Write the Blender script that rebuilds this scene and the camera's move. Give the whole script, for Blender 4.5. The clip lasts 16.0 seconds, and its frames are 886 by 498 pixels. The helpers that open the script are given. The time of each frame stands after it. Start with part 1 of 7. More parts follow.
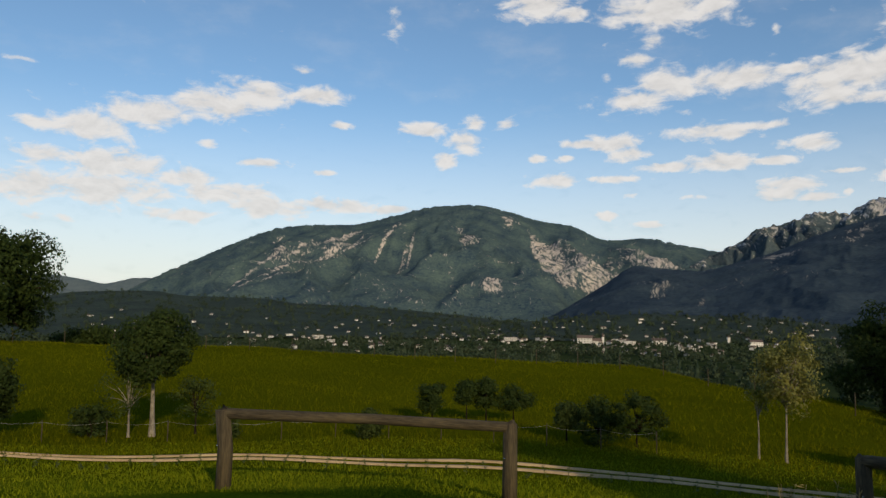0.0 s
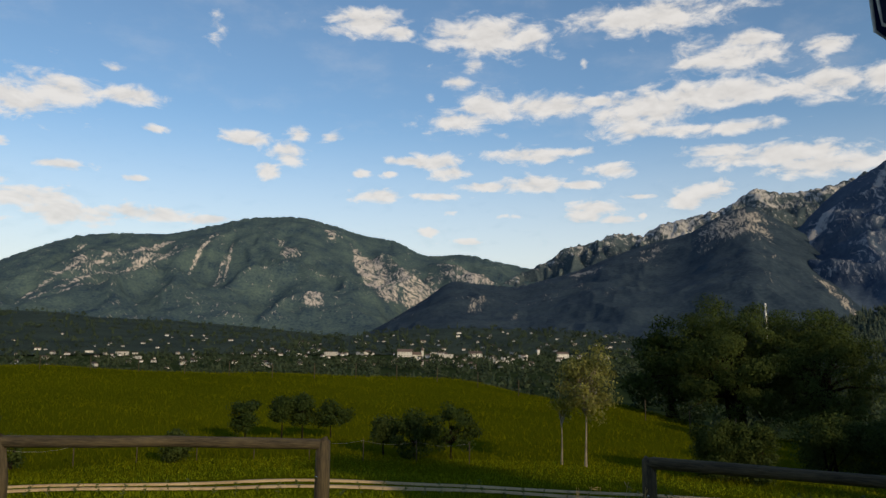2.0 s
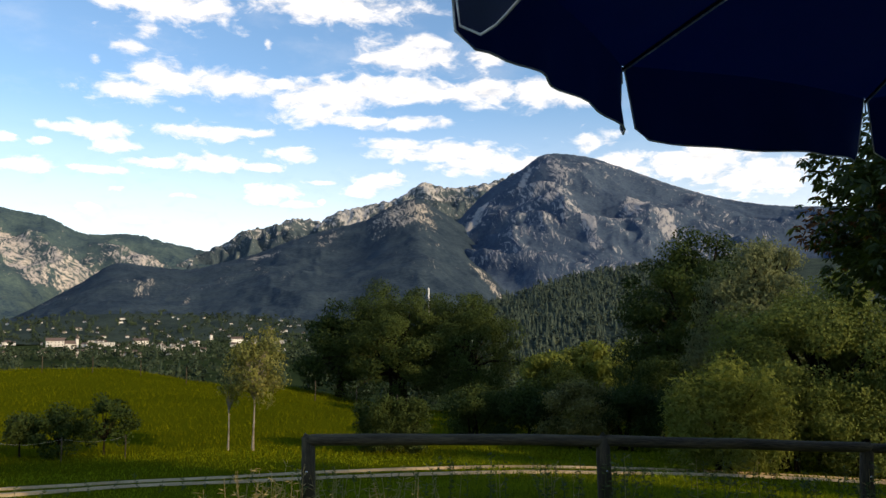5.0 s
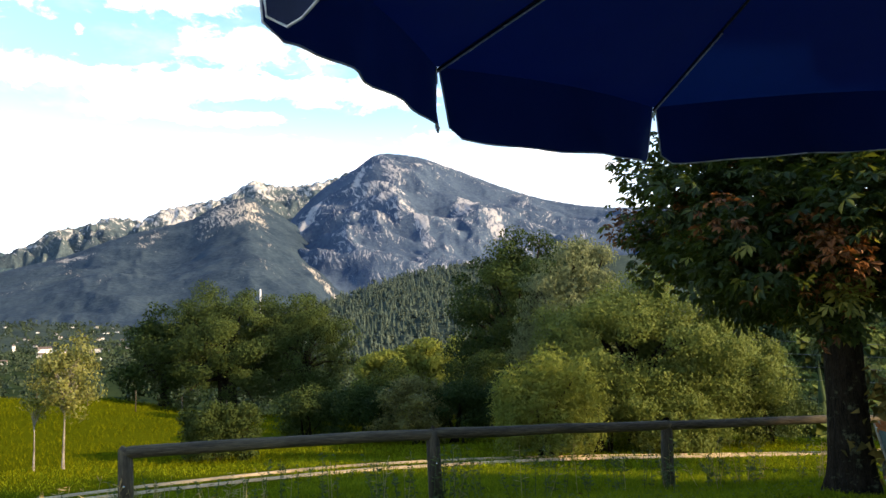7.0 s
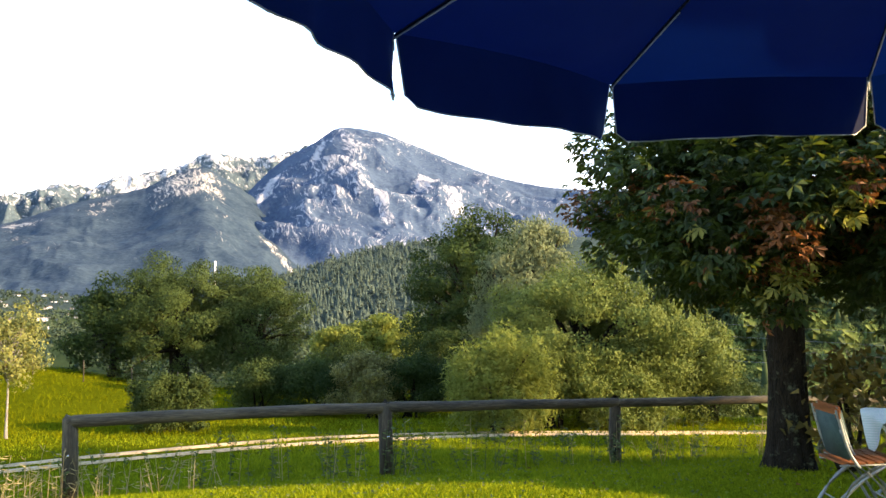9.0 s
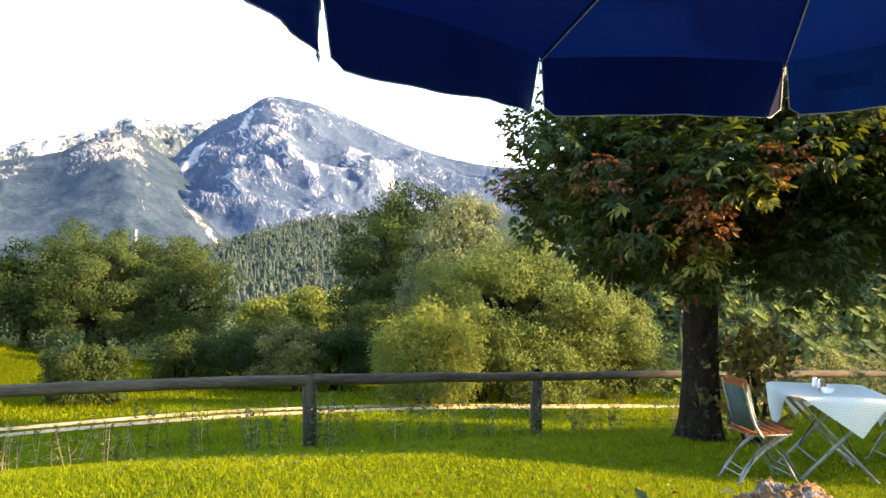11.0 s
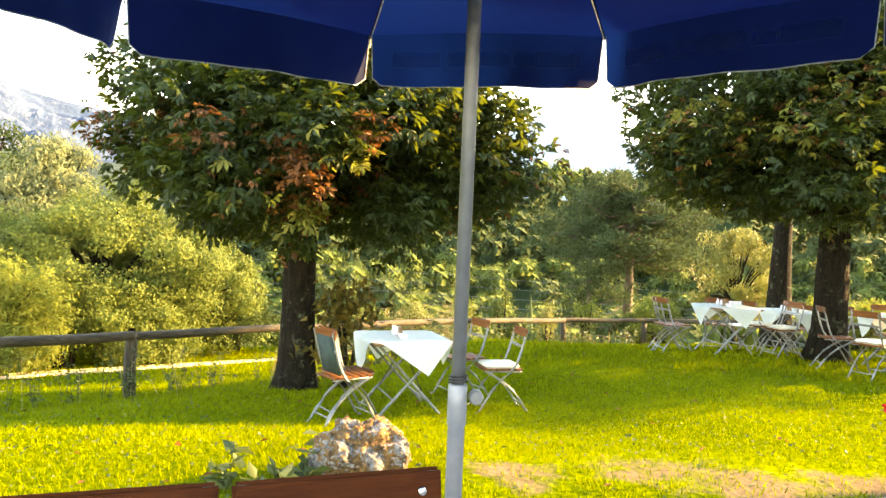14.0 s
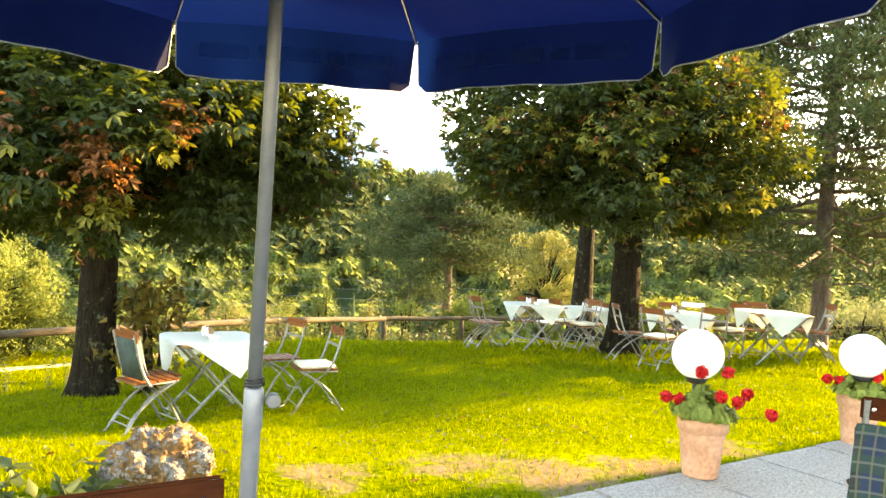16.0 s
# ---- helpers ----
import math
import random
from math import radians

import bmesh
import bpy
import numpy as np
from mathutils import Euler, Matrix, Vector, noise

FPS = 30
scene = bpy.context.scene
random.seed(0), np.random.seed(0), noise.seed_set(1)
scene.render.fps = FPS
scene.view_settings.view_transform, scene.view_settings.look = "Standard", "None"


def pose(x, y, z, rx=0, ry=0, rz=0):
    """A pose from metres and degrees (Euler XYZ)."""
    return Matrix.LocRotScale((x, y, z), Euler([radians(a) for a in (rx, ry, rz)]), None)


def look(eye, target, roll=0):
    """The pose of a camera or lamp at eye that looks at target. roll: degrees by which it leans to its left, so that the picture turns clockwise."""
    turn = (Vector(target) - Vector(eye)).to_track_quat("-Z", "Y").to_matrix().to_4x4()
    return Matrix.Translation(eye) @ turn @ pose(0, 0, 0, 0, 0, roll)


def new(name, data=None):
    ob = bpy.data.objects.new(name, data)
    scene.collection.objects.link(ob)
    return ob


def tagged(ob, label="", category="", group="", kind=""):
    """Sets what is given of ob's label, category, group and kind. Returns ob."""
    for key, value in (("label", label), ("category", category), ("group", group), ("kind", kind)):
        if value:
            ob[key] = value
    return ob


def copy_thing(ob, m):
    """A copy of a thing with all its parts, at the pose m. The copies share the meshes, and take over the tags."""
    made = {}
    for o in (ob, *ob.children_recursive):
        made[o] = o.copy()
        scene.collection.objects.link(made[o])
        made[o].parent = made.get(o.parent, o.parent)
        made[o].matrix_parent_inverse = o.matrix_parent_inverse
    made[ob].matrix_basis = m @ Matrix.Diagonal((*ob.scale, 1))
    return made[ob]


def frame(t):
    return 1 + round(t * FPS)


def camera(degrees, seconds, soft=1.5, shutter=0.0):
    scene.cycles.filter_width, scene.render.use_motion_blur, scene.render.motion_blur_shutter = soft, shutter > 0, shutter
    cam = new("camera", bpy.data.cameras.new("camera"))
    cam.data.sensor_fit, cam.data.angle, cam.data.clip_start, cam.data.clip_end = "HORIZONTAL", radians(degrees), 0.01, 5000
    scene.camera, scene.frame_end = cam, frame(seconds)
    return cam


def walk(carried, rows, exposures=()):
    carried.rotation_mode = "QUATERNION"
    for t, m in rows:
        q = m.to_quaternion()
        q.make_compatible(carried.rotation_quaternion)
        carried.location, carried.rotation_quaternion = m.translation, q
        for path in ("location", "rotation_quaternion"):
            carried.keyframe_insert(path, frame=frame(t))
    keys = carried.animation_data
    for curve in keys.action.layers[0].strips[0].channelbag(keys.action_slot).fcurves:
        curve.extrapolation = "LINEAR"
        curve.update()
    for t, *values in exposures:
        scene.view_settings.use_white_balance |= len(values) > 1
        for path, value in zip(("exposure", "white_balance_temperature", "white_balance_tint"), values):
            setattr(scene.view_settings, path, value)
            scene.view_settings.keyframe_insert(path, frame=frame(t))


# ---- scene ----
cam = camera(61.8, 16.0, soft=1.5)
PATH = [
    (0, look((0.014, -0.074, 1.475), (0.013, 1.918, 1.652), 0.6)),
    (0.5, look((0.038, -0.015, 1.467), (0.15, 1.973, 1.65), 0.5)),
    (1, look((0.046, -0.002, 1.474), (0.269, 1.974, 1.689), 0.3)),
    (1.5, look((0.069, -0.013, 1.464), (0.416, 1.945, 1.677), 0.4)),
    (2, look((0.094, -0.005, 1.476), (0.564, 1.926, 1.695), 0.4)),
    (2.5, look((0.136, -0.012, 1.461), (0.724, 1.887, 1.683), 0.3)),
    (3, look((0.145, -0.04, 1.472), (0.887, 1.801, 1.721), -0.2)),
    (3.5, look((0.155, -0.077, 1.455), (1.018, 1.713, 1.682), -0.4)),
    (4, look((0.177, -0.071, 1.453), (1.209, 1.632, 1.635), -0.5)),
    (4.5, look((0.163, -0.103, 1.436), (1.274, 1.55, 1.612), -0.5)),
    (5, look((0.219, -0.073, 1.442), (1.454, 1.49, 1.619), -0.3)),
    (7.5, look((0.242, -0.133, 1.416), (1.824, 1.081, 1.57), -1.9)),
    (8, look((0.253, -0.133, 1.41), (1.852, 1.061, 1.543), -1.5)),
    (10.5, look((0.266, -0.143, 1.384), (1.939, 0.951, 1.452), 0.6)),
    (11, look((0.288, -0.141, 1.376), (2.015, 0.867, 1.413), 0.7)),
    (11.5, look((0.29, -0.163, 1.359), (2.127, 0.628, 1.342), 1.9)),
    (12, look((0.292, -0.17, 1.359), (2.192, 0.453, 1.339), 2.6)),
    (12.5, look((0.31, -0.187, 1.353), (2.261, 0.244, 1.259), 2.8)),
    (13, look((0.299, -0.203, 1.355), (2.279, 0.06, 1.27), 3.3)),
    (13.5, look((0.296, -0.213, 1.355), (2.286, -0.024, 1.282), 2.7)),
    (14, look((0.294, -0.238, 1.36), (2.293, -0.212, 1.311), 2.5)),
    (14.5, look((0.295, -0.257, 1.364), (2.292, -0.361, 1.325), 2.6)),
    (15, look((0.292, -0.274, 1.367), (2.28, -0.494, 1.362), 2.5)),
    (15.5, look((0.291, -0.289, 1.367), (2.26, -0.638, 1.331), 3.2)),
    (16, look((0.289, -0.303, 1.37), (2.239, -0.746, 1.342), 3.5)),
]
EXPOSURES = [(0.0, -0.63, 6700, 10), (3.0, -0.58, 6750, 10), (4.0, -0.26, 6750, 11), (5.0, 0.06, 6800, 12), (7.3, 1.40, 7000, 15), (8.2, 1.84, 7100, 16),
             (10.3, 2.28, 7200, 19), (11.0, 2.42, 7500, 19), (12.0, 3.0, 8500, 18), (13.0, 3.32, 9500, 18), (16.0, 3.46, 11300, 16)]
walk(cam, PATH, EXPOSURES)

# ---- light: late-afternoon sun behind the right shoulder, broken cloud ----
SUN_AZ, SUN_EL = 161.0, 19.0            # degrees clockwise from +y, degrees above the horizon


def bearing(az, r, z=0.0):
    """A place r metres from the origin in the direction az (degrees clockwise from +y)."""
    return Vector((r * math.sin(radians(az)), r * math.cos(radians(az)), z))


sun_data = bpy.data.lights.new("sun", "SUN")
sun_data.energy, sun_data.angle, sun_data.color = 5.0, radians(0.6), (1.0, 0.78, 0.48)
sun = new("sun", sun_data)
sun.matrix_world = look(bearing(SUN_AZ, 400 * math.cos(radians(SUN_EL)), 400 * math.sin(radians(SUN_EL))), (0, 0, 0))

# clouds by bank: bearing, elevation, half width, half height, weight
CLOUDS = []
CLOUDS += [(-14.3, 16.3, 2.9, 0.90, 0.95), (-17.6, 15.2, 3.2, 1.01, 0.95), (-22.3, 14.2, 3.4, 0.99, 0.95), (-26.4, 12.9, 3.2, 0.96, 0.95), (-29.2, 12.8, 1.4, 0.45, 0.95), (-9.9, 16.4, 2.0, 0.58, 0.95), (-8.3, 14.3, 1.1, 0.25, 0.8), (-11.0, 18.2, 0.9, 0.24, 0.7), (-30.6, 16.7, 1.2, 0.18, 0.7), (-4.1, 21.8, 0.6, 1.00, 0.6)]  # west upper
CLOUDS += [(-28.0, 10.6, 2.8, 0.76, 0.95), (-24.4, 10.4, 4.0, 1.03, 0.95), (-29.3, 8.4, 3.0, 1.14, 0.95), (-24.3, 8.6, 4.4, 1.19, 0.95), (-19.4, 9.8, 2.8, 0.74, 0.95), (-16.6, 8.9, 3.7, 0.83, 0.95), (-14.1, 11.2, 1.7, 0.34, 0.95), (-18.1, 12.4, 0.8, 0.37, 0.8), (-9.5, 10.7, 1.1, 0.26, 0.95), (-13.2, 8.0, 3.8, 0.85, 0.95), (-8.1, 8.2, 3.5, 0.60, 0.95), (-4.2, 8.0, 2.2, 0.39, 0.95), (-20.5, 7.1, 5.8, 0.61, 0.75), (-27.8, 6.3, 3.4, 0.46, 0.65)]  # west lower
CLOUDS += [(-1.4, 14.2, 1.7, 0.55, 0.95), (2.5, 14.7, 0.7, 0.59, 0.95), (1.7, 13.3, 1.4, 0.77, 0.95), (0.2, 11.9, 1.0, 0.69, 0.95), (4.8, 14.6, 1.1, 0.34, 0.7), (16.1, 20.1, 0.9, 0.55, 0.8), (14.8, 18.9, 1.2, 0.44, 0.95), (24.7, 20.0, 0.3, 0.37, 0.7), (12.5, 17.7, 0.4, 0.37, 0.6), (18.2, 15.0, 0.7, 0.24, 0.7)]  # middle
CLOUDS += [(7.2, 23.2, 2.7, 0.86, 0.95), (9.9, 22.5, 1.3, 0.47, 0.95), (17.1, 22.2, 4.5, 1.22, 0.95), (20.0, 22.2, 1.6, 0.56, 0.95), (15.0, 16.0, 2.3, 0.73, 0.95), (17.9, 17.0, 3.0, 1.04, 0.95), (22.2, 17.0, 3.5, 0.70, 0.95), (25.6, 17.3, 1.5, 0.34, 0.95), (28.1, 16.8, 2.1, 0.81, 0.95), (30.2, 16.4, 2.7, 1.38, 0.95), (28.4, 15.2, 2.4, 0.82, 0.95)]  # north upper
CLOUDS += [(20.4, 13.4, 2.9, 0.56, 0.95), (23.7, 13.6, 1.7, 0.35, 0.95), (26.9, 12.2, 1.8, 0.54, 0.95), (12.8, 12.9, 1.9, 0.63, 0.95), (14.1, 12.1, 1.5, 0.63, 0.95), (10.7, 13.0, 1.7, 0.34, 0.95), (7.2, 12.0, 0.7, 0.30, 0.95), (9.5, 12.0, 0.7, 0.26, 0.95), (20.7, 11.2, 3.1, 0.61, 0.95), (24.0, 11.1, 1.5, 0.36, 0.95), (17.0, 11.1, 2.4, 0.37, 0.95), (8.5, 10.3, 2.2, 0.56, 0.95), (12.8, 10.3, 2.1, 0.34, 0.8), (25.4, 9.3, 2.2, 0.67, 0.95), (24.8, 8.7, 1.8, 0.51, 0.95)]  # north lower
CLOUDS += [(26.8, 8.4, 1.8, 0.39, 0.95), (28.9, 8.7, 0.4, 0.31, 0.95), (14.3, 9.1, 0.7, 0.34, 0.6), (19.1, 8.8, 1.4, 0.25, 0.6), (12.6, 7.6, 1.5, 0.43, 0.8), (14.8, 6.8, 2.5, 0.34, 0.7), (28.9, 10.1, 2.0, 0.23, 0.7)]  # north low
CLOUDS += [(29.8, 22.9, 5.8, 0.95, 0.95), (35.7, 19.6, 3.4, 1.15, 0.95), (33.4, 19.4, 1.8, 0.49, 0.95), (36.6, 20.6, 2.2, 0.61, 0.95), (41.9, 19.6, 1.5, 0.53, 0.95), (30.3, 16.7, 2.7, 1.00, 0.95), (27.6, 16.1, 2.2, 0.75, 0.95), (34.7, 17.1, 5.8, 0.92, 0.95), (41.8, 16.9, 3.5, 1.00, 0.95), (45.8, 16.9, 3.0, 0.82, 0.95), (48.7, 16.4, 2.1, 0.73, 0.95), (30.3, 14.8, 2.7, 0.42, 0.95), (35.6, 14.7, 3.3, 0.47, 0.95)]  # east upper
CLOUDS += [(38.2, 12.5, 5.7, 0.73, 0.95), (34.7, 13.1, 2.2, 0.47, 0.95), (41.7, 11.5, 4.3, 0.77, 0.95), (33.3, 10.3, 2.2, 0.78, 0.95), (32.0, 9.7, 1.8, 0.78, 0.95), (49.8, 12.9, 2.1, 1.07, 0.65), (51.8, 11.5, 2.4, 0.74, 0.95), (57.6, 11.3, 4.5, 0.87, 0.95), (61.2, 9.7, 4.5, 1.39, 0.95), (55.7, 10.6, 3.1, 0.72, 0.95)]  # east lower


def build_world():
    w = bpy.data.worlds.new("sky")
    scene.world = w
    w.use_nodes = True
    nt = w.node_tree
    nt.nodes.clear()
    N, L = nt.nodes.new, nt.links.new

    def math_node(op, a, b=None, c=None):
        n = N("ShaderNodeMath")
        n.operation = op
        for i, v in enumerate((a, b, c)):
            if v is None:
                continue
            if isinstance(v, (int, float)):
                n.inputs[i].default_value = v
            else:
                L(v, n.inputs[i])
        return n.outputs[0]

    tc = N("ShaderNodeTexCoord")
    sep = N("ShaderNodeSeparateXYZ")
    L(tc.outputs["Generated"], sep.inputs[0])
    x, y, z = sep.outputs
    az = math_node("MULTIPLY", math_node("ARCTAN2", x, y), 180 / math.pi)
    el = math_node("MULTIPLY", math_node("ARCSINE", z), 180 / math.pi)
    # each blob of cloud is a distance scaled to its size; the nearest one counts
    nearest = None
    for a, e, ra, re, wgt in CLOUDS:
        place = N("ShaderNodeCombineXYZ")
        L(az, place.inputs[0])
        L(el, place.inputs[1])
        if nearest is not None:
            L(nearest, place.inputs[2])
        mp = N("ShaderNodeMapping")
        L(place.outputs[0], mp.inputs["Vector"])
        mp.inputs["Scale"].default_value = (0.80 / ra, 0.76 / re, 0)
        mp.inputs["Location"].default_value = (-a * 0.80 / ra, -e * 0.76 / re, math.sqrt(-math.log(wgt)))
        dot = N("ShaderNodeVectorMath")
        dot.operation = "DOT_PRODUCT"
        L(mp.outputs[0], dot.inputs[0])
        L(mp.outputs[0], dot.inputs[1])
        nearest = dot.outputs["Value"] if nearest is None else math_node("MINIMUM", nearest, dot.outputs["Value"])
    field = math_node("EXPONENT", math_node("MULTIPLY", nearest, -1.0))

    def puffs(lift):
        """Billows stretched along the horizon, taken a little higher up for the shading."""
        comb = N("ShaderNodeCombineXYZ")
        L(math_node("MULTIPLY", az, 0.30), comb.inputs[0])
        L(math_node("MULTIPLY", math_node("ADD", el, lift), 0.62), comb.inputs[1])
        n = N("ShaderNodeTexNoise")
        n.inputs["Scale"].default_value, n.inputs["Detail"].default_value, n.inputs["Roughness"].default_value = 1.5, 11, 0.62
        n.inputs["Distortion"].default_value = 0.35
        L(comb.outputs[0], n.inputs["Vector"])
        return comb, n.outputs[0]

    comb, billow = puffs(0.0)
    above = puffs(0.55)[1]
    dens = math_node("ADD", math_node("MULTIPLY", field, 0.68), math_node("SUBTRACT", math_node("MULTIPLY", billow, 1.30), 0.93))
    veil = N("ShaderNodeTexNoise")
    veil.inputs["Scale"].default_value, veil.inputs["Detail"].default_value, veil.inputs["Roughness"].default_value = 0.45, 8, 0.6
    L(comb.outputs[0], veil.inputs["Vector"])
    thin = N("ShaderNodeMapRange")
    thin.interpolation_type = "SMOOTHSTEP"
    L(veil.outputs[0], thin.inputs[0])
    thin.inputs[1].default_value, thin.inputs[2].default_value, thin.inputs[4].default_value = 0.46, 0.80, 0.16
    # high thin cloud thickens towards the horizon
    low = N("ShaderNodeMapRange")
    low.interpolation_type = "SMOOTHSTEP"
    L(el, low.inputs[0])
    low.inputs[1].default_value, low.inputs[2].default_value = 0.0, 17.0
    low.inputs[3].default_value, low.inputs[4].default_value = 0.76, 0.0
    ramp = N("ShaderNodeMapRange")
    ramp.interpolation_type = "SMOOTHSTEP"
    L(dens, ramp.inputs[0])
    ramp.inputs[1].default_value, ramp.inputs[2].default_value = -0.10, 0.30
    sky = N("ShaderNodeTexSky")
    sky.sky_type = "NISHITA"
    sky.sun_disc = False
    sky.sun_elevation, sky.sun_rotation = radians(SUN_EL), radians(SUN_AZ)
    sky.air_density, sky.dust_density, sky.ozone_density, sky.altitude = 1.0, 0.7, 2.2, 500
    # billows with thicker cloud above them are greyer
    shade = N("ShaderNodeMapRange")
    L(math_node("ADD", math_node("SUBTRACT", above, billow), math_node("MULTIPLY", dens, 0.30)), shade.inputs[0])
    shade.inputs[1].default_value, shade.inputs[2].default_value = -0.02, 0.34
    shade.inputs[3].default_value, shade.inputs[4].default_value = 1.04, 0.82
    cc = N("ShaderNodeVectorMath")
    cc.operation = "SCALE"
    cc.inputs[0].default_value = (7.9, 7.7, 7.5)
    L(shade.outputs[0], cc.inputs["Scale"])
    mix = N("ShaderNodeMix")
    mix.data_type = "RGBA"
    L(math_node("MAXIMUM", math_node("MULTIPLY", ramp.outputs[0], 0.92), math_node("MAXIMUM", thin.outputs[0], low.outputs[0])), mix.inputs[0])
    clear = N("ShaderNodeVectorMath")
    clear.operation = "MULTIPLY"
    clear.inputs[1].default_value = (1.14, 1.30, 1.36)
    L(sky.outputs[0], clear.inputs[0])
    L(clear.outputs[0], mix.inputs[6])
    L(cc.outputs[0], mix.inputs[7])
    bg = N("ShaderNodeBackground")
    bg.inputs[1].default_value = 0.15
    L(mix.outputs[2], bg.inputs[0])
    out = N("ShaderNodeOutputWorld")
    L(bg.outputs[0], out.inputs[0])


build_world()

# ---- materials ----
def material(name, dark, light, scale=4.0, rough=0.8, bump=0.3, metal=0.0, stretch=(1, 1, 1), fine=6.0, island=0.0, through_light=0.0,
             glow_colour=None, spec=0.3, bump_scale=None, bump_dist=0.02, obj_random=0.0):
    """A principled material: two-scale noise between a dark and a light colour, fine relief; leaves let light through."""
    m = bpy.data.materials.new(name)
    m.use_nodes = True
    nt = m.node_tree
    N, L = nt.nodes.new, nt.links.new
    b = nt.nodes["Principled BSDF"]
    b.inputs["Roughness"].default_value, b.inputs["Metallic"].default_value = rough, metal
    b.inputs["Specular IOR Level"].default_value = spec
    tc = N("ShaderNodeTexCoord")
    mp = N("ShaderNodeMapping")
    mp.inputs["Scale"].default_value = stretch
    L(tc.outputs["Object"], mp.inputs[0])
    n1, n2 = N("ShaderNodeTexNoise"), N("ShaderNodeTexNoise")
    for n, s, d in ((n1, scale, 3), (n2, scale * fine, 4)):
        n.inputs["Scale"].default_value, n.inputs["Detail"].default_value = s, d
        L(mp.outputs[0], n.inputs["Vector"])
    add = N("ShaderNodeMath")
    add.operation = "ADD"
    L(n1.outputs[0], add.inputs[0])
    L(n2.outputs[0], add.inputs[1])
    fac = N("ShaderNodeMapRange")
    L(add.outputs[0], fac.inputs[0])
    fac.inputs[1].default_value, fac.inputs[2].default_value = 0.7, 1.3
    value = fac.outputs[0]
    if island or obj_random:
        if island:
            src = N("ShaderNodeNewGeometry").outputs["Random Per Island"]
        else:
            src = N("ShaderNodeObjectInfo").outputs["Random"]
        mixf = N("ShaderNodeMix")
        mixf.inputs[0].default_value = island or obj_random
        L(value, mixf.inputs[2])
        L(src, mixf.inputs[3])
        value = mixf.outputs[0]
    mix = N("ShaderNodeMix")
    mix.data_type = "RGBA"
    L(value, mix.inputs[0])
    mix.inputs[6].default_value, mix.inputs[7].default_value = (*dark, 1), (*light, 1)
    L(mix.outputs[2], b.inputs["Base Color"])
    if bump:
        bp = N("ShaderNodeBump")
        bp.inputs["Strength"].default_value, bp.inputs["Distance"].default_value = bump, bump_dist
        if bump_scale:
            n3 = N("ShaderNodeTexNoise")
            n3.inputs["Scale"].default_value, n3.inputs["Detail"].default_value = bump_scale, 5
            L(mp.outputs[0], n3.inputs["Vector"])
            L(n3.outputs[0], bp.inputs["Height"])
        else:
            L(n2.outputs[0], bp.inputs["Height"])
        L(bp.outputs[0], b.inputs["Normal"])
    if through_light:
        tr = N("ShaderNodeBsdfTranslucent")
        if glow_colour:
            tr.inputs[0].default_value = (*glow_colour, 1)
        else:
            L(mix.outputs[2], tr.inputs[0])
        ms = N("ShaderNodeMixShader")
        ms.inputs[0].default_value = through_light
        L(b.outputs[0], ms.inputs[1])
        L(tr.outputs[0], ms.inputs[2])
        L(ms.outputs[0], nt.nodes["Material Output"].inputs[0])
    return m


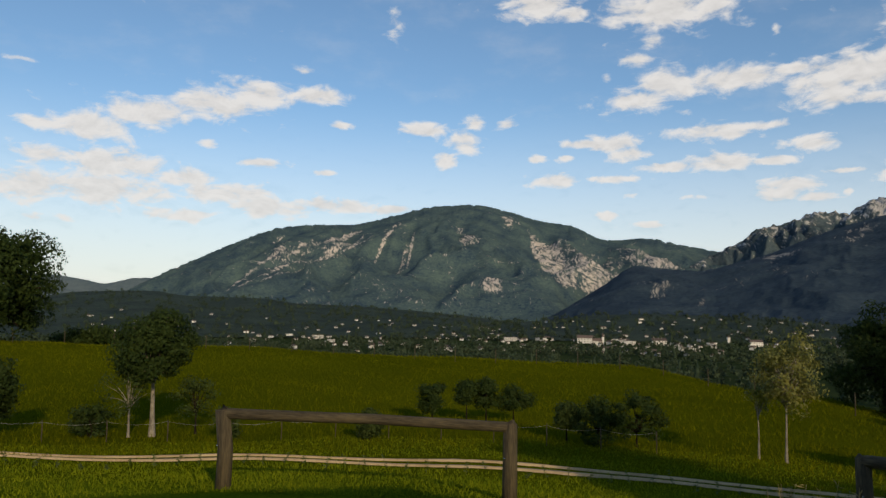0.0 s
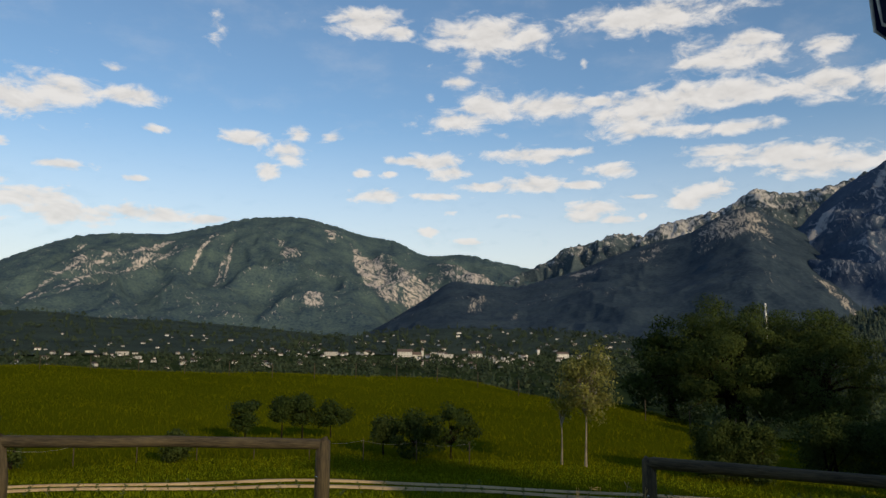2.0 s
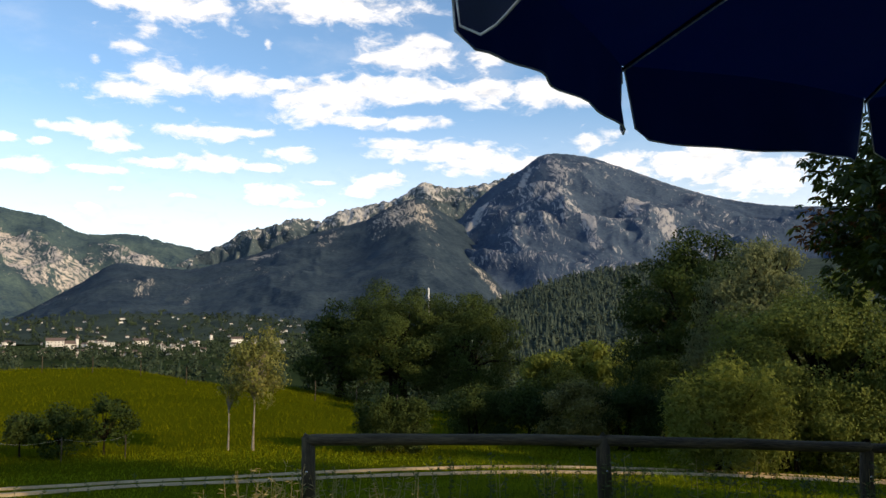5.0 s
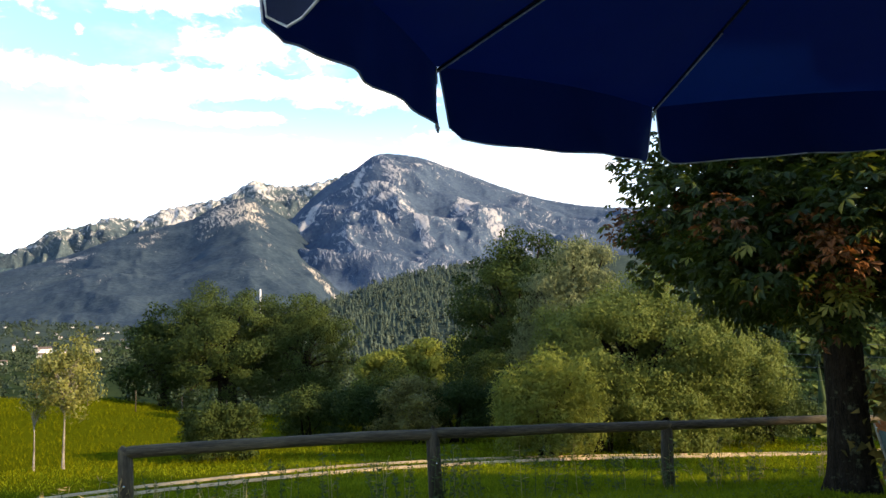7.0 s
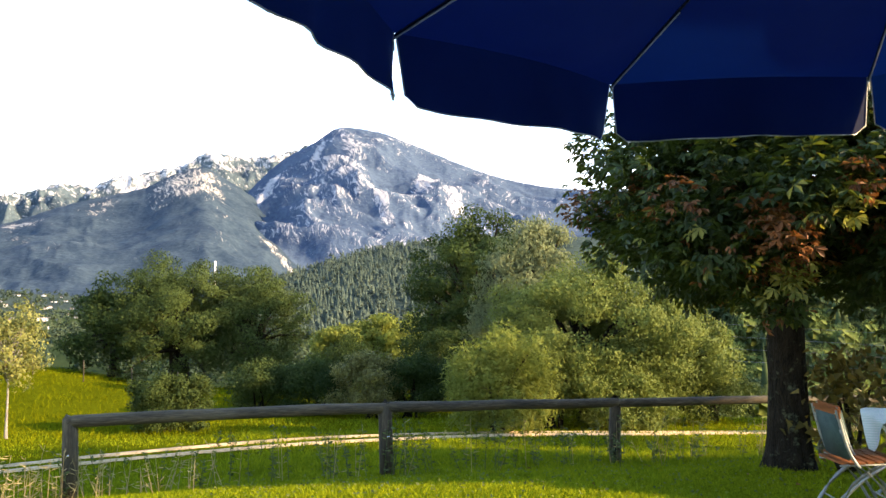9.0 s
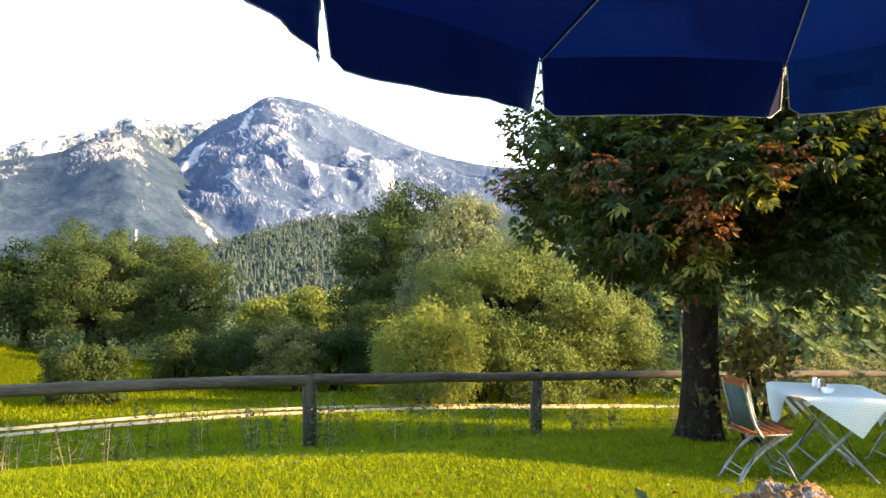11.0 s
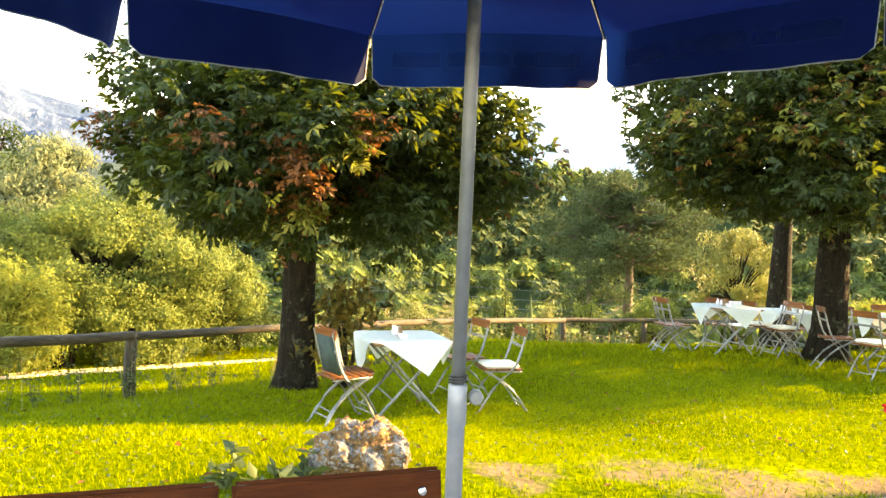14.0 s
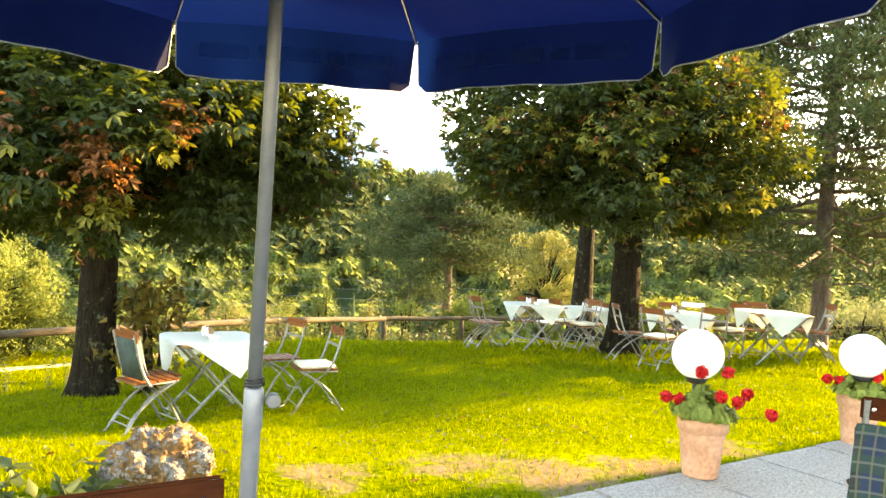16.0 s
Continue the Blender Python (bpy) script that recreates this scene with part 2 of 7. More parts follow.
def mountain_material(name, forest, forest_light, rock, rock_dark, rock_share, scale, reach=3300.0):
    """Woods with bare limestone in patches and in streaks that run down the slope. reach: distance that sets the streaks' width."""
    m = material(name, forest, forest_light, scale=0.006 * scale, fine=9, rough=0.95, bump=0.5, bump_dist=6.0, bump_scale=0.045 * scale, spec=0.05)
    nt = m.node_tree
    N, L = nt.nodes.new, nt.links.new
    b = nt.nodes["Principled BSDF"]
    woods = b.inputs["Base Color"].links[0].from_socket

    def calc(op, x, y):
        n = N("ShaderNodeMath")
        n.operation = op
        for i, v in enumerate((x, y)):
            if isinstance(v, (int, float)):
                n.inputs[i].default_value = v
            else:
                L(v, n.inputs[i])
        return n.outputs[0]

    def noise_at(vector, size, detail, rough):
        n = N("ShaderNodeTexNoise")
        n.inputs["Scale"].default_value, n.inputs["Detail"].default_value, n.inputs["Roughness"].default_value = size, detail, rough
        L(vector, n.inputs["Vector"])
        return n.outputs[0]

    at = N("ShaderNodeAttribute")
    at.attribute_name = "bare"
    tc = N("ShaderNodeTexCoord")
    sep = N("ShaderNodeSeparateXYZ")
    L(tc.outputs["Object"], sep.inputs[0])
    # across the slope, and down it
    along = calc("MULTIPLY", calc("ARCTAN2", sep.outputs[0], sep.outputs[1]), reach)
    bend = calc("MULTIPLY", calc("SUBTRACT", noise_at(tc.outputs["Object"], 0.005, 3, 0.5), 0.5), 160.0)
    comb = N("ShaderNodeCombineXYZ")
    L(calc("ADD", along, calc("ADD", bend, calc("MULTIPLY", sep.outputs[2], 0.25))), comb.inputs[0])
    L(calc("MULTIPLY", sep.outputs[2], 0.40), comb.inputs[1])
    streak = noise_at(comb.outputs[0], 0.050 * scale, 8, 0.74)
    patch = noise_at(tc.outputs["Object"], 0.009 * scale, 6, 0.62)
    total = calc("ADD", calc("ADD", calc("MULTIPLY", streak, 1.75), calc("MULTIPLY", patch, 0.65)), at.outputs["Fac"])
    r = N("ShaderNodeMapRange")
    r.interpolation_type = "SMOOTHSTEP"
    r.inputs[1].default_value, r.inputs[2].default_value = 1.74 - rock_share, 1.98 - rock_share
    L(total, r.inputs[0])
    rk = N("ShaderNodeMix")
    rk.data_type = "RGBA"
    L(noise_at(comb.outputs[0], 0.05 * scale, 5, 0.6), rk.inputs[0])
    rk.inputs[6].default_value, rk.inputs[7].default_value = (*rock_dark, 1), (*rock, 1)
    mix = N("ShaderNodeMix")
    mix.data_type = "RGBA"
    L(r.outputs[0], mix.inputs[0])
    L(woods, mix.inputs[6])
    L(rk.outputs[2], mix.inputs[7])
    L(mix.outputs[2], b.inputs["Base Color"])
    return m


def bark_material():
    """Dark furrowed bark with pale lichen in patches."""
    m = material("bark", (0.005, 0.004, 0.0028), (0.027, 0.021, 0.0135), 7, 0.95, 1.0, stretch=(2.6, 2.6, 0.6), bump_dist=0.05, bump_scale=14, spec=0.06)
    nt = m.node_tree
    N, L = nt.nodes.new, nt.links.new
    b = nt.nodes["Principled BSDF"]
    src = b.inputs["Base Color"].links[0].from_socket
    tc = N("ShaderNodeTexCoord")
    n = N("ShaderNodeTexNoise")
    n.inputs["Scale"].default_value, n.inputs["Detail"].default_value, n.inputs["Roughness"].default_value = 6.5, 8, 0.72
    L(tc.outputs["Object"], n.inputs["Vector"])
    r = N("ShaderNodeMapRange")
    r.inputs[1].default_value, r.inputs[2].default_value, r.inputs[4].default_value = 0.56, 0.66, 0.8
    L(n.outputs[0], r.inputs[0])
    mix = N("ShaderNodeMix")
    mix.data_type = "RGBA"
    L(r.outputs[0], mix.inputs[0])
    L(src, mix.inputs[6])
    mix.inputs[7].default_value = (0.085, 0.098, 0.055, 1)
    L(mix.outputs[2], b.inputs["Base Color"])
    return m


M_BARK = bark_material()
M_BARK_PALE = material("pale_bark", (0.08, 0.07, 0.055), (0.28, 0.25, 0.20), 5, 0.9, 0.6, stretch=(1, 1, 0.5))
M_BARK_PINE = material("pine_bark", (0.05, 0.034, 0.025), (0.15, 0.11, 0.08), 3, 0.95, 1.0, stretch=(3, 3, 0.6), bump_dist=0.03)
M_CHESTNUT = material("chestnut_leaf", (0.008, 0.019, 0.006), (0.040, 0.062, 0.015), 2, 0.5, 0.1, island=0.65, through_light=0.28, glow_colour=(0.11, 0.135, 0.012), spec=0.2)
M_WITHERED = material("withered_leaf", (0.055, 0.025, 0.008), (0.27, 0.098, 0.024), 3, 0.6, 0.1, island=0.7, through_light=0.3)
M_ROOT_SHOOT = material("red_brown_shoot", (0.030, 0.032, 0.008), (0.17, 0.115, 0.020), 3, 0.6, 0.1, island=0.7, through_light=0.25, spec=0.1)
M_YELLOW_LEAF = material("yellowing_leaf", (0.10, 0.13, 0.02), (0.28, 0.24, 0.04), 3, 0.5, 0.1, island=0.7, through_light=0.4)
M_LEAF = material("leaf", (0.024, 0.042, 0.010), (0.072, 0.098, 0.024), 0.7, 0.7, 0.1, island=0.45, through_light=0.4, spec=0.1)
M_LEAF_DARK = material("dark_leaf", (0.013, 0.028, 0.007), (0.050, 0.075, 0.016), 0.5, 0.65, 0.1, island=0.5, through_light=0.4, spec=0.1)
M_LEAF_PALE = material("pale_willow_leaf", (0.08, 0.10, 0.042), (0.19, 0.21, 0.10), 0.7, 0.7, 0.1, island=0.45, through_light=0.45, spec=0.1)
M_LEAF_LIME = material("lime_green_leaf", (0.10, 0.130, 0.020), (0.21, 0.230, 0.046), 0.7, 0.7, 0.1, island=0.4, through_light=0.5, spec=0.1)
M_LEAF_ASH = material("ash_leaf", (0.072, 0.102, 0.020), (0.148, 0.176, 0.038), 0.7, 0.65, 0.1, island=0.35, through_light=0.4, spec=0.12)
M_LEAF_BIRCH = material("birch_leaf", (0.08, 0.10, 0.02), (0.22, 0.21, 0.05), 1.5, 0.6, 0.1, island=0.6, through_light=0.35)
M_LEAF_RED = material("reddish_leaf", (0.055, 0.062, 0.012), (0.165, 0.155, 0.034), 1.5, 0.6, 0.1, island=0.6, through_light=0.3)
M_NEEDLE = material("pine_needle", (0.026, 0.046, 0.018), (0.095, 0.118, 0.050), 1.0, 0.9, 0.1, island=0.6, through_light=0.2, spec=0.02)
# sun is put into this leaf colour, shade and dark conifers into the next
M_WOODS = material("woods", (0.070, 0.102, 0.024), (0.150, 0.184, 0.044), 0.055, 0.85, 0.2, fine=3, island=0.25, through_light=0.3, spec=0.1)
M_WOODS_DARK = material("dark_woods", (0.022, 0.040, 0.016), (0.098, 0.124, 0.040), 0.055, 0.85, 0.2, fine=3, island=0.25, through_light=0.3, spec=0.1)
M_WOODS_FAR = material("far_woods", (0.014, 0.026, 0.018), (0.048, 0.066, 0.036), 0.01, 0.9, 0.2, fine=5, island=0.45, spec=0.05)
M_CONIFER = material("conifer", (0.019, 0.034, 0.030), (0.072, 0.092, 0.066), 0.02, 0.9, 0.2, island=0.6, spec=0.05)
M_BLADE = material("grass_blade", (0.046, 0.088, 0.004), (0.24, 0.260, 0.010), 0.6, 0.8, 0.0, island=0.6, through_light=0.35, spec=0.02)
M_MEADOW_BLADE = material("meadow_grass", (0.044, 0.058, 0.002), (0.132, 0.138, 0.004), 0.05, 0.8, 0.0, fine=9, island=0.4, through_light=0.3, spec=0.0)
M_STRAW = material("dry_grass", (0.18, 0.14, 0.06), (0.38, 0.31, 0.14), 2, 0.8, 0.0, island=0.6, through_light=0.3)
M_WEED = material("weed_leaf", (0.025, 0.048, 0.012), (0.10, 0.125, 0.03), 2, 0.6, 0.1, island=0.6, through_light=0.3)
M_LOG = material("weathered_log", (0.013, 0.011, 0.007), (0.100, 0.080, 0.045), 2.5, 0.85, 0.7, stretch=(4, 4, 0.5), obj_random=0.15)
M_GRAVEL = material("pale_gravel", (0.29, 0.205, 0.105), (0.50, 0.375, 0.215), 1.2, 0.95, 0.6, fine=30)
M_PAVING = material("exposed_aggregate", (0.12, 0.108, 0.092), (0.46, 0.42, 0.37), 60, 0.9, 0.8, fine=4, bump_dist=0.006)
M_TERRACOTTA = material("terracotta", (0.42, 0.20, 0.11), (0.62, 0.36, 0.23), 6, 0.85, 0.25, bump_dist=0.004)
M_SOIL = material("potting_soil", (0.03, 0.022, 0.015), (0.08, 0.06, 0.04), 20, 0.95, 1.0)
M_GERANIUM = material("geranium_leaf", (0.075, 0.115, 0.014), (0.24, 0.28, 0.05), 8, 0.55, 0.2, island=0.5, through_light=0.25)
M_PETAL = material("red_petal", (0.42, 0.005, 0.008), (0.75, 0.018, 0.022), 10, 0.55, 0.1, island=0.7, through_light=0.25)
M_ROCK = material("limestone", (0.03, 0.027, 0.024), (0.32, 0.30, 0.27), 10, 0.95, 1.0, fine=5, bump_dist=0.03)
M_MOSS = material("dry_moss", (0.028, 0.017, 0.008), (0.24, 0.13, 0.045), 8, 0.95, 1.0, bump_dist=0.02)
# shade on the near chairs is put into this darker copy of the slat wood
M_WOOD_SHADED = material("shaded_slat", (0.032, 0.007, 0.002), (0.072, 0.018, 0.0045), 3, 0.55, 0.2, stretch=(1, 10, 10), obj_random=0.25, spec=0.06)
M_WOOD_LAWN = material("orange_slat", (0.10, 0.034, 0.010), (0.24, 0.085, 0.028), 3, 0.55, 0.2, stretch=(1, 10, 10), obj_random=0.3, spec=0.12)
M_WOOD_OLD = material("greyed_slat", (0.16, 0.09, 0.05), (0.36, 0.23, 0.13), 4, 0.6, 0.3, stretch=(1, 10, 10), obj_random=0.3)
M_STEEL = material("galvanised_steel", (0.12, 0.13, 0.122), (0.30, 0.31, 0.29), 9, 0.5, 0.15, metal=0.5)
M_ALU = material("pole_metal", (0.125, 0.14, 0.145), (0.175, 0.19, 0.195), 5, 0.42, 0.08, metal=0.45)
M_SLEEVE = material("grey_sleeve", (0.19, 0.205, 0.225), (0.26, 0.275, 0.295), 5, 0.45, 0.08, metal=0.35)
M_BOLT = material("bolt_steel", (0.6, 0.6, 0.6), (0.8, 0.8, 0.78), 30, 0.25, 0.05, metal=1.0)
M_CANOPY = material("blue_canvas", (0.0002, 0.0040, 0.020), (0.0004, 0.0075, 0.036), 6, 0.85, 0.12, fine=40, through_light=0.21, glow_colour=(0.0002, 0.011, 0.095), bump_dist=0.003)
M_CANOPY_PRINT = material("dark_print", (0.0002, 0.0022, 0.018), (0.0004, 0.0045, 0.032), 6, 0.85, 0.1, through_light=0.85, glow_colour=(0.82, 0.85, 0.9))
M_PIPING = material("pale_piping", (0.55, 0.55, 0.5), (0.75, 0.75, 0.7), 20, 0.8, 0.1, through_light=0.2)
M_CUSHION = material("green_cushion", (0.016, 0.034, 0.030), (0.036, 0.064, 0.055), 12, 0.9, 0.4, fine=12, bump_dist=0.005)
M_CREAM = material("cream_cushion", (0.60, 0.56, 0.42), (0.78, 0.75, 0.62), 10, 0.9, 0.3, fine=12, bump_dist=0.005)
M_WHITE = material("white_china", (0.72, 0.72, 0.70), (0.85, 0.85, 0.83), 10, 0.25, 0.0, spec=0.5)
M_GLOBE = material("opal_glass", (0.86, 0.86, 0.84), (0.92, 0.92, 0.90), 3, 0.3, 0.0, through_light=0.45, glow_colour=(0.95, 0.94, 0.9), spec=0.5)
M_DARK_METAL = material("dark_metal", (0.02, 0.02, 0.02), (0.06, 0.06, 0.06), 10, 0.5, 0.1, metal=0.6)
M_CABLE = material("cable", (0.12, 0.12, 0.13), (0.22, 0.22, 0.23), 1, 0.5, 0.0, metal=0.4)
M_PLASTER = material("white_render", (0.30, 0.30, 0.29), (0.66, 0.65, 0.62), 0.2, 0.9, 0.05, obj_random=0.75)
M_ROOF = material("tiled_roof", (0.05, 0.042, 0.04), (0.12, 0.09, 0.08), 0.4, 0.85, 0.1, obj_random=0.6)
M_PANE = material("window_pane", (0.02, 0.025, 0.03), (0.05, 0.06, 0.07), 2, 0.15, 0.0, spec=0.6)
M_TAPE = material("fence_tape", (0.2, 0.2, 0.18), (0.3, 0.3, 0.27), 2, 0.7, 0.0)
M_MENU = material("brown_menu", (0.18, 0.09, 0.04), (0.30, 0.17, 0.08), 5, 0.5, 0.1)

# distance haze is put into these four materials as blue in their colours
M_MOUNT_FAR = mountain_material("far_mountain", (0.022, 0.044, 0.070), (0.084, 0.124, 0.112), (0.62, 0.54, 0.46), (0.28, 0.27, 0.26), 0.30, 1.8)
# the spur's cloud shadow is put into its darker forest tones
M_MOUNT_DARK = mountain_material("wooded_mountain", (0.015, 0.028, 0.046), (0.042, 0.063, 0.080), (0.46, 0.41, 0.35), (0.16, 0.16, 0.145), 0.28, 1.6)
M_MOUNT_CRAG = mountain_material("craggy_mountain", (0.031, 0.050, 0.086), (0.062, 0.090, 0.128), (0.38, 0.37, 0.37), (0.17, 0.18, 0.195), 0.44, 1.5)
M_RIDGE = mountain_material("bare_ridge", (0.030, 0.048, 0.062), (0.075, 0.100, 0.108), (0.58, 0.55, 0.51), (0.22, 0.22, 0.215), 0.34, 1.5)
# haze is painted into the pale blue-grey of these two
M_HAZE_HILL = mountain_material("hazed_hill", (0.07, 0.10, 0.12), (0.11, 0.14, 0.15), (0.3, 0.3, 0.3), (0.2, 0.2, 0.2), -0.4, 0.6)
M_HAZE_PEAK = mountain_material("hazed_far_peak", (0.26, 0.31, 0.35), (0.36, 0.41, 0.45), (0.50, 0.52, 0.54), (0.38, 0.40, 0.42), 0.2, 0.8)
M_HILL = mountain_material("wooded_hill", (0.016, 0.028, 0.026), (0.045, 0.062, 0.046), (0.3, 0.28, 0.2), (0.2, 0.18, 0.15), -0.3, 2.0)


def cloth_material():
    """White table linen with a fine pale green check."""
    m = material("checked_linen", (0.70, 0.71, 0.68), (0.80, 0.80, 0.77), 5, 0.85, 0.2, fine=20, through_light=0.25, glow_colour=(0.8, 0.79, 0.74), bump_dist=0.004)
    nt = m.node_tree
    N, L = nt.nodes.new, nt.links.new
    b = nt.nodes["Principled BSDF"]
    src = b.inputs["Base Color"].links[0].from_socket
    uv = N("ShaderNodeUVMap")
    ck = N("ShaderNodeTexChecker")
    ck.inputs["Scale"].default_value = 72
    L(uv.outputs[0], ck.inputs[0])
    mix = N("ShaderNodeMix")
    mix.data_type = "RGBA"
    mix.blend_type = "MULTIPLY"
    L(ck.outputs[1], mix.inputs[0])
    L(src, mix.inputs[6])
    mix.inputs[7].default_value = (0.58, 0.76, 0.68, 1)
    L(mix.outputs[2], b.inputs["Base Color"])
    return m


def plaid_material():
    """A dark green and blue tartan with thin yellow lines."""
    m = material("plaid_wool", (0.012, 0.02, 0.02), (0.03, 0.045, 0.042), 30, 0.95, 0.4, fine=8, bump_dist=0.004)
    nt = m.node_tree
    N, L = nt.nodes.new, nt.links.new
    b = nt.nodes["Principled BSDF"]
    base = b.inputs["Base Color"].links[0].from_socket
    uv = N("ShaderNodeUVMap")
    for axis, freq, col in (("X", 6.0, (0.012, 0.03, 0.075, 1)), ("Y", 7.0, (0.018, 0.05, 0.035, 1)), ("X", 18.0, (0.10, 0.10, 0.06, 1)), ("Y", 18.0, (0.10, 0.11, 0.10, 1))):
        wv = N("ShaderNodeTexWave")
        wv.bands_direction = axis
        wv.inputs["Scale"].default_value = freq / 6.28
        L(uv.outputs[0], wv.inputs[0])
        r = N("ShaderNodeMapRange")
        lo = 0.5 if freq < 10 else 0.9
        r.inputs[1].default_value, r.inputs[2].default_value, r.inputs[4].default_value = lo, lo + 0.06, 0.7
        L(wv.outputs[1], r.inputs[0])
        mix = N("ShaderNodeMix")
        mix.data_type = "RGBA"
        L(r.outputs[0], mix.inputs[0])
        L(base, mix.inputs[6])
        mix.inputs[7].default_value = col
        base = mix.outputs[2]
    L(base, b.inputs["Base Color"])
    return m


def ground_material():
    """Mown lawn near the terrace, rough meadow beyond it, trodden earth along the terrace edge."""
    m = material("turf", (0.034, 0.058, 0.002), (0.150, 0.180, 0.008), 0.5, 0.9, 0.6, fine=40, spec=0.0, bump_dist=0.03)
    nt = m.node_tree
    N, L = nt.nodes.new, nt.links.new
    b = nt.nodes["Principled BSDF"]
    lawn = b.inputs["Base Color"].links[0].from_socket
    tc = N("ShaderNodeTexCoord")
    n = N("ShaderNodeTexNoise")
    n.inputs["Scale"].default_value, n.inputs["Detail"].default_value = 0.05, 6
    L(tc.outputs["Object"], n.inputs["Vector"])
    mead = N("ShaderNodeMix")
    mead.data_type = "RGBA"
    L(n.outputs[0], mead.inputs[0])
    mead.inputs[6].default_value, mead.inputs[7].default_value = (0.034, 0.046, 0.002, 1), (0.092, 0.098, 0.003, 1)
    ln = N("ShaderNodeVectorMath")
    ln.operation = "LENGTH"
    L(tc.outputs["Object"], ln.inputs[0])
    f = N("ShaderNodeMapRange")
    f.inputs[1].default_value, f.inputs[2].default_value = 10, 16
    L(ln.outputs["Value"], f.inputs[0])
    mix = N("ShaderNodeMix")
    mix.data_type = "RGBA"
    L(f.outputs[0], mix.inputs[0])
    L(lawn, mix.inputs[6])
    L(mead.outputs[2], mix.inputs[7])
    # woods cover the valley floor further off
    f2 = N("ShaderNodeMapRange")
    f2.inputs[1].default_value, f2.inputs[2].default_value = 75, 130
    L(ln.outputs["Value"], f2.inputs[0])
    far = N("ShaderNodeMix")
    far.data_type = "RGBA"
    n4 = N("ShaderNodeTexNoise")
    n4.inputs["Scale"].default_value, n4.inputs["Detail"].default_value = 0.012, 8
    L(tc.outputs["Object"], n4.inputs["Vector"])
    L(n4.outputs[0], far.inputs[0])
    far.inputs[6].default_value, far.inputs[7].default_value = (0.014, 0.027, 0.012, 1), (0.045, 0.062, 0.024, 1)
    mix3 = N("ShaderNodeMix")
    mix3.data_type = "RGBA"
    L(f2.outputs[0], mix3.inputs[0])
    L(mix.outputs[2], mix3.inputs[6])
    L(far.outputs[2], mix3.inputs[7])
    # bare earth
    total = None
    for x, y, r in ((4.55, -2.1, 0.75), (4.70, -2.75, 0.55), (4.9, -1.5, 0.55), (4.85, -0.7, 0.5), (4.6, -0.75, 0.35), (5.2, -3.6, 0.45)):
        d = N("ShaderNodeVectorMath")
        d.operation = "DISTANCE"
        L(tc.outputs["Object"], d.inputs[0])
        d.inputs[1].default_value = (x, y, 0)
        q = N("ShaderNodeMapRange")
        q.inputs[1].default_value, q.inputs[2].default_value, q.inputs[3].default_value, q.inputs[4].default_value = r * 0.2, r * 1.3, 1, 0
        L(d.outputs["Value"], q.inputs[0])
        if total is None:
            total = q.outputs[0]
        else:
            mx = N("ShaderNodeMath")
            mx.operation = "MAXIMUM"
            L(total, mx.inputs[0])
            L(q.outputs[0], mx.inputs[1])
            total = mx.outputs[0]
    n3 = N("ShaderNodeTexNoise")
    n3.inputs["Scale"].default_value, n3.inputs["Detail"].default_value, n3.inputs["Roughness"].default_value = 3.6, 9, 0.68
    L(tc.outputs["Object"], n3.inputs["Vector"])
    s = N("ShaderNodeMath")
    s.operation = "MULTIPLY_ADD"
    L(total, s.inputs[0])
    s.inputs[1].default_value = 0.45
    L(n3.outputs[0], s.inputs[2])
    r = N("ShaderNodeMapRange")
    r.inputs[1].default_value, r.inputs[2].default_value = 0.72, 0.92
    L(s.outputs[0], r.inputs[0])
    e = N("ShaderNodeMix")
    e.data_type = "RGBA"
    L(n3.outputs[0], e.inputs[0])
    e.inputs[6].default_value, e.inputs[7].default_value = (0.070, 0.050, 0.026, 1), (0.20, 0.148, 0.085, 1)
    mix2 = N("ShaderNodeMix")
    mix2.data_type = "RGBA"
    L(r.outputs[0], mix2.inputs[0])
    L(mix3.outputs[2], mix2.inputs[6])
    L(e.outputs[2], mix2.inputs[7])
    L(mix2.outputs[2], b.inputs["Base Color"])
    return m


M_CLOTH, M_PLAID, M_TURF = cloth_material(), plaid_material(), ground_material()


# ---- mesh helpers ----
def mesh_of(name, verts, faces, mat, smooth=False):
    """A mesh from arrays; faces is an array of equal-sided polygons, or a list of polygons."""
    me = bpy.data.meshes.new(name)
    if isinstance(faces, np.ndarray):
        verts = np.asarray(verts, dtype=np.float32)
        k = faces.shape[1]
        me.vertices.add(len(verts))
        me.vertices.foreach_set("co", verts.ravel())
        me.loops.add(faces.size)
        me.loops.foreach_set("vertex_index", faces.astype(np.int32).ravel())
        me.polygons.add(len(faces))
        me.polygons.foreach_set("loop_start", np.arange(0, faces.size, k, dtype=np.int32))
        me.polygons.foreach_set("loop_total", np.full(len(faces), k, dtype=np.int32))
        me.update(calc_edges=True)
    else:
        me.from_pydata([tuple(v) for v in verts], [], faces)
        me.update()
    if mat:
        me.materials.append(mat)
    if smooth:
        me.polygons.foreach_set("use_smooth", [True] * len(me.polygons))
    return me


def bm_mesh(name, bm, mat, smooth=False):
    me = bpy.data.meshes.new(name)
    bmesh.ops.recalc_face_normals(bm, faces=bm.faces)
    bm.to_mesh(me)
    bm.free()
    me.materials.append(mat)
    if smooth:
        me.polygons.foreach_set("use_smooth", [True] * len(me.polygons))
    return me


def part(name, me, parent, label="", m=None):
    """Links a mesh as one object under a thing or a part."""
    ob = new(name, me)
    ob.parent = parent
    if m is not None:
        ob.matrix_basis = m
    return tagged(ob, label)


def empty(name, m, label, category, group="", kind=""):
    ob = new(name)
    ob.empty_display_size = 0.1
    ob.matrix_basis = m
    return tagged(ob, label, category, group, kind)


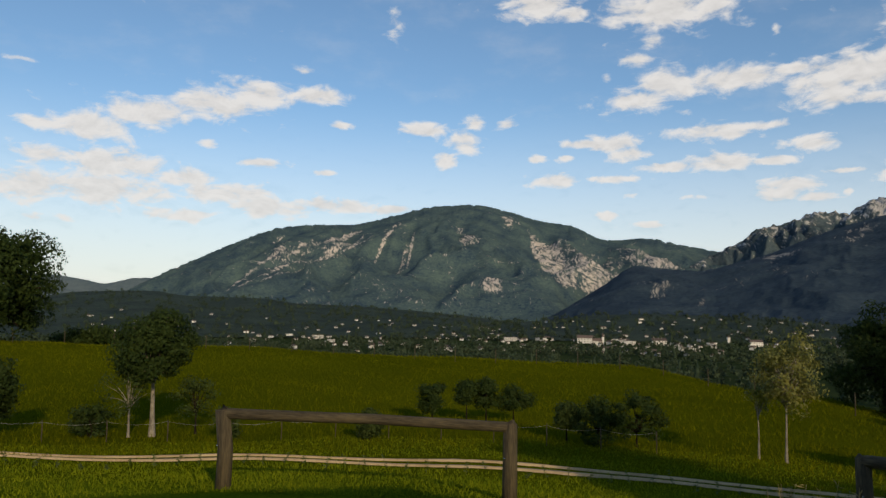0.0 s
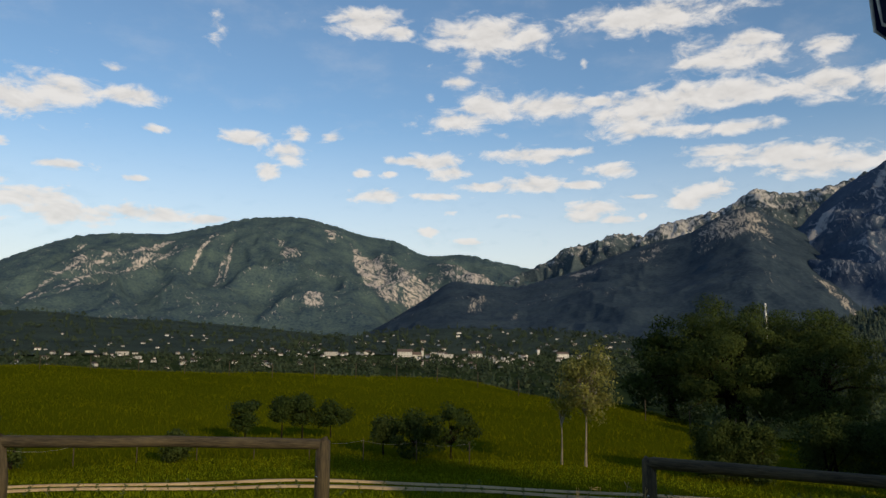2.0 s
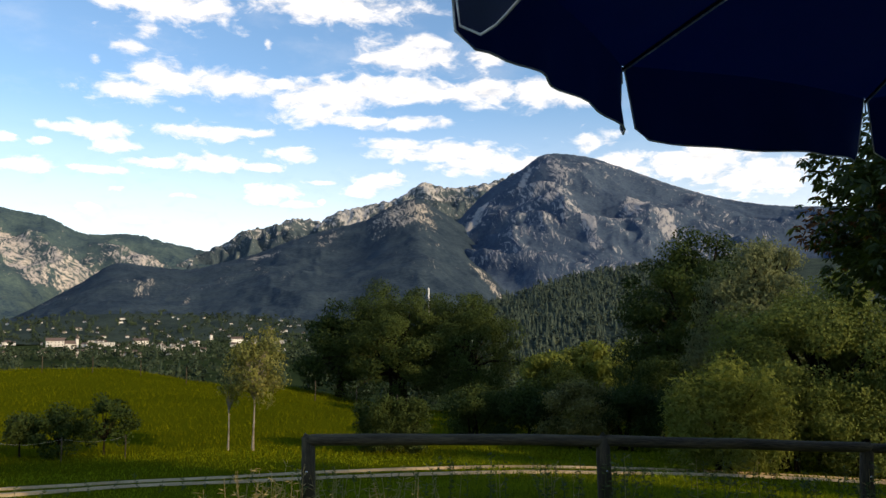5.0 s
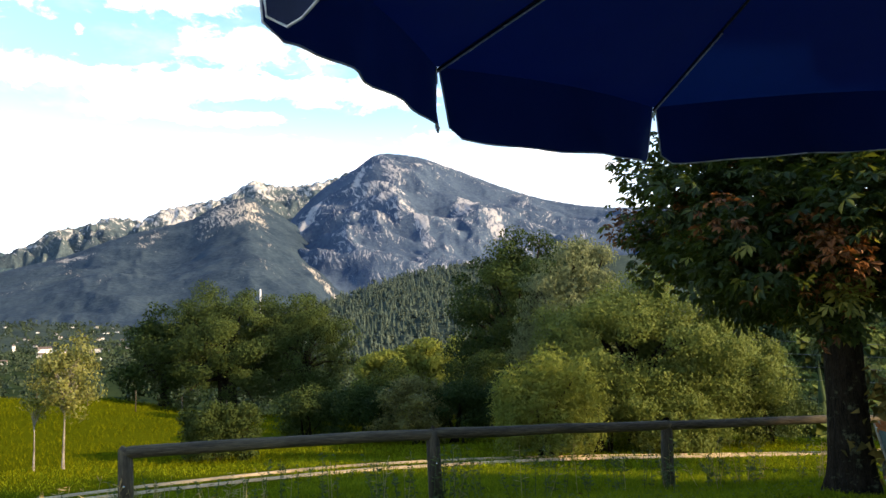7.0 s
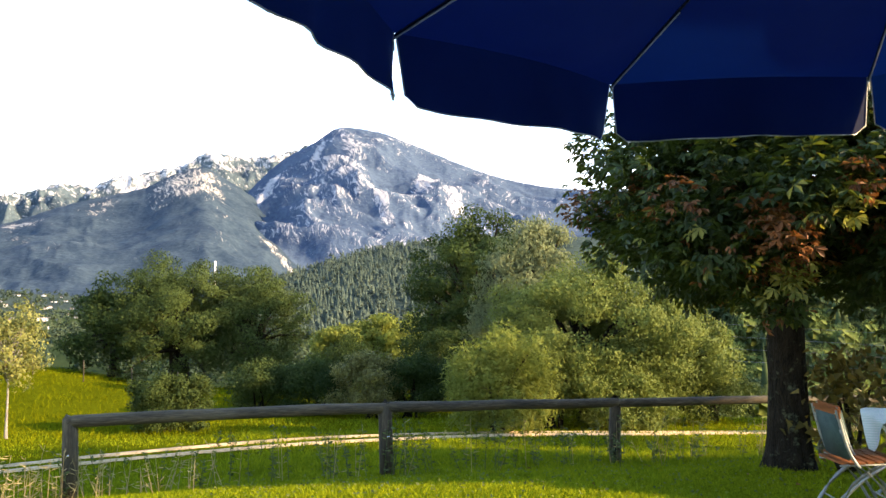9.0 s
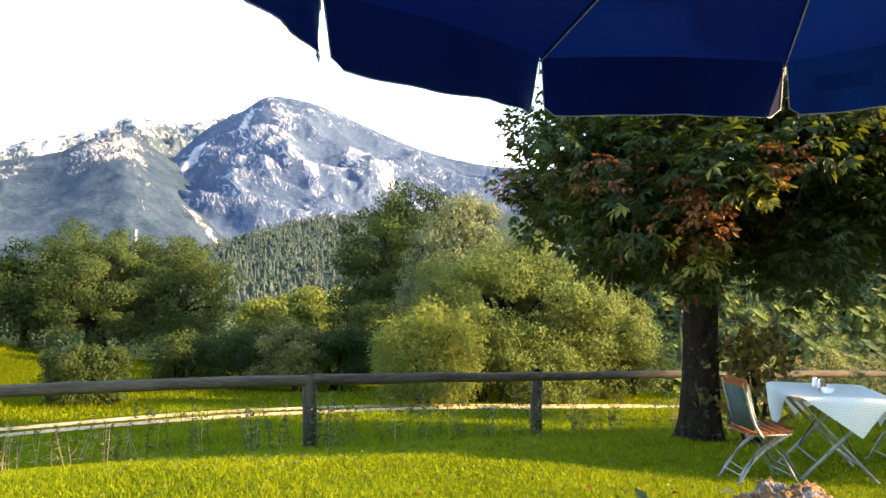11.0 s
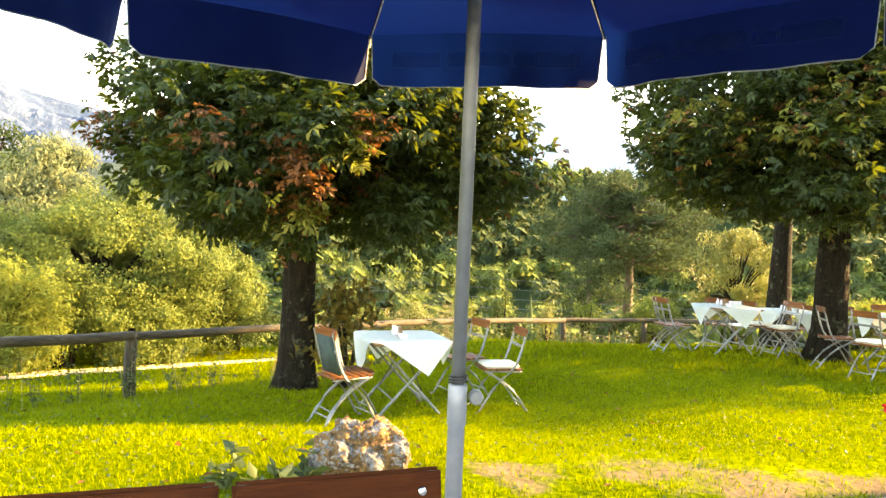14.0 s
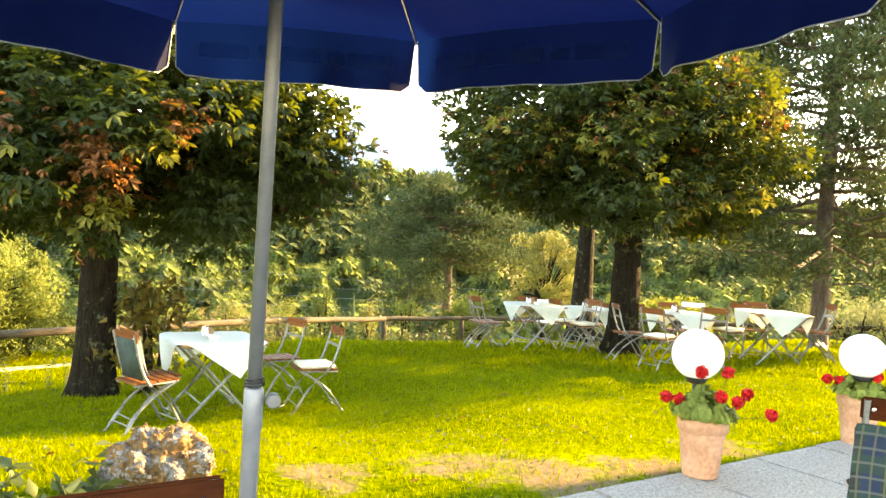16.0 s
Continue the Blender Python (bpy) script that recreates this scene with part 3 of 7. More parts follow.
def smooth_line(points, x):
    """Cubic interpolation through (x, value) pairs, flat at the ends' slopes."""
    px, pz = np.array([p[0] for p in points], float), np.array([p[1] for p in points], float)
    d = np.diff(pz) / np.diff(px)
    s = np.zeros(len(px))
    s[0], s[-1] = d[0], d[-1]
    for i in range(1, len(px) - 1):
        s[i] = 0 if d[i - 1] * d[i] <= 0 else 2 * d[i - 1] * d[i] / (d[i - 1] + d[i])
    x = np.clip(x, px[0], px[-1])
    k = np.clip(np.searchsorted(px, x) - 1, 0, len(px) - 2)
    h = px[k + 1] - px[k]
    t = (x - px[k]) / h
    return ((2 * t**3 - 3 * t**2 + 1) * pz[k] + (t**3 - 2 * t**2 + t) * h * s[k] + (-2 * t**3 + 3 * t**2) * pz[k + 1] + (t**3 - t**2) * h * s[k + 1])


# the lie of the land along twelve bearings: (distance, height)
LAND = {}
LAND[-40] = ((0, -0.06), (5, -0.1), (10, -0.7), (20, -1.75), (27, -2.1), (45, -1.8), (75, -0.75), (110, -3), (200, -20), (420, -40), (4900, -40))
LAND[-18] = ((0, -0.06), (5, -0.1), (10, -0.75), (18, -1.87), (27, -2.5), (45, -2.2), (65, -1.5), (95, -4), (200, -22), (420, -40), (4900, -40))
LAND[0] = ((0, -0.06), (5, -0.15), (9.8, -0.87), (17.2, -1.9), (27, -2.6), (42, -2.4), (60, -2.1), (85, -4.5), (200, -24), (420, -40), (4900, -40))
LAND[14] = ((0, -0.06), (5, -0.18), (9.8, -1.0), (16.8, -1.97), (25, -2.6), (40, -2.65), (56, -2.3), (80, -5), (200, -26), (420, -40), (4900, -40))
LAND[25] = ((0, -0.06), (5, -0.2), (10.8, -1.2), (16.6, -2.0), (22, -2.35), (33, -2.75), (45, -2.95), (65, -5), (200, -28), (420, -40), (4900, -40))
LAND[38] = ((0, -0.06), (5, -0.2), (10.8, -1.22), (16.7, -2.03), (24, -2.7), (30, -3.15), (36, -3.5), (50, -5), (100, -14), (300, -38), (420, -40), (4900, -40))
LAND[50] = ((0, -0.06), (5, -0.2), (10.84, -1.2), (17, -2.05), (25, -2.9), (40, -4.2), (80, -10), (200, -30), (420, -40), (4900, -40))
LAND[67] = ((0, -0.06), (5, -0.2), (12.6, -1.39), (19, -2.25), (30, -3.3), (50, -6), (100, -18), (180, -22), (300, -20), (700, -36), (4900, -40))
LAND[80] = ((0, -0.06), (4.8, -0.16), (7.2, -0.48), (9.8, -0.70), (15, -1.7), (21, -2.45), (28, -3.2), (40, -7), (90, -17), (150, -9), (260, 12), (400, 10), (1200, -40), (4900, -40))
LAND[95] = ((0, -0.06), (4.5, -0.08), (7.2, -0.47), (9.5, -0.54), (12, -0.50), (14, -0.62), (20, -1.80), (27, -2.6), (40, -7), (90, -17), (150, -8), (260, 14), (400, 10), (1200, -40), (4900, -40))
LAND[115] = ((0, -0.06), (4.6, -0.05), (7, -0.17), (9.5, -0.30), (12.5, -0.38), (16, -0.68), (20, -1.2), (25, -1.75), (35, -4), (60, -10), (95, -16), (150, -8), (260, 12), (400, 10), (1200, -40), (4900, -40))
LAND[132] = ((0, -0.06), (6.6, -0.05), (9, -0.08), (13, -0.17), (21, -0.75), (31, -1.5), (45, -4), (80, -12), (150, -5), (260, 10), (400, 10), (1200, -40), (4900, -40))
LAND[165] = ((0, -0.06), (20, -0.06), (60, -2), (150, -1), (260, 8), (400, 10), (1200, -40), (4900, -40))
LAND[320] = LAND[-40]


def ground_z(x, y):
    """Height of the ground, for arrays or numbers."""
    x, y = np.atleast_1d(np.asarray(x, float)), np.atleast_1d(np.asarray(y, float))
    az, r = np.degrees(np.arctan2(x, y)), np.hypot(x, y)
    az = np.where(az < -40, az + 360, az)
    keys = sorted(LAND)
    z = np.zeros_like(r)
    for a, b in zip(keys, keys[1:]):
        sel = (az >= a) & (az <= b)
        if sel.any():
            t = (az[sel] - a) / (b - a)
            t = t * t * (3 - 2 * t)
            z[sel] = smooth_line(LAND[a], r[sel]) * (1 - t) + smooth_line(LAND[b], r[sel]) * t
    far = np.clip((r - 3) / 25, 0, 1)
    z += far * (0.10 * np.sin(x * 0.31 + 1.2) * np.cos(y * 0.27) + 0.05 * np.sin(x * 0.9 + y * 0.7)) + np.clip((r - 150) / 150, 0, 1) * (2.2 * np.sin(x * 0.013) * np.cos(y * 0.017))
    return z


def gz(x, y):
    return float(ground_z(x, y)[0])


def on_ground(az, r, dz=0.0):
    p = bearing(az, r)
    return Vector((p.x, p.y, gz(p.x, p.y) + dz))


def fbm(pts, scale, octaves=5, gain=0.5):
    out = np.zeros(len(pts))
    for i, p in enumerate(pts):
        v, amp, f = 0.0, 1.0, scale
        for _ in range(octaves):
            v += amp * noise.noise((p[0] * f, p[1] * f, p[2] * f))
            amp *= gain
            f *= 2.03
        out[i] = v
    return out


# ---- the ground: one sheet to the horizon ----
def build_ground():
    azs = np.concatenate([np.arange(-44, 150, 0.8), np.arange(150, 316, 4)])
    rs = np.concatenate([[0.35], np.geomspace(0.8, 4900, 150)])
    A, R = np.meshgrid(np.radians(azs), rs, indexing="ij")
    X, Y = R * np.sin(A), R * np.cos(A)
    Z = ground_z(X.ravel(), Y.ravel())
    verts = np.stack([X.ravel(), Y.ravel(), Z], 1)
    n, k = len(azs), len(rs)
    i, j = np.meshgrid(np.arange(n), np.arange(k - 1), indexing="ij")
    i2 = (i + 1) % n
    faces = np.stack([i * k + j, i2 * k + j, i2 * k + j + 1, i * k + j + 1], -1).reshape(-1, 4)
    return tagged(new("ground", mesh_of("ground", verts, faces, M_TURF, True)), "green grassy ground falling into a wooded valley", "ground", kind="structure")


build_ground()


# ---- mountains ----
def mountain(name, label, ridge, r_ridge, r_foot, foot_z, mat, seed, rough=1.0, scars=(), steep=1.5, jag=1.0, az_step=0.12, rows=70, bare_top=0.0, gully=800.0):
    """A mountain whose crest runs along the bearings of ridge (bearing, elevation in degrees), its slope falling to the foot towards the valley.
    scars: bare strips (bearing, slope place 0..1, half width in degrees, half height, slant, strength)."""
    a0, a1 = ridge[0][0], ridge[-1][0]
    azs = np.arange(a0, a1 + az_step, az_step)
    crest = 1.5 + r_ridge * np.tan(np.radians(smooth_line(ridge, azs)))
    teeth = jag * r_ridge * 0.0011 * np.array([noise.noise((a * 2.3, seed, 0)) + 0.6 * noise.noise((a * 6.1, seed, 4)) + 0.35 * noise.noise((a * 15, seed, 7)) for a in azs])
    s = np.concatenate([np.linspace(0, 1, rows), [1.06, 1.25, 1.6]])
    A, S = np.meshgrid(azs, s, indexing="ij")
    R = r_foot + (r_ridge - r_foot) * S
    prof = np.where(S <= 1, np.clip(S, 0, 1) ** steep, np.clip(1 - (S - 1) * 0.9, 0, 1))
    Z = foot_z + (crest[:, None] - foot_z) * prof + teeth[:, None] * prof ** 7
    crest = crest + teeth
    height = max(crest.max() - foot_z, 1)
    ar = np.radians(A.ravel())
    px, py = R.ravel() * np.sin(ar), R.ravel() * np.cos(ar)
    lam = gully
    ridged = np.array([noise.ridged_multi_fractal((x / lam + 0.35 * noise.noise((x / lam, y / lam, seed)), y / lam * 0.55, seed * 1.7), 0.95, 2.05, 6, 1.0, 2.0) for x, y in zip(px, py)])
    ridged = (ridged - ridged.mean()) / max(ridged.std(), 1e-6)
    f = fbm(np.stack([px, py, np.full(A.size, seed * 90.0)], 1), 1 / 420, 6, 0.55)
    env = np.clip(np.sin(np.clip(S, 0, 1) * math.pi) ** 0.7, 0, 1).ravel()
    Z = Z.ravel() + env * height * rough * (0.06 * ridged + 0.035 * f)
    # no point may stand over the line of sight to the crest
    lim = 1.5 + R.ravel() / r_ridge * np.repeat(crest - 1.5, len(s)) * 0.992
    Z = np.where((S.ravel() < 0.999) & (Z > lim), lim, Z)
    verts = np.stack([R.ravel() * np.sin(ar), R.ravel() * np.cos(ar), Z], 1)
    n, k = len(azs), len(s)
    i, j = np.meshgrid(np.arange(n - 1), np.arange(k - 1), indexing="ij")
    faces = np.stack([i * k + j, (i + 1) * k + j, (i + 1) * k + j + 1, i * k + j + 1], -1).reshape(-1, 4)
    me = mesh_of(name, verts, faces, mat, True)
    bare = 0.10 * f + 0.06 * ridged + bare_top * np.clip((S.ravel() - 0.45) * 1.8, 0, 1)
    for az, place, wa, ws, slant, power in scars:
        da = (A.ravel() - az - slant * (S.ravel() - place)) / wa
        ds = (S.ravel() - place) / ws
        bare += power * np.exp(-(da**4) - ds**4)
    bare = np.minimum(bare, 0.38)
    attr = me.attributes.new("bare", "FLOAT", "POINT")
    attr.data.foreach_set("value", bare.astype(np.float32))
    return tagged(new(name, me), label, "mountain", kind="structure")


# greener and bluer forest tones stand in for sunlit bands and cloud shade
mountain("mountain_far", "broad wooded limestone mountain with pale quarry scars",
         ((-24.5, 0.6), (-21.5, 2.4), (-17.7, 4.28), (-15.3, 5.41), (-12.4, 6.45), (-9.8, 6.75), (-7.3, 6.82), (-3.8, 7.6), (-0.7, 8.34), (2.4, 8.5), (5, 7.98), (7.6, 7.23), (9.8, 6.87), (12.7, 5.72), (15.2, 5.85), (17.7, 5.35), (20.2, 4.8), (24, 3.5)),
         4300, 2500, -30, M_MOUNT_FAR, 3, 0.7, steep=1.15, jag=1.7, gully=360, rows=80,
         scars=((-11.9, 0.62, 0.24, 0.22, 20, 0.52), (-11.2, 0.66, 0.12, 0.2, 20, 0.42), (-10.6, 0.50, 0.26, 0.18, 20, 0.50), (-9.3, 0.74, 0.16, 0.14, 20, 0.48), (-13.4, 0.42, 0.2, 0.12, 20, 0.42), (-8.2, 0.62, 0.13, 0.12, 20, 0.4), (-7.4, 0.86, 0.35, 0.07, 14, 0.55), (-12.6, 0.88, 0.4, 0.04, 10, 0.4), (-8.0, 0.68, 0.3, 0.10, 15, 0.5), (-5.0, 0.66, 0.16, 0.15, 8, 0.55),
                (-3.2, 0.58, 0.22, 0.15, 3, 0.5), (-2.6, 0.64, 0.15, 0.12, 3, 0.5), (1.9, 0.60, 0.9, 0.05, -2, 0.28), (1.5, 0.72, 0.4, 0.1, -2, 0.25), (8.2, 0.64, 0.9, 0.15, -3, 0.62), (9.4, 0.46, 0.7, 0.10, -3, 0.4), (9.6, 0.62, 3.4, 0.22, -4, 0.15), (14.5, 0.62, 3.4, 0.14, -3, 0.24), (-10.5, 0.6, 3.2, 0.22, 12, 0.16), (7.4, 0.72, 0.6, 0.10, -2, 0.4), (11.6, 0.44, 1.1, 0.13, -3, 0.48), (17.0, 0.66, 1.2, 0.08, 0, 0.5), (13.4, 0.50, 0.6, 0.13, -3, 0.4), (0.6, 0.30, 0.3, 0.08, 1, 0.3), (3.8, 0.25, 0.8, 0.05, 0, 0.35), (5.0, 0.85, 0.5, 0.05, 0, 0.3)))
mountain("mountain_ridge", "jagged bare limestone ridge behind a wooded spur",
         ((15, 2.0), (19.9, 4.5), (22.2, 5.6), (23.0, 6.3), (23.8, 6.45), (25.2, 6.75), (27.1, 7.36), (28.6, 7.2), (30.3, 7.95), (32.5, 8.46), (34.6, 8.92), (36.2, 9.9), (36.9, 10.24), (38.0, 9.9), (39.1, 9.8), (42.2, 10.21), (44.4, 10.9), (48, 10)),
         4100, 3300, 60, M_RIDGE, 11, 1.2, jag=3.2, gully=200, rows=90, steep=0.9, bare_top=0.25, scars=((31.4, 0.8, 1.0, 0.2, -3, 0.4), (37.2, 0.9, 0.8, 0.15, -3, 0.35)))
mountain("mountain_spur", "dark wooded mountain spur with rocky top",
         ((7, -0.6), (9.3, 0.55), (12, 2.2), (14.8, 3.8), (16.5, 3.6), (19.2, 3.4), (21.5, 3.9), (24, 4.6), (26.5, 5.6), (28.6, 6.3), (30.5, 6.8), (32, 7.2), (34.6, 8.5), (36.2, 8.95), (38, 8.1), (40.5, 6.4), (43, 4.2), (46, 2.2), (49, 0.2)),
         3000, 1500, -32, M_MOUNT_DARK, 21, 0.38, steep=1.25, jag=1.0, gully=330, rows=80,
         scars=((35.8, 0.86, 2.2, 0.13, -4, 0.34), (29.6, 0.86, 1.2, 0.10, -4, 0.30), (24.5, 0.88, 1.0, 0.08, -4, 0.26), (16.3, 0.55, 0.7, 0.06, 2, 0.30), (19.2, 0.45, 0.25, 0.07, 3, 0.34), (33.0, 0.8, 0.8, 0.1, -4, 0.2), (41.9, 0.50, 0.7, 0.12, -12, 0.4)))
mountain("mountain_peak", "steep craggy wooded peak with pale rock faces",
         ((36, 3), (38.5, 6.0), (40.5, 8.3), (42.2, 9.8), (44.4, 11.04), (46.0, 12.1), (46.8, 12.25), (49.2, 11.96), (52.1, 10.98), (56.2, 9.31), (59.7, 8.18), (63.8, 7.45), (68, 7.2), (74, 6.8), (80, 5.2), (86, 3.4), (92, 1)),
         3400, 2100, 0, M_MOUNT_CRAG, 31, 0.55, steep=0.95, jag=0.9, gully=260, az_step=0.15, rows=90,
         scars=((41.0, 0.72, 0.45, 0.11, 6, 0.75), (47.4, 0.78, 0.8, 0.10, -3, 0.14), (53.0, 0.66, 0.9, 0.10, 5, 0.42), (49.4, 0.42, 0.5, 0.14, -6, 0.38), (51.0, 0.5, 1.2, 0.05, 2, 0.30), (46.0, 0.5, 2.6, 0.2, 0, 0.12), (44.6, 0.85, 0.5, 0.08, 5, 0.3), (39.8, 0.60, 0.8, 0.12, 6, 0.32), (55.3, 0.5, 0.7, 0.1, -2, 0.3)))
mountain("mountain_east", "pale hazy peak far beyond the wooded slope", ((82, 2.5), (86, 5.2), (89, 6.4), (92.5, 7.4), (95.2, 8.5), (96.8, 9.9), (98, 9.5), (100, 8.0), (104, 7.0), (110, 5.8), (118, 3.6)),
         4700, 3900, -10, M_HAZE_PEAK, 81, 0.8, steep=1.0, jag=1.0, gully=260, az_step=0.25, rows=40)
mountain("hill_conifer", "dark hill covered with conifer woods", ((36, -1.5), (40.4, 0.25), (44.3, 1.55), (48.7, 2.85), (54, 3.55), (60, 3.9), (68, 3.6), (76, 2.5), (84, 0)), 1150, 620, -36, M_HILL, 41, 0.35, steep=0.95, jag=0.3, rows=40)
mountain("foothill", "low dark wooded foothill at the edge of the valley", ((-36, 0.1), (-32, 0.6), (-29, 0.9), (-26, 1.35), (-21.5, 1.5), (-19, 1.2), (-14, 1.1), (-11, 0.75), (-7, 0.6), (-3, 0.35), (3, -0.2), (9, -0.9)), 2250, 1250, -38, M_HILL, 51, 0.4, steep=0.9, jag=0.35, rows=40)
mountain("foothill_near", "wooded rise behind the town", ((2, -0.9), (8, -0.3), (12, 0.1), (16, 0.2), (22, 0.0), (28, -0.4), (34, -1.2)), 1700, 1250, -39, M_HILL, 61, 0.4, steep=0.9, jag=0.3, rows=30)
mountain("hills_distant", "pale blue hills on the horizon", ((-40, 2.0), (-34, 2.3), (-30, 2.45), (-28.3, 2.5), (-25.9, 2.2), (-24.6, 1.95), (-22.5, 2.4), (-20, 2.45), (-16, 1.5)), 4800, 4300, -40, M_HAZE_HILL, 71, 0.2, steep=1.2, jag=0.4, rows=20)


# ---- plants ----
def tube(path, radii, sides=8):
    """Vertices and quads of a tapered tube along a path."""
    verts, faces = [], []
    path = [Vector(p) for p in path]
    for i, p in enumerate(path):
        d = (path[min(i + 1, len(path) - 1)] - path[max(i - 1, 0)]).normalized()
        u = d.orthogonal().normalized() if abs(d.z) < 0.95 else Vector((1, 0, 0))
        u = (u - d * u.dot(d)).normalized()
        v = d.cross(u)
        for k in range(sides):
            a = 2 * math.pi * k / sides
            verts.append(p + (u * math.cos(a) + v * math.sin(a)) * radii[i])
    for i in range(len(path) - 1):
        for k in range(sides):
            k2 = (k + 1) % sides
            faces.append((i * sides + k, i * sides + k2, (i + 1) * sides + k2, (i + 1) * sides + k))
    return verts, faces


def gnarled(path, radii, seed, sides=44, rings=80):
    """An old trunk: uneven rings with ridges of bark that run up it, bulges and spreading roots."""
    verts, faces = [], []
    at = np.linspace(0, 1, len(path))
    for i in range(rings):
        q = i / (rings - 1)
        x, y, z = (float(np.interp(q, at, [p[c] for p in path])) for c in range(3))
        r = float(np.interp(q, at, radii))
        root = math.exp(-max(z, 0.0) * 5.5)
        for k in range(sides):
            a = 2 * math.pi * k / sides
            c, s = math.cos(a), math.sin(a)
            ridge = noise.noise((c * 4.2 + seed, s * 4.2, z * 1.3)) + 0.6 * noise.noise((c * 9, s * 9 + seed, z * 4.0))
            bulge = noise.noise((c * 1.1, s * 1.1 + seed, z * 1.7))
            rr = r * (1 + 0.055 * ridge + 0.07 * bulge + root * (0.10 + 0.22 * max(0.0, math.sin(a * 5 + seed))))
            verts.append(Vector((x + c * rr, y + s * rr, z)))
    for i in range(rings - 1):
        for k in range(sides):
            k2 = (k + 1) % sides
            faces.append((i * sides + k, i * sides + k2, (i + 1) * sides + k2, (i + 1) * sides + k))
    return verts, faces


def join_tubes(tubes):
    verts, faces = [], []
    for v, f in tubes:
        o = len(verts)
        verts += v
        faces += [tuple(q + o for q in face) for face in f]
    return verts, faces


def unit(a):
    return a / np.maximum(np.linalg.norm(a, axis=1, keepdims=True), 1e-9)


def leaves(rng, pos, out, length, width, droop=0.3, spread=0.9, shell=False, jitter=0.38, plain=False):
    """Folded leaf blades, or plain ones, at the places pos. shell: their faces look outwards, as on the outside of a crown; else they point outwards."""
    n = len(pos)
    if shell:
        up = unit(out + rng.normal(0, jitter, (n, 3)))
        d = unit(np.cross(up, rng.normal(0, 1, (n, 3))) + np.array([0, 0, -droop]))
        side = unit(np.cross(d, up))
        up = np.cross(side, d)
    else:
        d = unit(out + rng.normal(0, spread, (n, 3)) + np.array([0, 0, -droop]))
        side = unit(np.cross(d, rng.normal(0, 1, (n, 3))))
        up = np.cross(side, d)
    L = (length * rng.uniform(0.65, 1.25, n))[:, None]
    W = (width * rng.uniform(0.7, 1.2, n))[:, None]
    base, tip = pos, pos + d * L - up * L * 0.15
    if plain:
        verts = np.stack([base + d * L * 0.2 + side * W, tip, base + d * L * 0.2 - side * W], 1).reshape(-1, 3)
        return verts, np.arange(3 * n).reshape(-1, 3)
    mid = pos + d * L * 0.5
    a, b = mid + side * W + up * W * 0.25, mid - side * W + up * W * 0.25
    verts = np.stack([base, a, tip, b], 1).reshape(-1, 3)
    i = np.arange(n)[:, None] * 4
    faces = np.concatenate([i + np.array([[0, 1, 2]]), i + np.array([[0, 2, 3]])], 1).reshape(-1, 3)
    return verts, faces


def palmate(rng, pos, out, size):
    """Horse-chestnut leaves: five drooping leaflets round each stalk's end."""
    n = len(pos)
    d = unit(out * np.array([1, 1, 0.4]) + rng.normal(0, 0.45, (n, 3)))
    side = unit(np.cross(d, np.array([0, 0, 1.0]) + rng.normal(0, 0.35, (n, 3))))
    up = np.cross(side, d)
    S = size * rng.uniform(0.7, 1.25, n)
    vs, fs, o = [], [], 0
    for ang, ln in ((0, 1.0), (0.75, 0.9), (-0.75, 0.9), (1.6, 0.62), (-1.6, 0.62)):
        a = ang + rng.normal(0, 0.12, n)
        ax = d * np.cos(a)[:, None] + side * np.sin(a)[:, None]
        ax = unit(ax - up * rng.uniform(0.05, 0.65, n)[:, None])
        sd = unit(np.cross(ax, up))
        nn = np.cross(sd, ax)
        L = (S * ln)[:, None]
        p1 = pos + ax * L * 0.62 + nn * L * 0.05
        tip = pos + ax * L - nn * L * 0.10
        l, r = p1 + sd * L * 0.19 + nn * L * 0.06, p1 - sd * L * 0.19 + nn * L * 0.06
        vs.append(np.stack([pos, l, tip, r], 1).reshape(-1, 3))
        i = np.arange(n)[:, None] * 4 + o
        fs.append(np.concatenate([i + np.array([[0, 1, 2]]), i + np.array([[0, 2, 3]])], 1).reshape(-1, 3))
        o += n * 4
    return np.concatenate(vs), np.concatenate(fs)


def ball():
    """A small faceted ball: vertices and triangles."""
    g = (1 + 5 ** 0.5) / 2
    v = [(-1, g, 0), (1, g, 0), (-1, -g, 0), (1, -g, 0), (0, -1, g), (0, 1, g), (0, -1, -g), (0, 1, -g), (g, 0, -1), (g, 0, 1), (-g, 0, -1), (-g, 0, 1)]
    f = [(i, j, k) for i in range(12) for j in range(i + 1, 12) for k in range(j + 1, 12)
         if all(abs(sum((a - b) ** 2 for a, b in zip(v[p], v[q])) - 4) < 0.1 for p, q in ((i, j), (j, k), (i, k)))]
    n = (1 + g * g) ** 0.5
    return [tuple(c / n for c in p) for p in v], f


BALL = ball()


def clump_cores(rng, centres, sizes, stretch, shape=BALL, share=0.74):
    """The dense inside of each clump of foliage: an uneven ball that the outer leaves stand off."""
    cv, cf = np.array(shape[0]), np.array(shape[1])
    n, k = len(centres), len(cv)
    r = (sizes * share)[:, None] * rng.uniform(0.82, 1.14, (n, k))
    v = centres[:, None, :] + cv[None] * r[:, :, None] * np.array(stretch)
    f = cf[None] + (np.arange(n) * k)[:, None, None]
    return v.reshape(-1, 3), f.reshape(-1, 3)


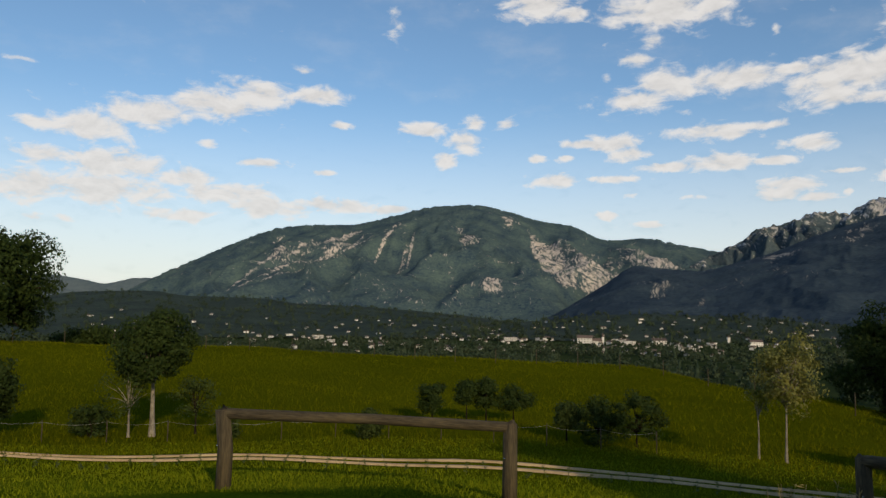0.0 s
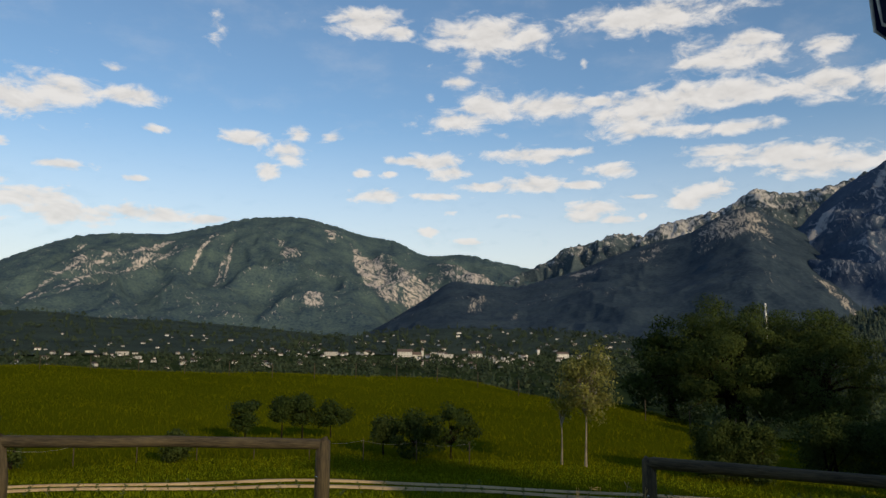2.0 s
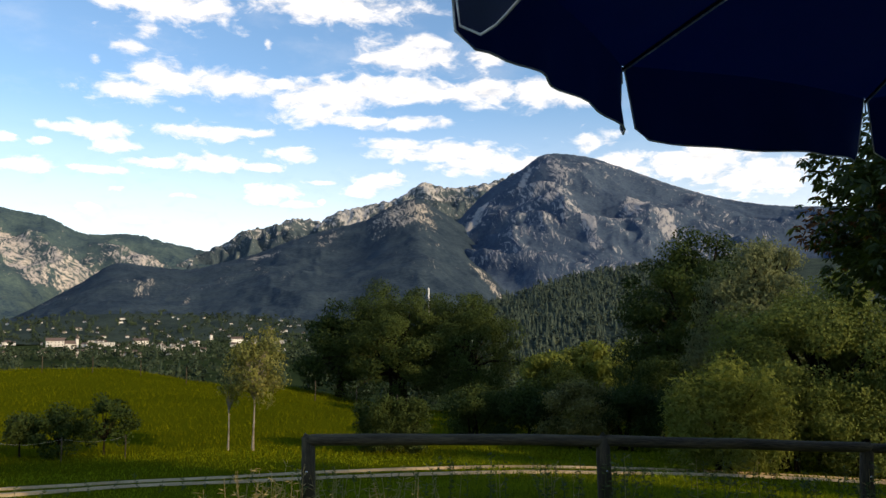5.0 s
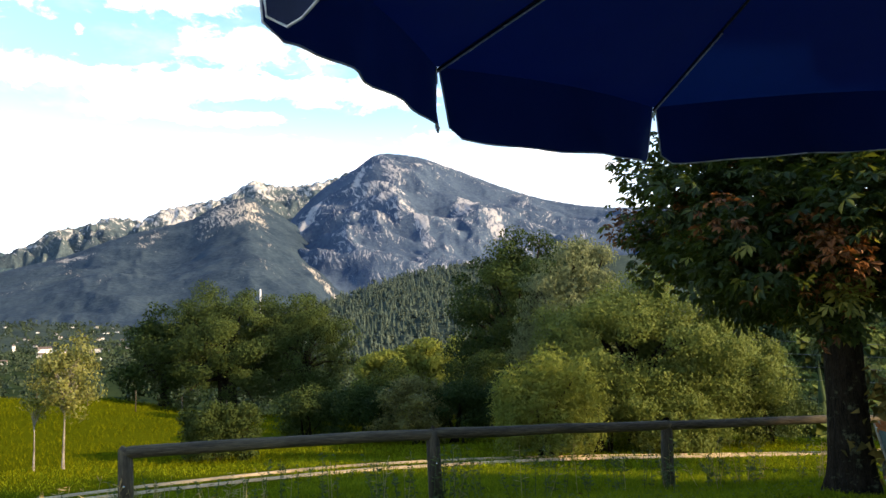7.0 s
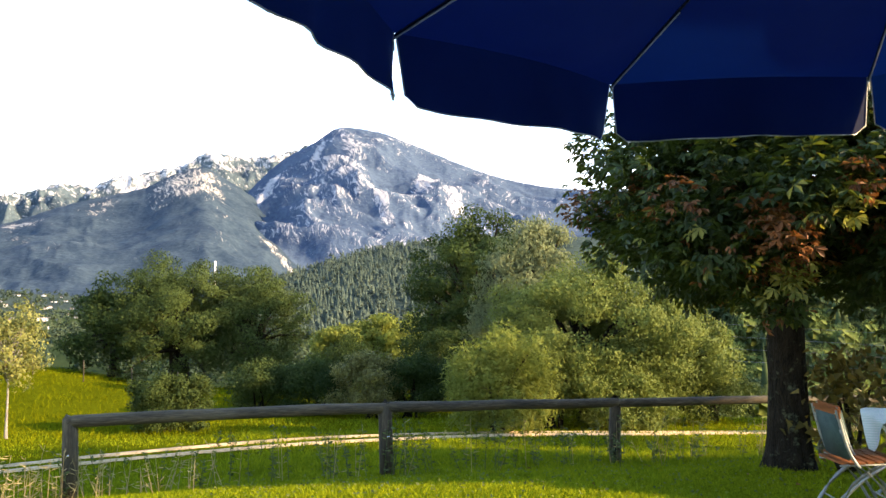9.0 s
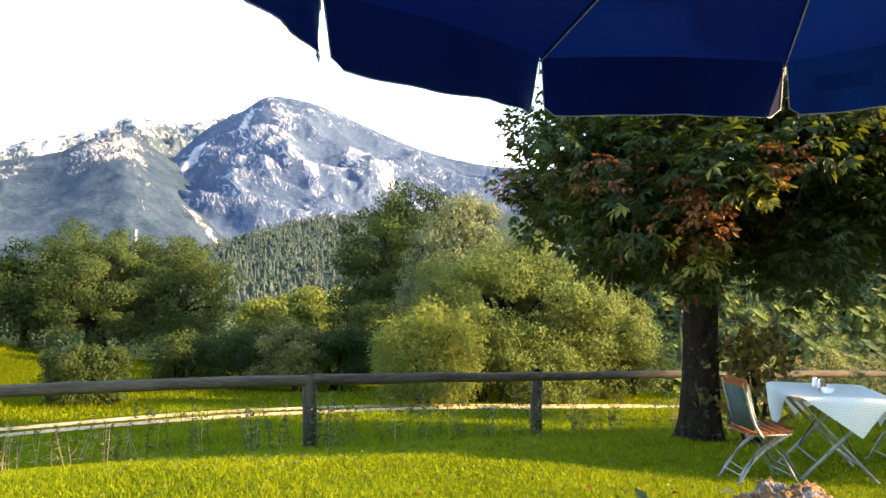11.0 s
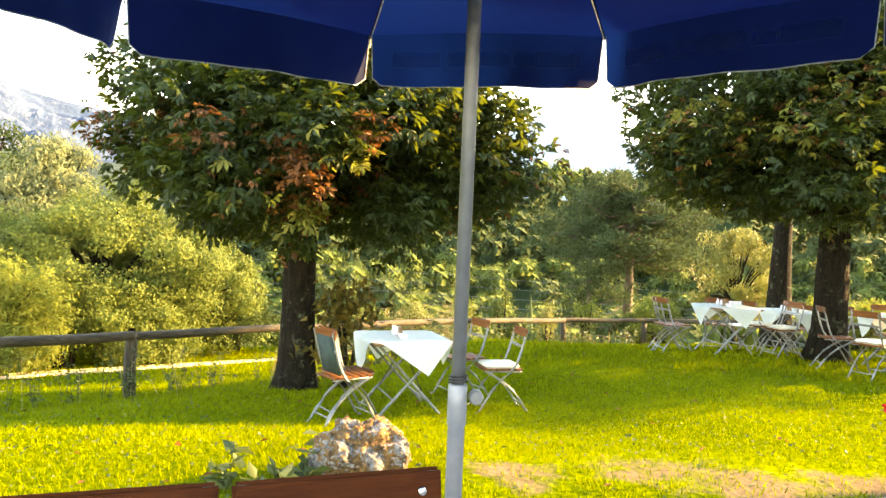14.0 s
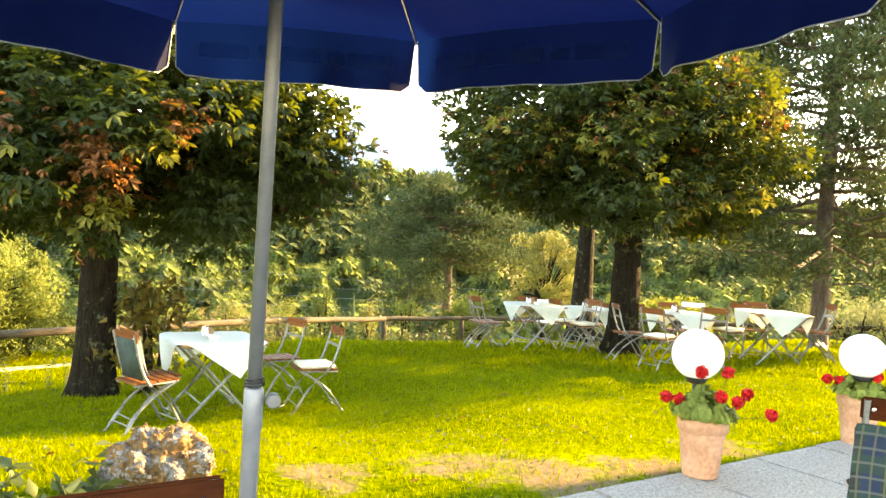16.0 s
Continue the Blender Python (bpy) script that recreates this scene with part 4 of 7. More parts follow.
def crown_clumps(rng, n, centre, radii, hollow=0.45, jitter=0.12):
    """Clump centres inside an uneven ellipsoid, most of them near its surface."""
    v = unit(rng.normal(0, 1, (n, 3)))
    v[:, 2] = np.where(v[:, 2] < -0.85, -v[:, 2] * 0.7, v[:, 2])
    r = hollow + (1 - hollow) * rng.uniform(0, 1, n) ** 0.5
    lump = 1 + jitter * np.array([noise.noise((p[0] * 2 + centre[0], p[1] * 2, p[2] * 2 + centre[1])) * 2 for p in v])
    return np.array(centre) + v * r[:, None] * np.array(radii) * lump[:, None]


def tree(name, label, base, height, trunk_r, fork, crown_r, leaf_mat, bark_mat, seed, clumps=40, per=70, clump_r=0.5, leaf=(0.16, 0.05), crown_low=None,
         palm=False, extra=(), trunks=1, lean=(0, 0), hollow=0.4, group="", category="tree", droop=0.3, crown_off=(0, 0), flat=1.0, shoots=()):
    """A tree: flared trunk, limbs to each clump of foliage, crown of single leaves. extra: (share, part name, material) of clumps of another colour.
    shoots: single clusters (x, y, z, radius, leaves, part name, material) hanging out of the crown."""
    rng = np.random.default_rng(seed)
    root = empty(name, Matrix.Translation(base), label, category, group)
    low = fork * 0.9 if crown_low is None else crown_low
    cz = (height + low) / 2
    centre = (lean[0] + crown_off[0], lean[1] + crown_off[1], cz)
    cl = crown_clumps(rng, clumps, centre, (crown_r, crown_r * flat, (height - low) / 2), hollow)
    tubes = []
    for t in range(trunks):
        off = Vector((rng.normal(0, 0.25), rng.normal(0, 0.25), 0)) * (trunks > 1)
        pts, rad = [], []
        for i in range(9):
            q = i / 8
            h = q * (fork + (height - fork) * 0.55)
            pts.append(Vector((lean[0] * q**1.3 + off.x * (1 + 2.2 * q) + 0.05 * math.sin(3 * q + seed) * fork * 0.3, lean[1] * q**1.3 + off.y * (1 + 2.2 * q) + 0.04 * math.cos(4 * q + seed) * fork * 0.3, h - 0.15 * (i == 0))))
            rad.append(trunk_r * ((1.06 - 0.32 * q) * (1 + 0.22 * math.exp(-q * 14)) if palm else (1.0 - 0.75 * q) * (1 + 0.6 * math.exp(-q * 14))))
        tubes.append(gnarled(pts, rad, seed) if palm else tube(pts, rad, 10))
    for c in cl[:: max(1, len(cl) // 34)]:
        q = rng.uniform(0.45, 0.95)
        h = fork * (0.85 + 0.4 * q)
        s = Vector((lean[0] * 0.6, lean[1] * 0.6, min(h, height * 0.8)))
        c = Vector(c)
        m = s.lerp(c, 0.5) + Vector((0, 0, 0.12 * (c - s).length))
        tubes.append(tube([s, s.lerp(m, 0.5) + Vector((0, 0, 0.04)), m, m.lerp(c, 0.55), c], [trunk_r * 0.42, trunk_r * 0.33, trunk_r * 0.24, trunk_r * 0.15, trunk_r * 0.05], 6))
    v, f = join_tubes(tubes)
    part("trunk", mesh_of("trunk", v, f, bark_mat, True), root)
    kinds = rng.uniform(0, 1, len(cl))
    # leaves of one clump differ a little in kind, so that the colours run into one another
    k = np.repeat(np.arange(len(cl)), per if palm else int(per * 1.4))
    leaf_kind = kinds[k] + rng.normal(0, 0.09, len(k)) * bool(extra)
    lo, sets = -9.0, []
    for share, pname, mat in extra:
        hi = max(lo, 0.0) + share
        sets.append((pname, mat, k[(leaf_kind >= lo) & (leaf_kind < hi)]))
        lo = hi
    sets.append(("crown", leaf_mat, k[leaf_kind >= lo]))
    sizes = clump_r * rng.uniform(0.7, 1.3, len(cl))
    for pname, mat, k in sets:
        if not len(k):
            continue
        d = unit(rng.normal(0, 1, (len(k), 3)))
        pos = cl[k] + d * (sizes[k] * rng.uniform(0.35, 1.0, len(k)) ** 0.6)[:, None] * np.array([1.15, 1.15, 0.8])
        out = unit(d + 0.9 * unit(pos - np.array(centre)))
        if palm:
            v, f = palmate(rng, pos, out, leaf[0] * (0.72 if mat == M_WITHERED else 1.0))
        else:
            v, f = leaves(rng, pos, out, leaf[0], leaf[1], droop, shell=True, plain=True)
        part(pname, mesh_of(pname, v, f, mat), root)
    for x, y, z, r, count, pname, mat in shoots:
        d = unit(rng.normal(0, 1, (count, 3)))
        pos = np.array([x, y, z]) + d * r * rng.uniform(0.3, 1.0, (count, 1)) * np.array([1, 1, 0.8])
        v, f = palmate(rng, pos, unit(d + unit(pos - np.array(centre))), leaf[0] * 0.8)
        part(pname, mesh_of(pname, v, f, mat), root)
    return root


def bush(name, label, base, height, radius, leaf_mat, seed, clumps=24, per=80, clump_r=0.35, leaf=(0.11, 0.035), stems=7, group="", upright=0.0, flat=1.0):
    """A shrub: several stems from the ground, foliage nearly to the ground."""
    rng = np.random.default_rng(seed)
    root = empty(name, Matrix.Translation(base), label, "bush", group)
    cl = crown_clumps(rng, clumps, (0, 0, height * 0.5), (radius, radius * flat, height * 0.5), 0.3, 0.2)
    cl[:, 2] = np.clip(cl[:, 2], clump_r * 0.5, None)
    for c in cl[:stems]:
        s = Vector((rng.normal(0, radius * 0.12), rng.normal(0, radius * 0.12), -0.1))
        c = Vector(c)
        m = s.lerp(c, 0.5) + Vector((0, 0, 0.15 * height))
        r = 0.018 * height + 0.008
        v, f = tube([s, m, c], [r, r * 0.7, r * 0.25], 5)
        part("stem", mesh_of("stem", v, f, M_BARK, True), root)
    k = np.repeat(np.arange(len(cl)), int(per * 1.4))
    d = unit(rng.normal(0, 1, (len(k), 3)))
    pos = cl[k] + d * (clump_r * rng.uniform(0.3, 1.1, len(k)))[:, None] * np.array([1, 1, 0.9 + upright])
    pos[:, 2] = np.maximum(pos[:, 2], 0.02)
    v, f = leaves(rng, pos, unit(d + np.array([0, 0, upright * 0.5])), leaf[0], leaf[1], 0.2 - upright, shell=True, plain=True)
    part("foliage", mesh_of("foliage", v, f, leaf_mat), root)
    return root


def pine(name, label, base, height, trunk_r, crown_from, spread, seed, tufts=150, per=60, needle=0.16, bare=0.5, pad=0.42):
    """A Scots pine: tall bare trunk, dead lower twigs, flat tiers of needle tufts."""
    rng = np.random.default_rng(seed)
    root = empty(name, Matrix.Translation(base), label, "tree")
    tubes = [tube([(0, 0, -0.2), (0.03, 0, height * 0.02), (0.06, 0.02, height * 0.3), (-0.05, 0.05, height * 0.6), (0.05, 0, height)], [trunk_r * 1.35, trunk_r, trunk_r * 0.85, trunk_r * 0.6, 0.04], 10)]
    tips = []
    nb = max(10, tufts // 6)
    for i in range(nb):
        q = i / nb
        h = crown_from + (height - crown_from) * q
        a = i * 2.4 + rng.uniform(-0.4, 0.4)
        ln = spread * (1 - 0.6 * q) * rng.uniform(0.6, 1.1)
        end = Vector((math.cos(a) * ln, math.sin(a) * ln, h + rng.uniform(-0.5, 0.7)))
        s = Vector((0, 0, h))
        m = s.lerp(end, 0.5) + Vector((0, 0, -0.15 * ln * rng.uniform(0, 1)))
        tubes.append(tube([s, m, end], [trunk_r * 0.28, trunk_r * 0.18, 0.015], 5))
        for _ in range(max(1, tufts // nb)):
            t = rng.uniform(0.4, 1.05)
            p = s.lerp(m, t * 2) if t < 0.5 else m.lerp(end, t * 2 - 1)
            tips.append(p + Vector((rng.normal(0, 0.42), rng.normal(0, 0.42), rng.normal(0.05, 0.4 * pad))))
    for i in range(int(12 * bare)):
        h = crown_from * rng.uniform(0.45, 1.0)
        a = rng.uniform(0, 6.28)
        ln = rng.uniform(0.8, 2.2)
        tubes.append(tube([(0, 0, h), (math.cos(a) * ln * 0.5, math.sin(a) * ln * 0.5, h + 0.1), (math.cos(a) * ln, math.sin(a) * ln, h - 0.2)], [0.04, 0.025, 0.006], 4))
    v, f = join_tubes(tubes)
    part("trunk", mesh_of("trunk", v, f, M_BARK_PINE, True), root)
    tips = np.array([tuple(t) for t in tips])
    k = np.repeat(np.arange(len(tips)), per)
    d = unit(rng.normal(0, 1, (len(k), 3)) + np.array([0, 0, 0.35]))
    pos = tips[k] + d * rng.uniform(0.0, 0.62, len(k))[:, None] * np.array([1.2, 1.2, pad])
    v, f = leaves(rng, pos, d, needle, needle * 0.13, -0.2, 0.5)
    part("crown", mesh_of("crown", v, f, M_NEEDLE), root)
    return root


# the two horse chestnuts on the lawn
tree("chestnut_tree", "young horse chestnut with rust-brown leaf clusters on the lawn", on_ground(80.2, 9.85), 4.6, 0.215, 1.8, 2.45, M_CHESTNUT, M_BARK, 5,
     clumps=205, per=90, clump_r=0.44, leaf=(0.138, 0.05), palm=True, crown_low=1.72, extra=((0.10, "withered_leaves", M_WITHERED), (0.05, "yellow_leaves", M_YELLOW_LEAF)), hollow=0.25, crown_off=(0.0, -0.1),
     shoots=((-2.48, -0.50, 2.60, 0.30, 60, "withered_leaves", M_WITHERED), (-2.50, -0.36, 2.78, 0.20, 24, "withered_leaves", M_WITHERED), (-2.45, -1.12, 3.02, 0.26, 30, "withered_leaves", M_WITHERED),
             (-2.38, -0.98, 2.80, 0.22, 22, "yellow_leaves", M_YELLOW_LEAF), (-2.55, 0.45, 2.95, 0.30, 24, "withered_leaves", M_WITHERED), (-1.95, -0.42, 2.18, 0.22, 30, "yellow_leaves", M_YELLOW_LEAF)))
tree("chestnut_tree", "dense green horse chestnut shading the garden tables", Vector((12.1, -6.25, gz(12.1, -6.25))), 5.6, 0.255, 2.0, 2.9, M_CHESTNUT, M_BARK, 8,
     clumps=220, per=90, clump_r=0.52, leaf=(0.150, 0.05), palm=True, crown_low=1.9, extra=((0.02, "withered_leaves", M_WITHERED), (0.11, "yellow_leaves", M_YELLOW_LEAF)), hollow=0.25, crown_off=(0.4, 0.2))
tree("ivy_tree", "old tree trunk wrapped in ivy beyond the tables", on_ground(114.2, 23), 9.0, 0.36, 5.0, 2.4, M_LEAF_DARK, M_BARK, 12, clumps=46, per=50, clump_r=0.6, leaf=(0.14, 0.05), crown_low=3.4)
bush("root_shoots", "red-brown withering shoots at the foot of the chestnut", on_ground(83.4, 9.75), 1.35, 0.36, M_ROOT_SHOOT, 14, clumps=20, per=20, clump_r=0.27, leaf=(0.15, 0.040))
pine("scots_pine", "tall scots pine at the edge of the garden", on_ground(130.2, 21), 11.5, 0.23, 2.4, 4.2, 15, tufts=440, per=130, needle=0.21, pad=0.8)
pine("scots_pine", "scots pine leaning out below the fence", on_ground(103.8, 33) + Vector((0, 0, -1)), 8.8, 0.26, 5.4, 4.6, 16, tufts=330, per=70, needle=0.24)
pine("scots_pine", "young scots pine below the fence", on_ground(101.0, 30), 4.0, 0.14, 1.4, 1.8, 18, tufts=60, per=50, needle=0.22)

# young growth along the outside of the fence
for i, (az, r, h, w, mat) in enumerate(((117.0, 26.0, 2.2, 0.9, M_LEAF_LIME), (119.6, 25.0, 1.8, 0.8, M_LEAF_LIME), (121.6, 26.5, 1.7, 0.8, M_LEAF_LIME), (106.2, 25.0, 1.7, 0.8, M_LEAF_LIME), (104.6, 26.0, 1.3, 0.6, M_LEAF))):
    bush("young_bush", "bright yellow-green bush just outside the fence", on_ground(az, r), h, w, mat, 140 + i, clumps=34, per=70, clump_r=0.32, leaf=(0.10, 0.034), group="young bushes")
for i, (az, r, h, w) in enumerate(((132.4, 24.0, 1.5, 1.5), (134.6, 25.5, 1.3, 1.3))):
    bush("willow_bush", "pale grey-green willow bush by the fence", on_ground(az, r), h, w, M_LEAF_PALE, 150 + i, clumps=34, per=60, clump_r=0.4, leaf=(0.14, 0.022), group="willow bushes")
tree("larch_tree", "slender yellow-green larch with drooping twigs", on_ground(111.2, 26.5), 4.3, 0.09, 1.2, 1.3, M_LEAF_BIRCH, M_BARK, 155, clumps=60, per=130, clump_r=0.34, leaf=(0.12, 0.026), crown_low=0.5, droop=1.2)
for i, (az, r, h) in enumerate(((83.9, 22.5, 1.5), (85.6, 22.0, 1.3), (87.6, 23.0, 1.5), (91.8, 24.0, 1.3), (94.6, 23.5, 1.5), (98.0, 25.0, 1.2), (101.0, 24.0, 1.6))):
    bush("sapling", "young light green sapling beyond the fence", on_ground(az, r), h, 0.36, (M_LEAF_LIME, M_LEAF, M_LEAF_BIRCH)[i % 3], 160 + i, clumps=16, per=44, clump_r=0.24, leaf=(0.09, 0.028), group="saplings", upright=0.4)

# big trees beyond the track
tree("broad_tree", "broad leafy tree group at the meadow's edge", on_ground(35.0, 47), 7.9, 0.36, 2.0, 4.3, M_LEAF, M_BARK, 21, clumps=190, per=230, clump_r=0.72, leaf=(0.135, 0.048), crown_low=0.0, trunks=3, hollow=0.3)
tree("broad_tree", "leafy tree at the meadow's edge", on_ground(40.2, 46), 7.2, 0.3, 2.0, 3.3, M_LEAF, M_BARK, 22, clumps=120, per=230, clump_r=0.66, leaf=(0.135, 0.048), crown_low=0.0, trunks=2)
tree("broad_tree", "leafy tree in the shade of its neighbours", on_ground(30.8, 49), 6.0, 0.3, 2.0, 2.4, M_LEAF_DARK, M_BARK, 23, clumps=70, per=110, clump_r=0.7, leaf=(0.26, 0.085), crown_low=0.2)
tree("tall_tree", "tall dark rounded tree behind the willows", on_ground(57.6, 38), 9.7, 0.4, 2.0, 3.9, M_LEAF_DARK, M_BARK, 24, clumps=180, per=190, clump_r=0.72, leaf=(0.16, 0.06), crown_low=0.1)
tree("willow_tree", "grey-green willow among taller trees", on_ground(61.2, 32), 7.9, 0.28, 2.0, 2.3, M_LEAF_PALE, M_BARK, 25, clumps=110, per=130, clump_r=0.6, leaf=(0.22, 0.04), crown_low=0.5, droop=0.8)
tree("ash_tree", "light green leafy tree beside the track", on_ground(65.6, 23.5), 5.0, 0.2, 1.2, 3.1, M_LEAF_ASH, M_BARK, 26, clumps=260, per=260, clump_r=0.55, leaf=(0.088, 0.034), crown_low=0.0, hollow=0.42)
tree("ash_tree", "green leafy tree beside the track", on_ground(71.0, 24), 3.9, 0.16, 1.0, 2.0, M_LEAF_ASH, M_BARK, 27, clumps=120, per=240, clump_r=0.42, leaf=(0.085, 0.032), crown_low=0.0, hollow=0.5)
bush("willow_bush", "rounded lime-green willow bush beside the track", on_ground(59.3, 18.9), 2.3, 1.3, M_LEAF_LIME, 28, clumps=90, per=140, clump_r=0.38, leaf=(0.16, 0.022), upright=0.5)
for i, (az, r, h, w, mat) in enumerate(((41.0, 26.5, 1.8, 1.15, M_LEAF), (45.4, 26.0, 2.1, 1.2, M_LEAF_DARK), (49.0, 24.8, 2.2, 1.15, M_LEAF_RED), (52.4, 25.5, 2.2, 1.3, M_LEAF_DARK), (47.2, 30, 2.6, 1.5, M_LEAF_DARK), (54.6, 28, 3.0, 1.6, M_LEAF_DARK), (63.0, 20.8, 2.4, 1.45, M_LEAF_ASH), (68.2, 21.2, 1.7, 1.35, M_LEAF_ASH), (74.5, 25, 1.6, 1.3, M_LEAF))):
    bush("hedge_bush", "wild hedge bush beside the farm track", on_ground(az, r), h, w, mat, 60 + i, clumps=55, per=170, clump_r=0.40, leaf=(0.085, 0.032), group="hedge bushes")
for i, (az, r, h, w) in enumerate(((46.8, 56, 5.2, 2.3), (49.4, 56, 5.8, 2.2), (52.2, 54, 5.4, 2.2))):
    tree("yellowing_tree", "yellow-green tree catching the sun behind the hedge", on_ground(az, r), h, 0.2, 1.5, w, M_LEAF_LIME, M_BARK, 80 + i, clumps=60, per=100, clump_r=0.7, leaf=(0.28, 0.09), crown_low=0.3, group="yellowing trees")
bush("round_bush", "round dark green bush on the meadow", on_ground(34.6, 22.4), 1.55, 0.95, M_LEAF, 90, clumps=60, per=260, clump_r=0.30, leaf=(0.068, 0.028))
bush("round_bush", "smaller dark green bush on the meadow", on_ground(36.6, 22.2), 1.6, 0.42, M_LEAF, 91, clumps=30, per=190, clump_r=0.24, leaf=(0.068, 0.028))

# trees and bushes on the meadow
tree("birch_tree", "young birch with pale trunk and yellowing leaves", on_ground(24.7, 22.6), 3.45, 0.036, 1.4, 0.8, M_LEAF_BIRCH, M_BARK_PALE, 31, clumps=60, per=70, clump_r=0.28, leaf=(0.09, 0.032), crown_low=1.3, crown_off=(0.12, 0))
tree("birch_tree", "thin bare-stemmed birch sapling", on_ground(22.9, 23), 2.1, 0.03, 1.0, 0.34, M_LEAF_BIRCH, M_BARK_PALE, 32, clumps=12, per=24, clump_r=0.2, leaf=(0.08, 0.03), crown_low=1.2)
tree("field_tree", "small round-crowned tree on the meadow", on_ground(-21.1, 25.8), 4.1, 0.09, 1.6, 1.2, M_LEAF_DARK, M_BARK_PALE, 33, clumps=90, per=110, clump_r=0.36, leaf=(0.12, 0.042), crown_low=1.6)
tree("field_tree", "thin half-bare tree on the meadow", on_ground(-22.6, 25.6), 2.5, 0.04, 0.8, 0.8, M_LEAF, M_BARK_PALE, 34, clumps=24, per=30, clump_r=0.3, leaf=(0.10, 0.035), crown_low=0.6)
tree("field_tree", "thin half-bare tree beside the meadow tree", on_ground(-18.1, 26.6), 1.95, 0.035, 0.6, 0.7, M_LEAF, M_BARK, 35, clumps=24, per=36, clump_r=0.26, leaf=(0.10, 0.035), crown_low=0.5)
bush("field_bush", "small dark bush on the meadow", on_ground(-25.0, 26), 1.05, 0.5, M_LEAF_DARK, 36, clumps=20, per=90, clump_r=0.26)
bush("field_bush", "low bush by the field tree", on_ground(-15.8, 25), 1.1, 0.45, M_LEAF, 37, clumps=14, per=50, clump_r=0.26)
tree("field_tree", "leafy tree standing at the meadow's near side", on_ground(-31.0, 26), 2.2, 0.06, 0.7, 0.5, M_LEAF_DARK, M_BARK, 38, clumps=60, per=80, clump_r=0.3, leaf=(0.12, 0.042), crown_low=0.3)
for i, (az, r, h, w, mat, low) in enumerate(((-0.7, 28, 1.5, 0.45, M_LEAF_DARK, 0.35), (1.9, 28.3, 1.5, 0.33, M_LEAF_DARK, 0.6), (3.4, 28.5, 1.75, 0.42, M_LEAF_DARK, 0.4), (5.5, 29, 1.3, 0.7, M_LEAF_DARK, 0.4),
                                     (9.5, 24.3, 1.15, 0.36, M_LEAF, 0.4), (11.8, 23.8, 1.35, 0.62, M_LEAF_DARK, 0.05), (14.6, 24.1, 1.7, 0.8, M_LEAF_DARK, 0.15), (-5.4, 23, 0.9, 0.32, M_LEAF, 0.1))):
    tree("field_shrub", "dark shrub with thin stems on the meadow", on_ground(az, r), h, 0.03, low + 0.25, w, mat, M_BARK, 100 + i, clumps=30, per=80, clump_r=0.24, leaf=(0.09, 0.036), crown_low=low, group="meadow shrubs", category="bush")
tree("broad_tree", "large dark tree on the crest of the meadow", on_ground(-31.6, 74), 10.2, 0.5, 2.5, 5.4, M_LEAF_DARK, M_BARK, 39, clumps=160, per=110, clump_r=1.1, leaf=(0.36, 0.12), crown_low=0.0)
bush("hedge_bush", "dark hedge along the meadow's crest", on_ground(-25.6, 84), 1.9, 3.2, M_LEAF_DARK, 40, clumps=50, per=80, clump_r=0.7, leaf=(0.3, 0.1), group="hedge bushes", flat=0.6)


# ---- woods: slopes and valley floor ----
def woods(name, label, spots, mat, seed, crown=(4.0, 6.5), per=110, leaf=1.0, conifer=0.0, core=None):
    """Many tree crowns as one object; spots are (x, y, z) rows."""
    rng = np.random.default_rng(seed)
    vs, fs, o = [], [], 0
    for p in spots:
        if rng.uniform() < conifer:
            h, r = crown[1] * rng.uniform(0.9, 1.8), crown[0] * 0.42 * rng.uniform(0.7, 1.2)
            tiers, sides = 4, 7
            for t in range(tiers):
                z0, z1 = h * (0.08 + 0.21 * t), h * (0.08 + 0.21 * t + 0.36)
                rr = r * (1 - 0.22 * t)
                ring = [(p[0] + rr * rng.uniform(0.7, 1.15) * math.cos(6.283 * k / sides + t), p[1] + rr * rng.uniform(0.7, 1.15) * math.sin(6.283 * k / sides + t), p[2] + z0 - rng.uniform(0, 0.1) * h) for k in range(sides)]
                vs.append(np.array(ring + [(p[0], p[1], p[2] + min(z1, h))]))
                fs.append(np.array([(o + k, o + (k + 1) % sides, o + sides) for k in range(sides)]))
                o += sides + 1
            continue
        R, H = crown[0] * rng.uniform(0.6, 1.2), crown[1] * rng.uniform(0.7, 1.35)
        # billows over the upper side of the crown, each dense inside with leaves standing off it
        nl = 9
        lobes = unit(rng.normal(0, 1, (nl, 3)) + np.array([0, 0, 0.55])) * np.array([R * 0.60, R * 0.60, H * 0.30]) * rng.uniform(0.75, 1.1, (nl, 1)) + np.array([0, 0, H * 0.58])
        size = np.array([R * 0.42, R * 0.42, H * 0.22])
        grow = rng.uniform(0.75, 1.2, nl)
        if core is not None:
            v, f = clump_cores(rng, np.array(p) + lobes, grow, size, core, 0.64)
            vs.append(v)
            fs.append(f + o)
            o += len(v)
        k = rng.integers(0, nl, per)
        away = unit(lobes - np.array([0, 0, H * 0.45]))
        d = unit(rng.normal(0, 1, (per, 3)) + 0.6 * away[k])
        pos = np.array(p) + lobes[k] + d * size * (grow[k] * rng.uniform(0.82, 1.10, per))[:, None]
        pos[:, 2] = np.maximum(pos[:, 2], p[2] + 0.1)
        v, f = leaves(rng, pos, d, leaf, leaf * 0.5, 0.2, shell=True, jitter=0.34, plain=True)
        vs.append(v)
        fs.append(f + o)
        o += len(v)
    me = mesh_of(name, np.concatenate(vs), np.concatenate(fs), mat, core is not None)
    return tagged(new(name, me), label, "woods", kind="stuff")


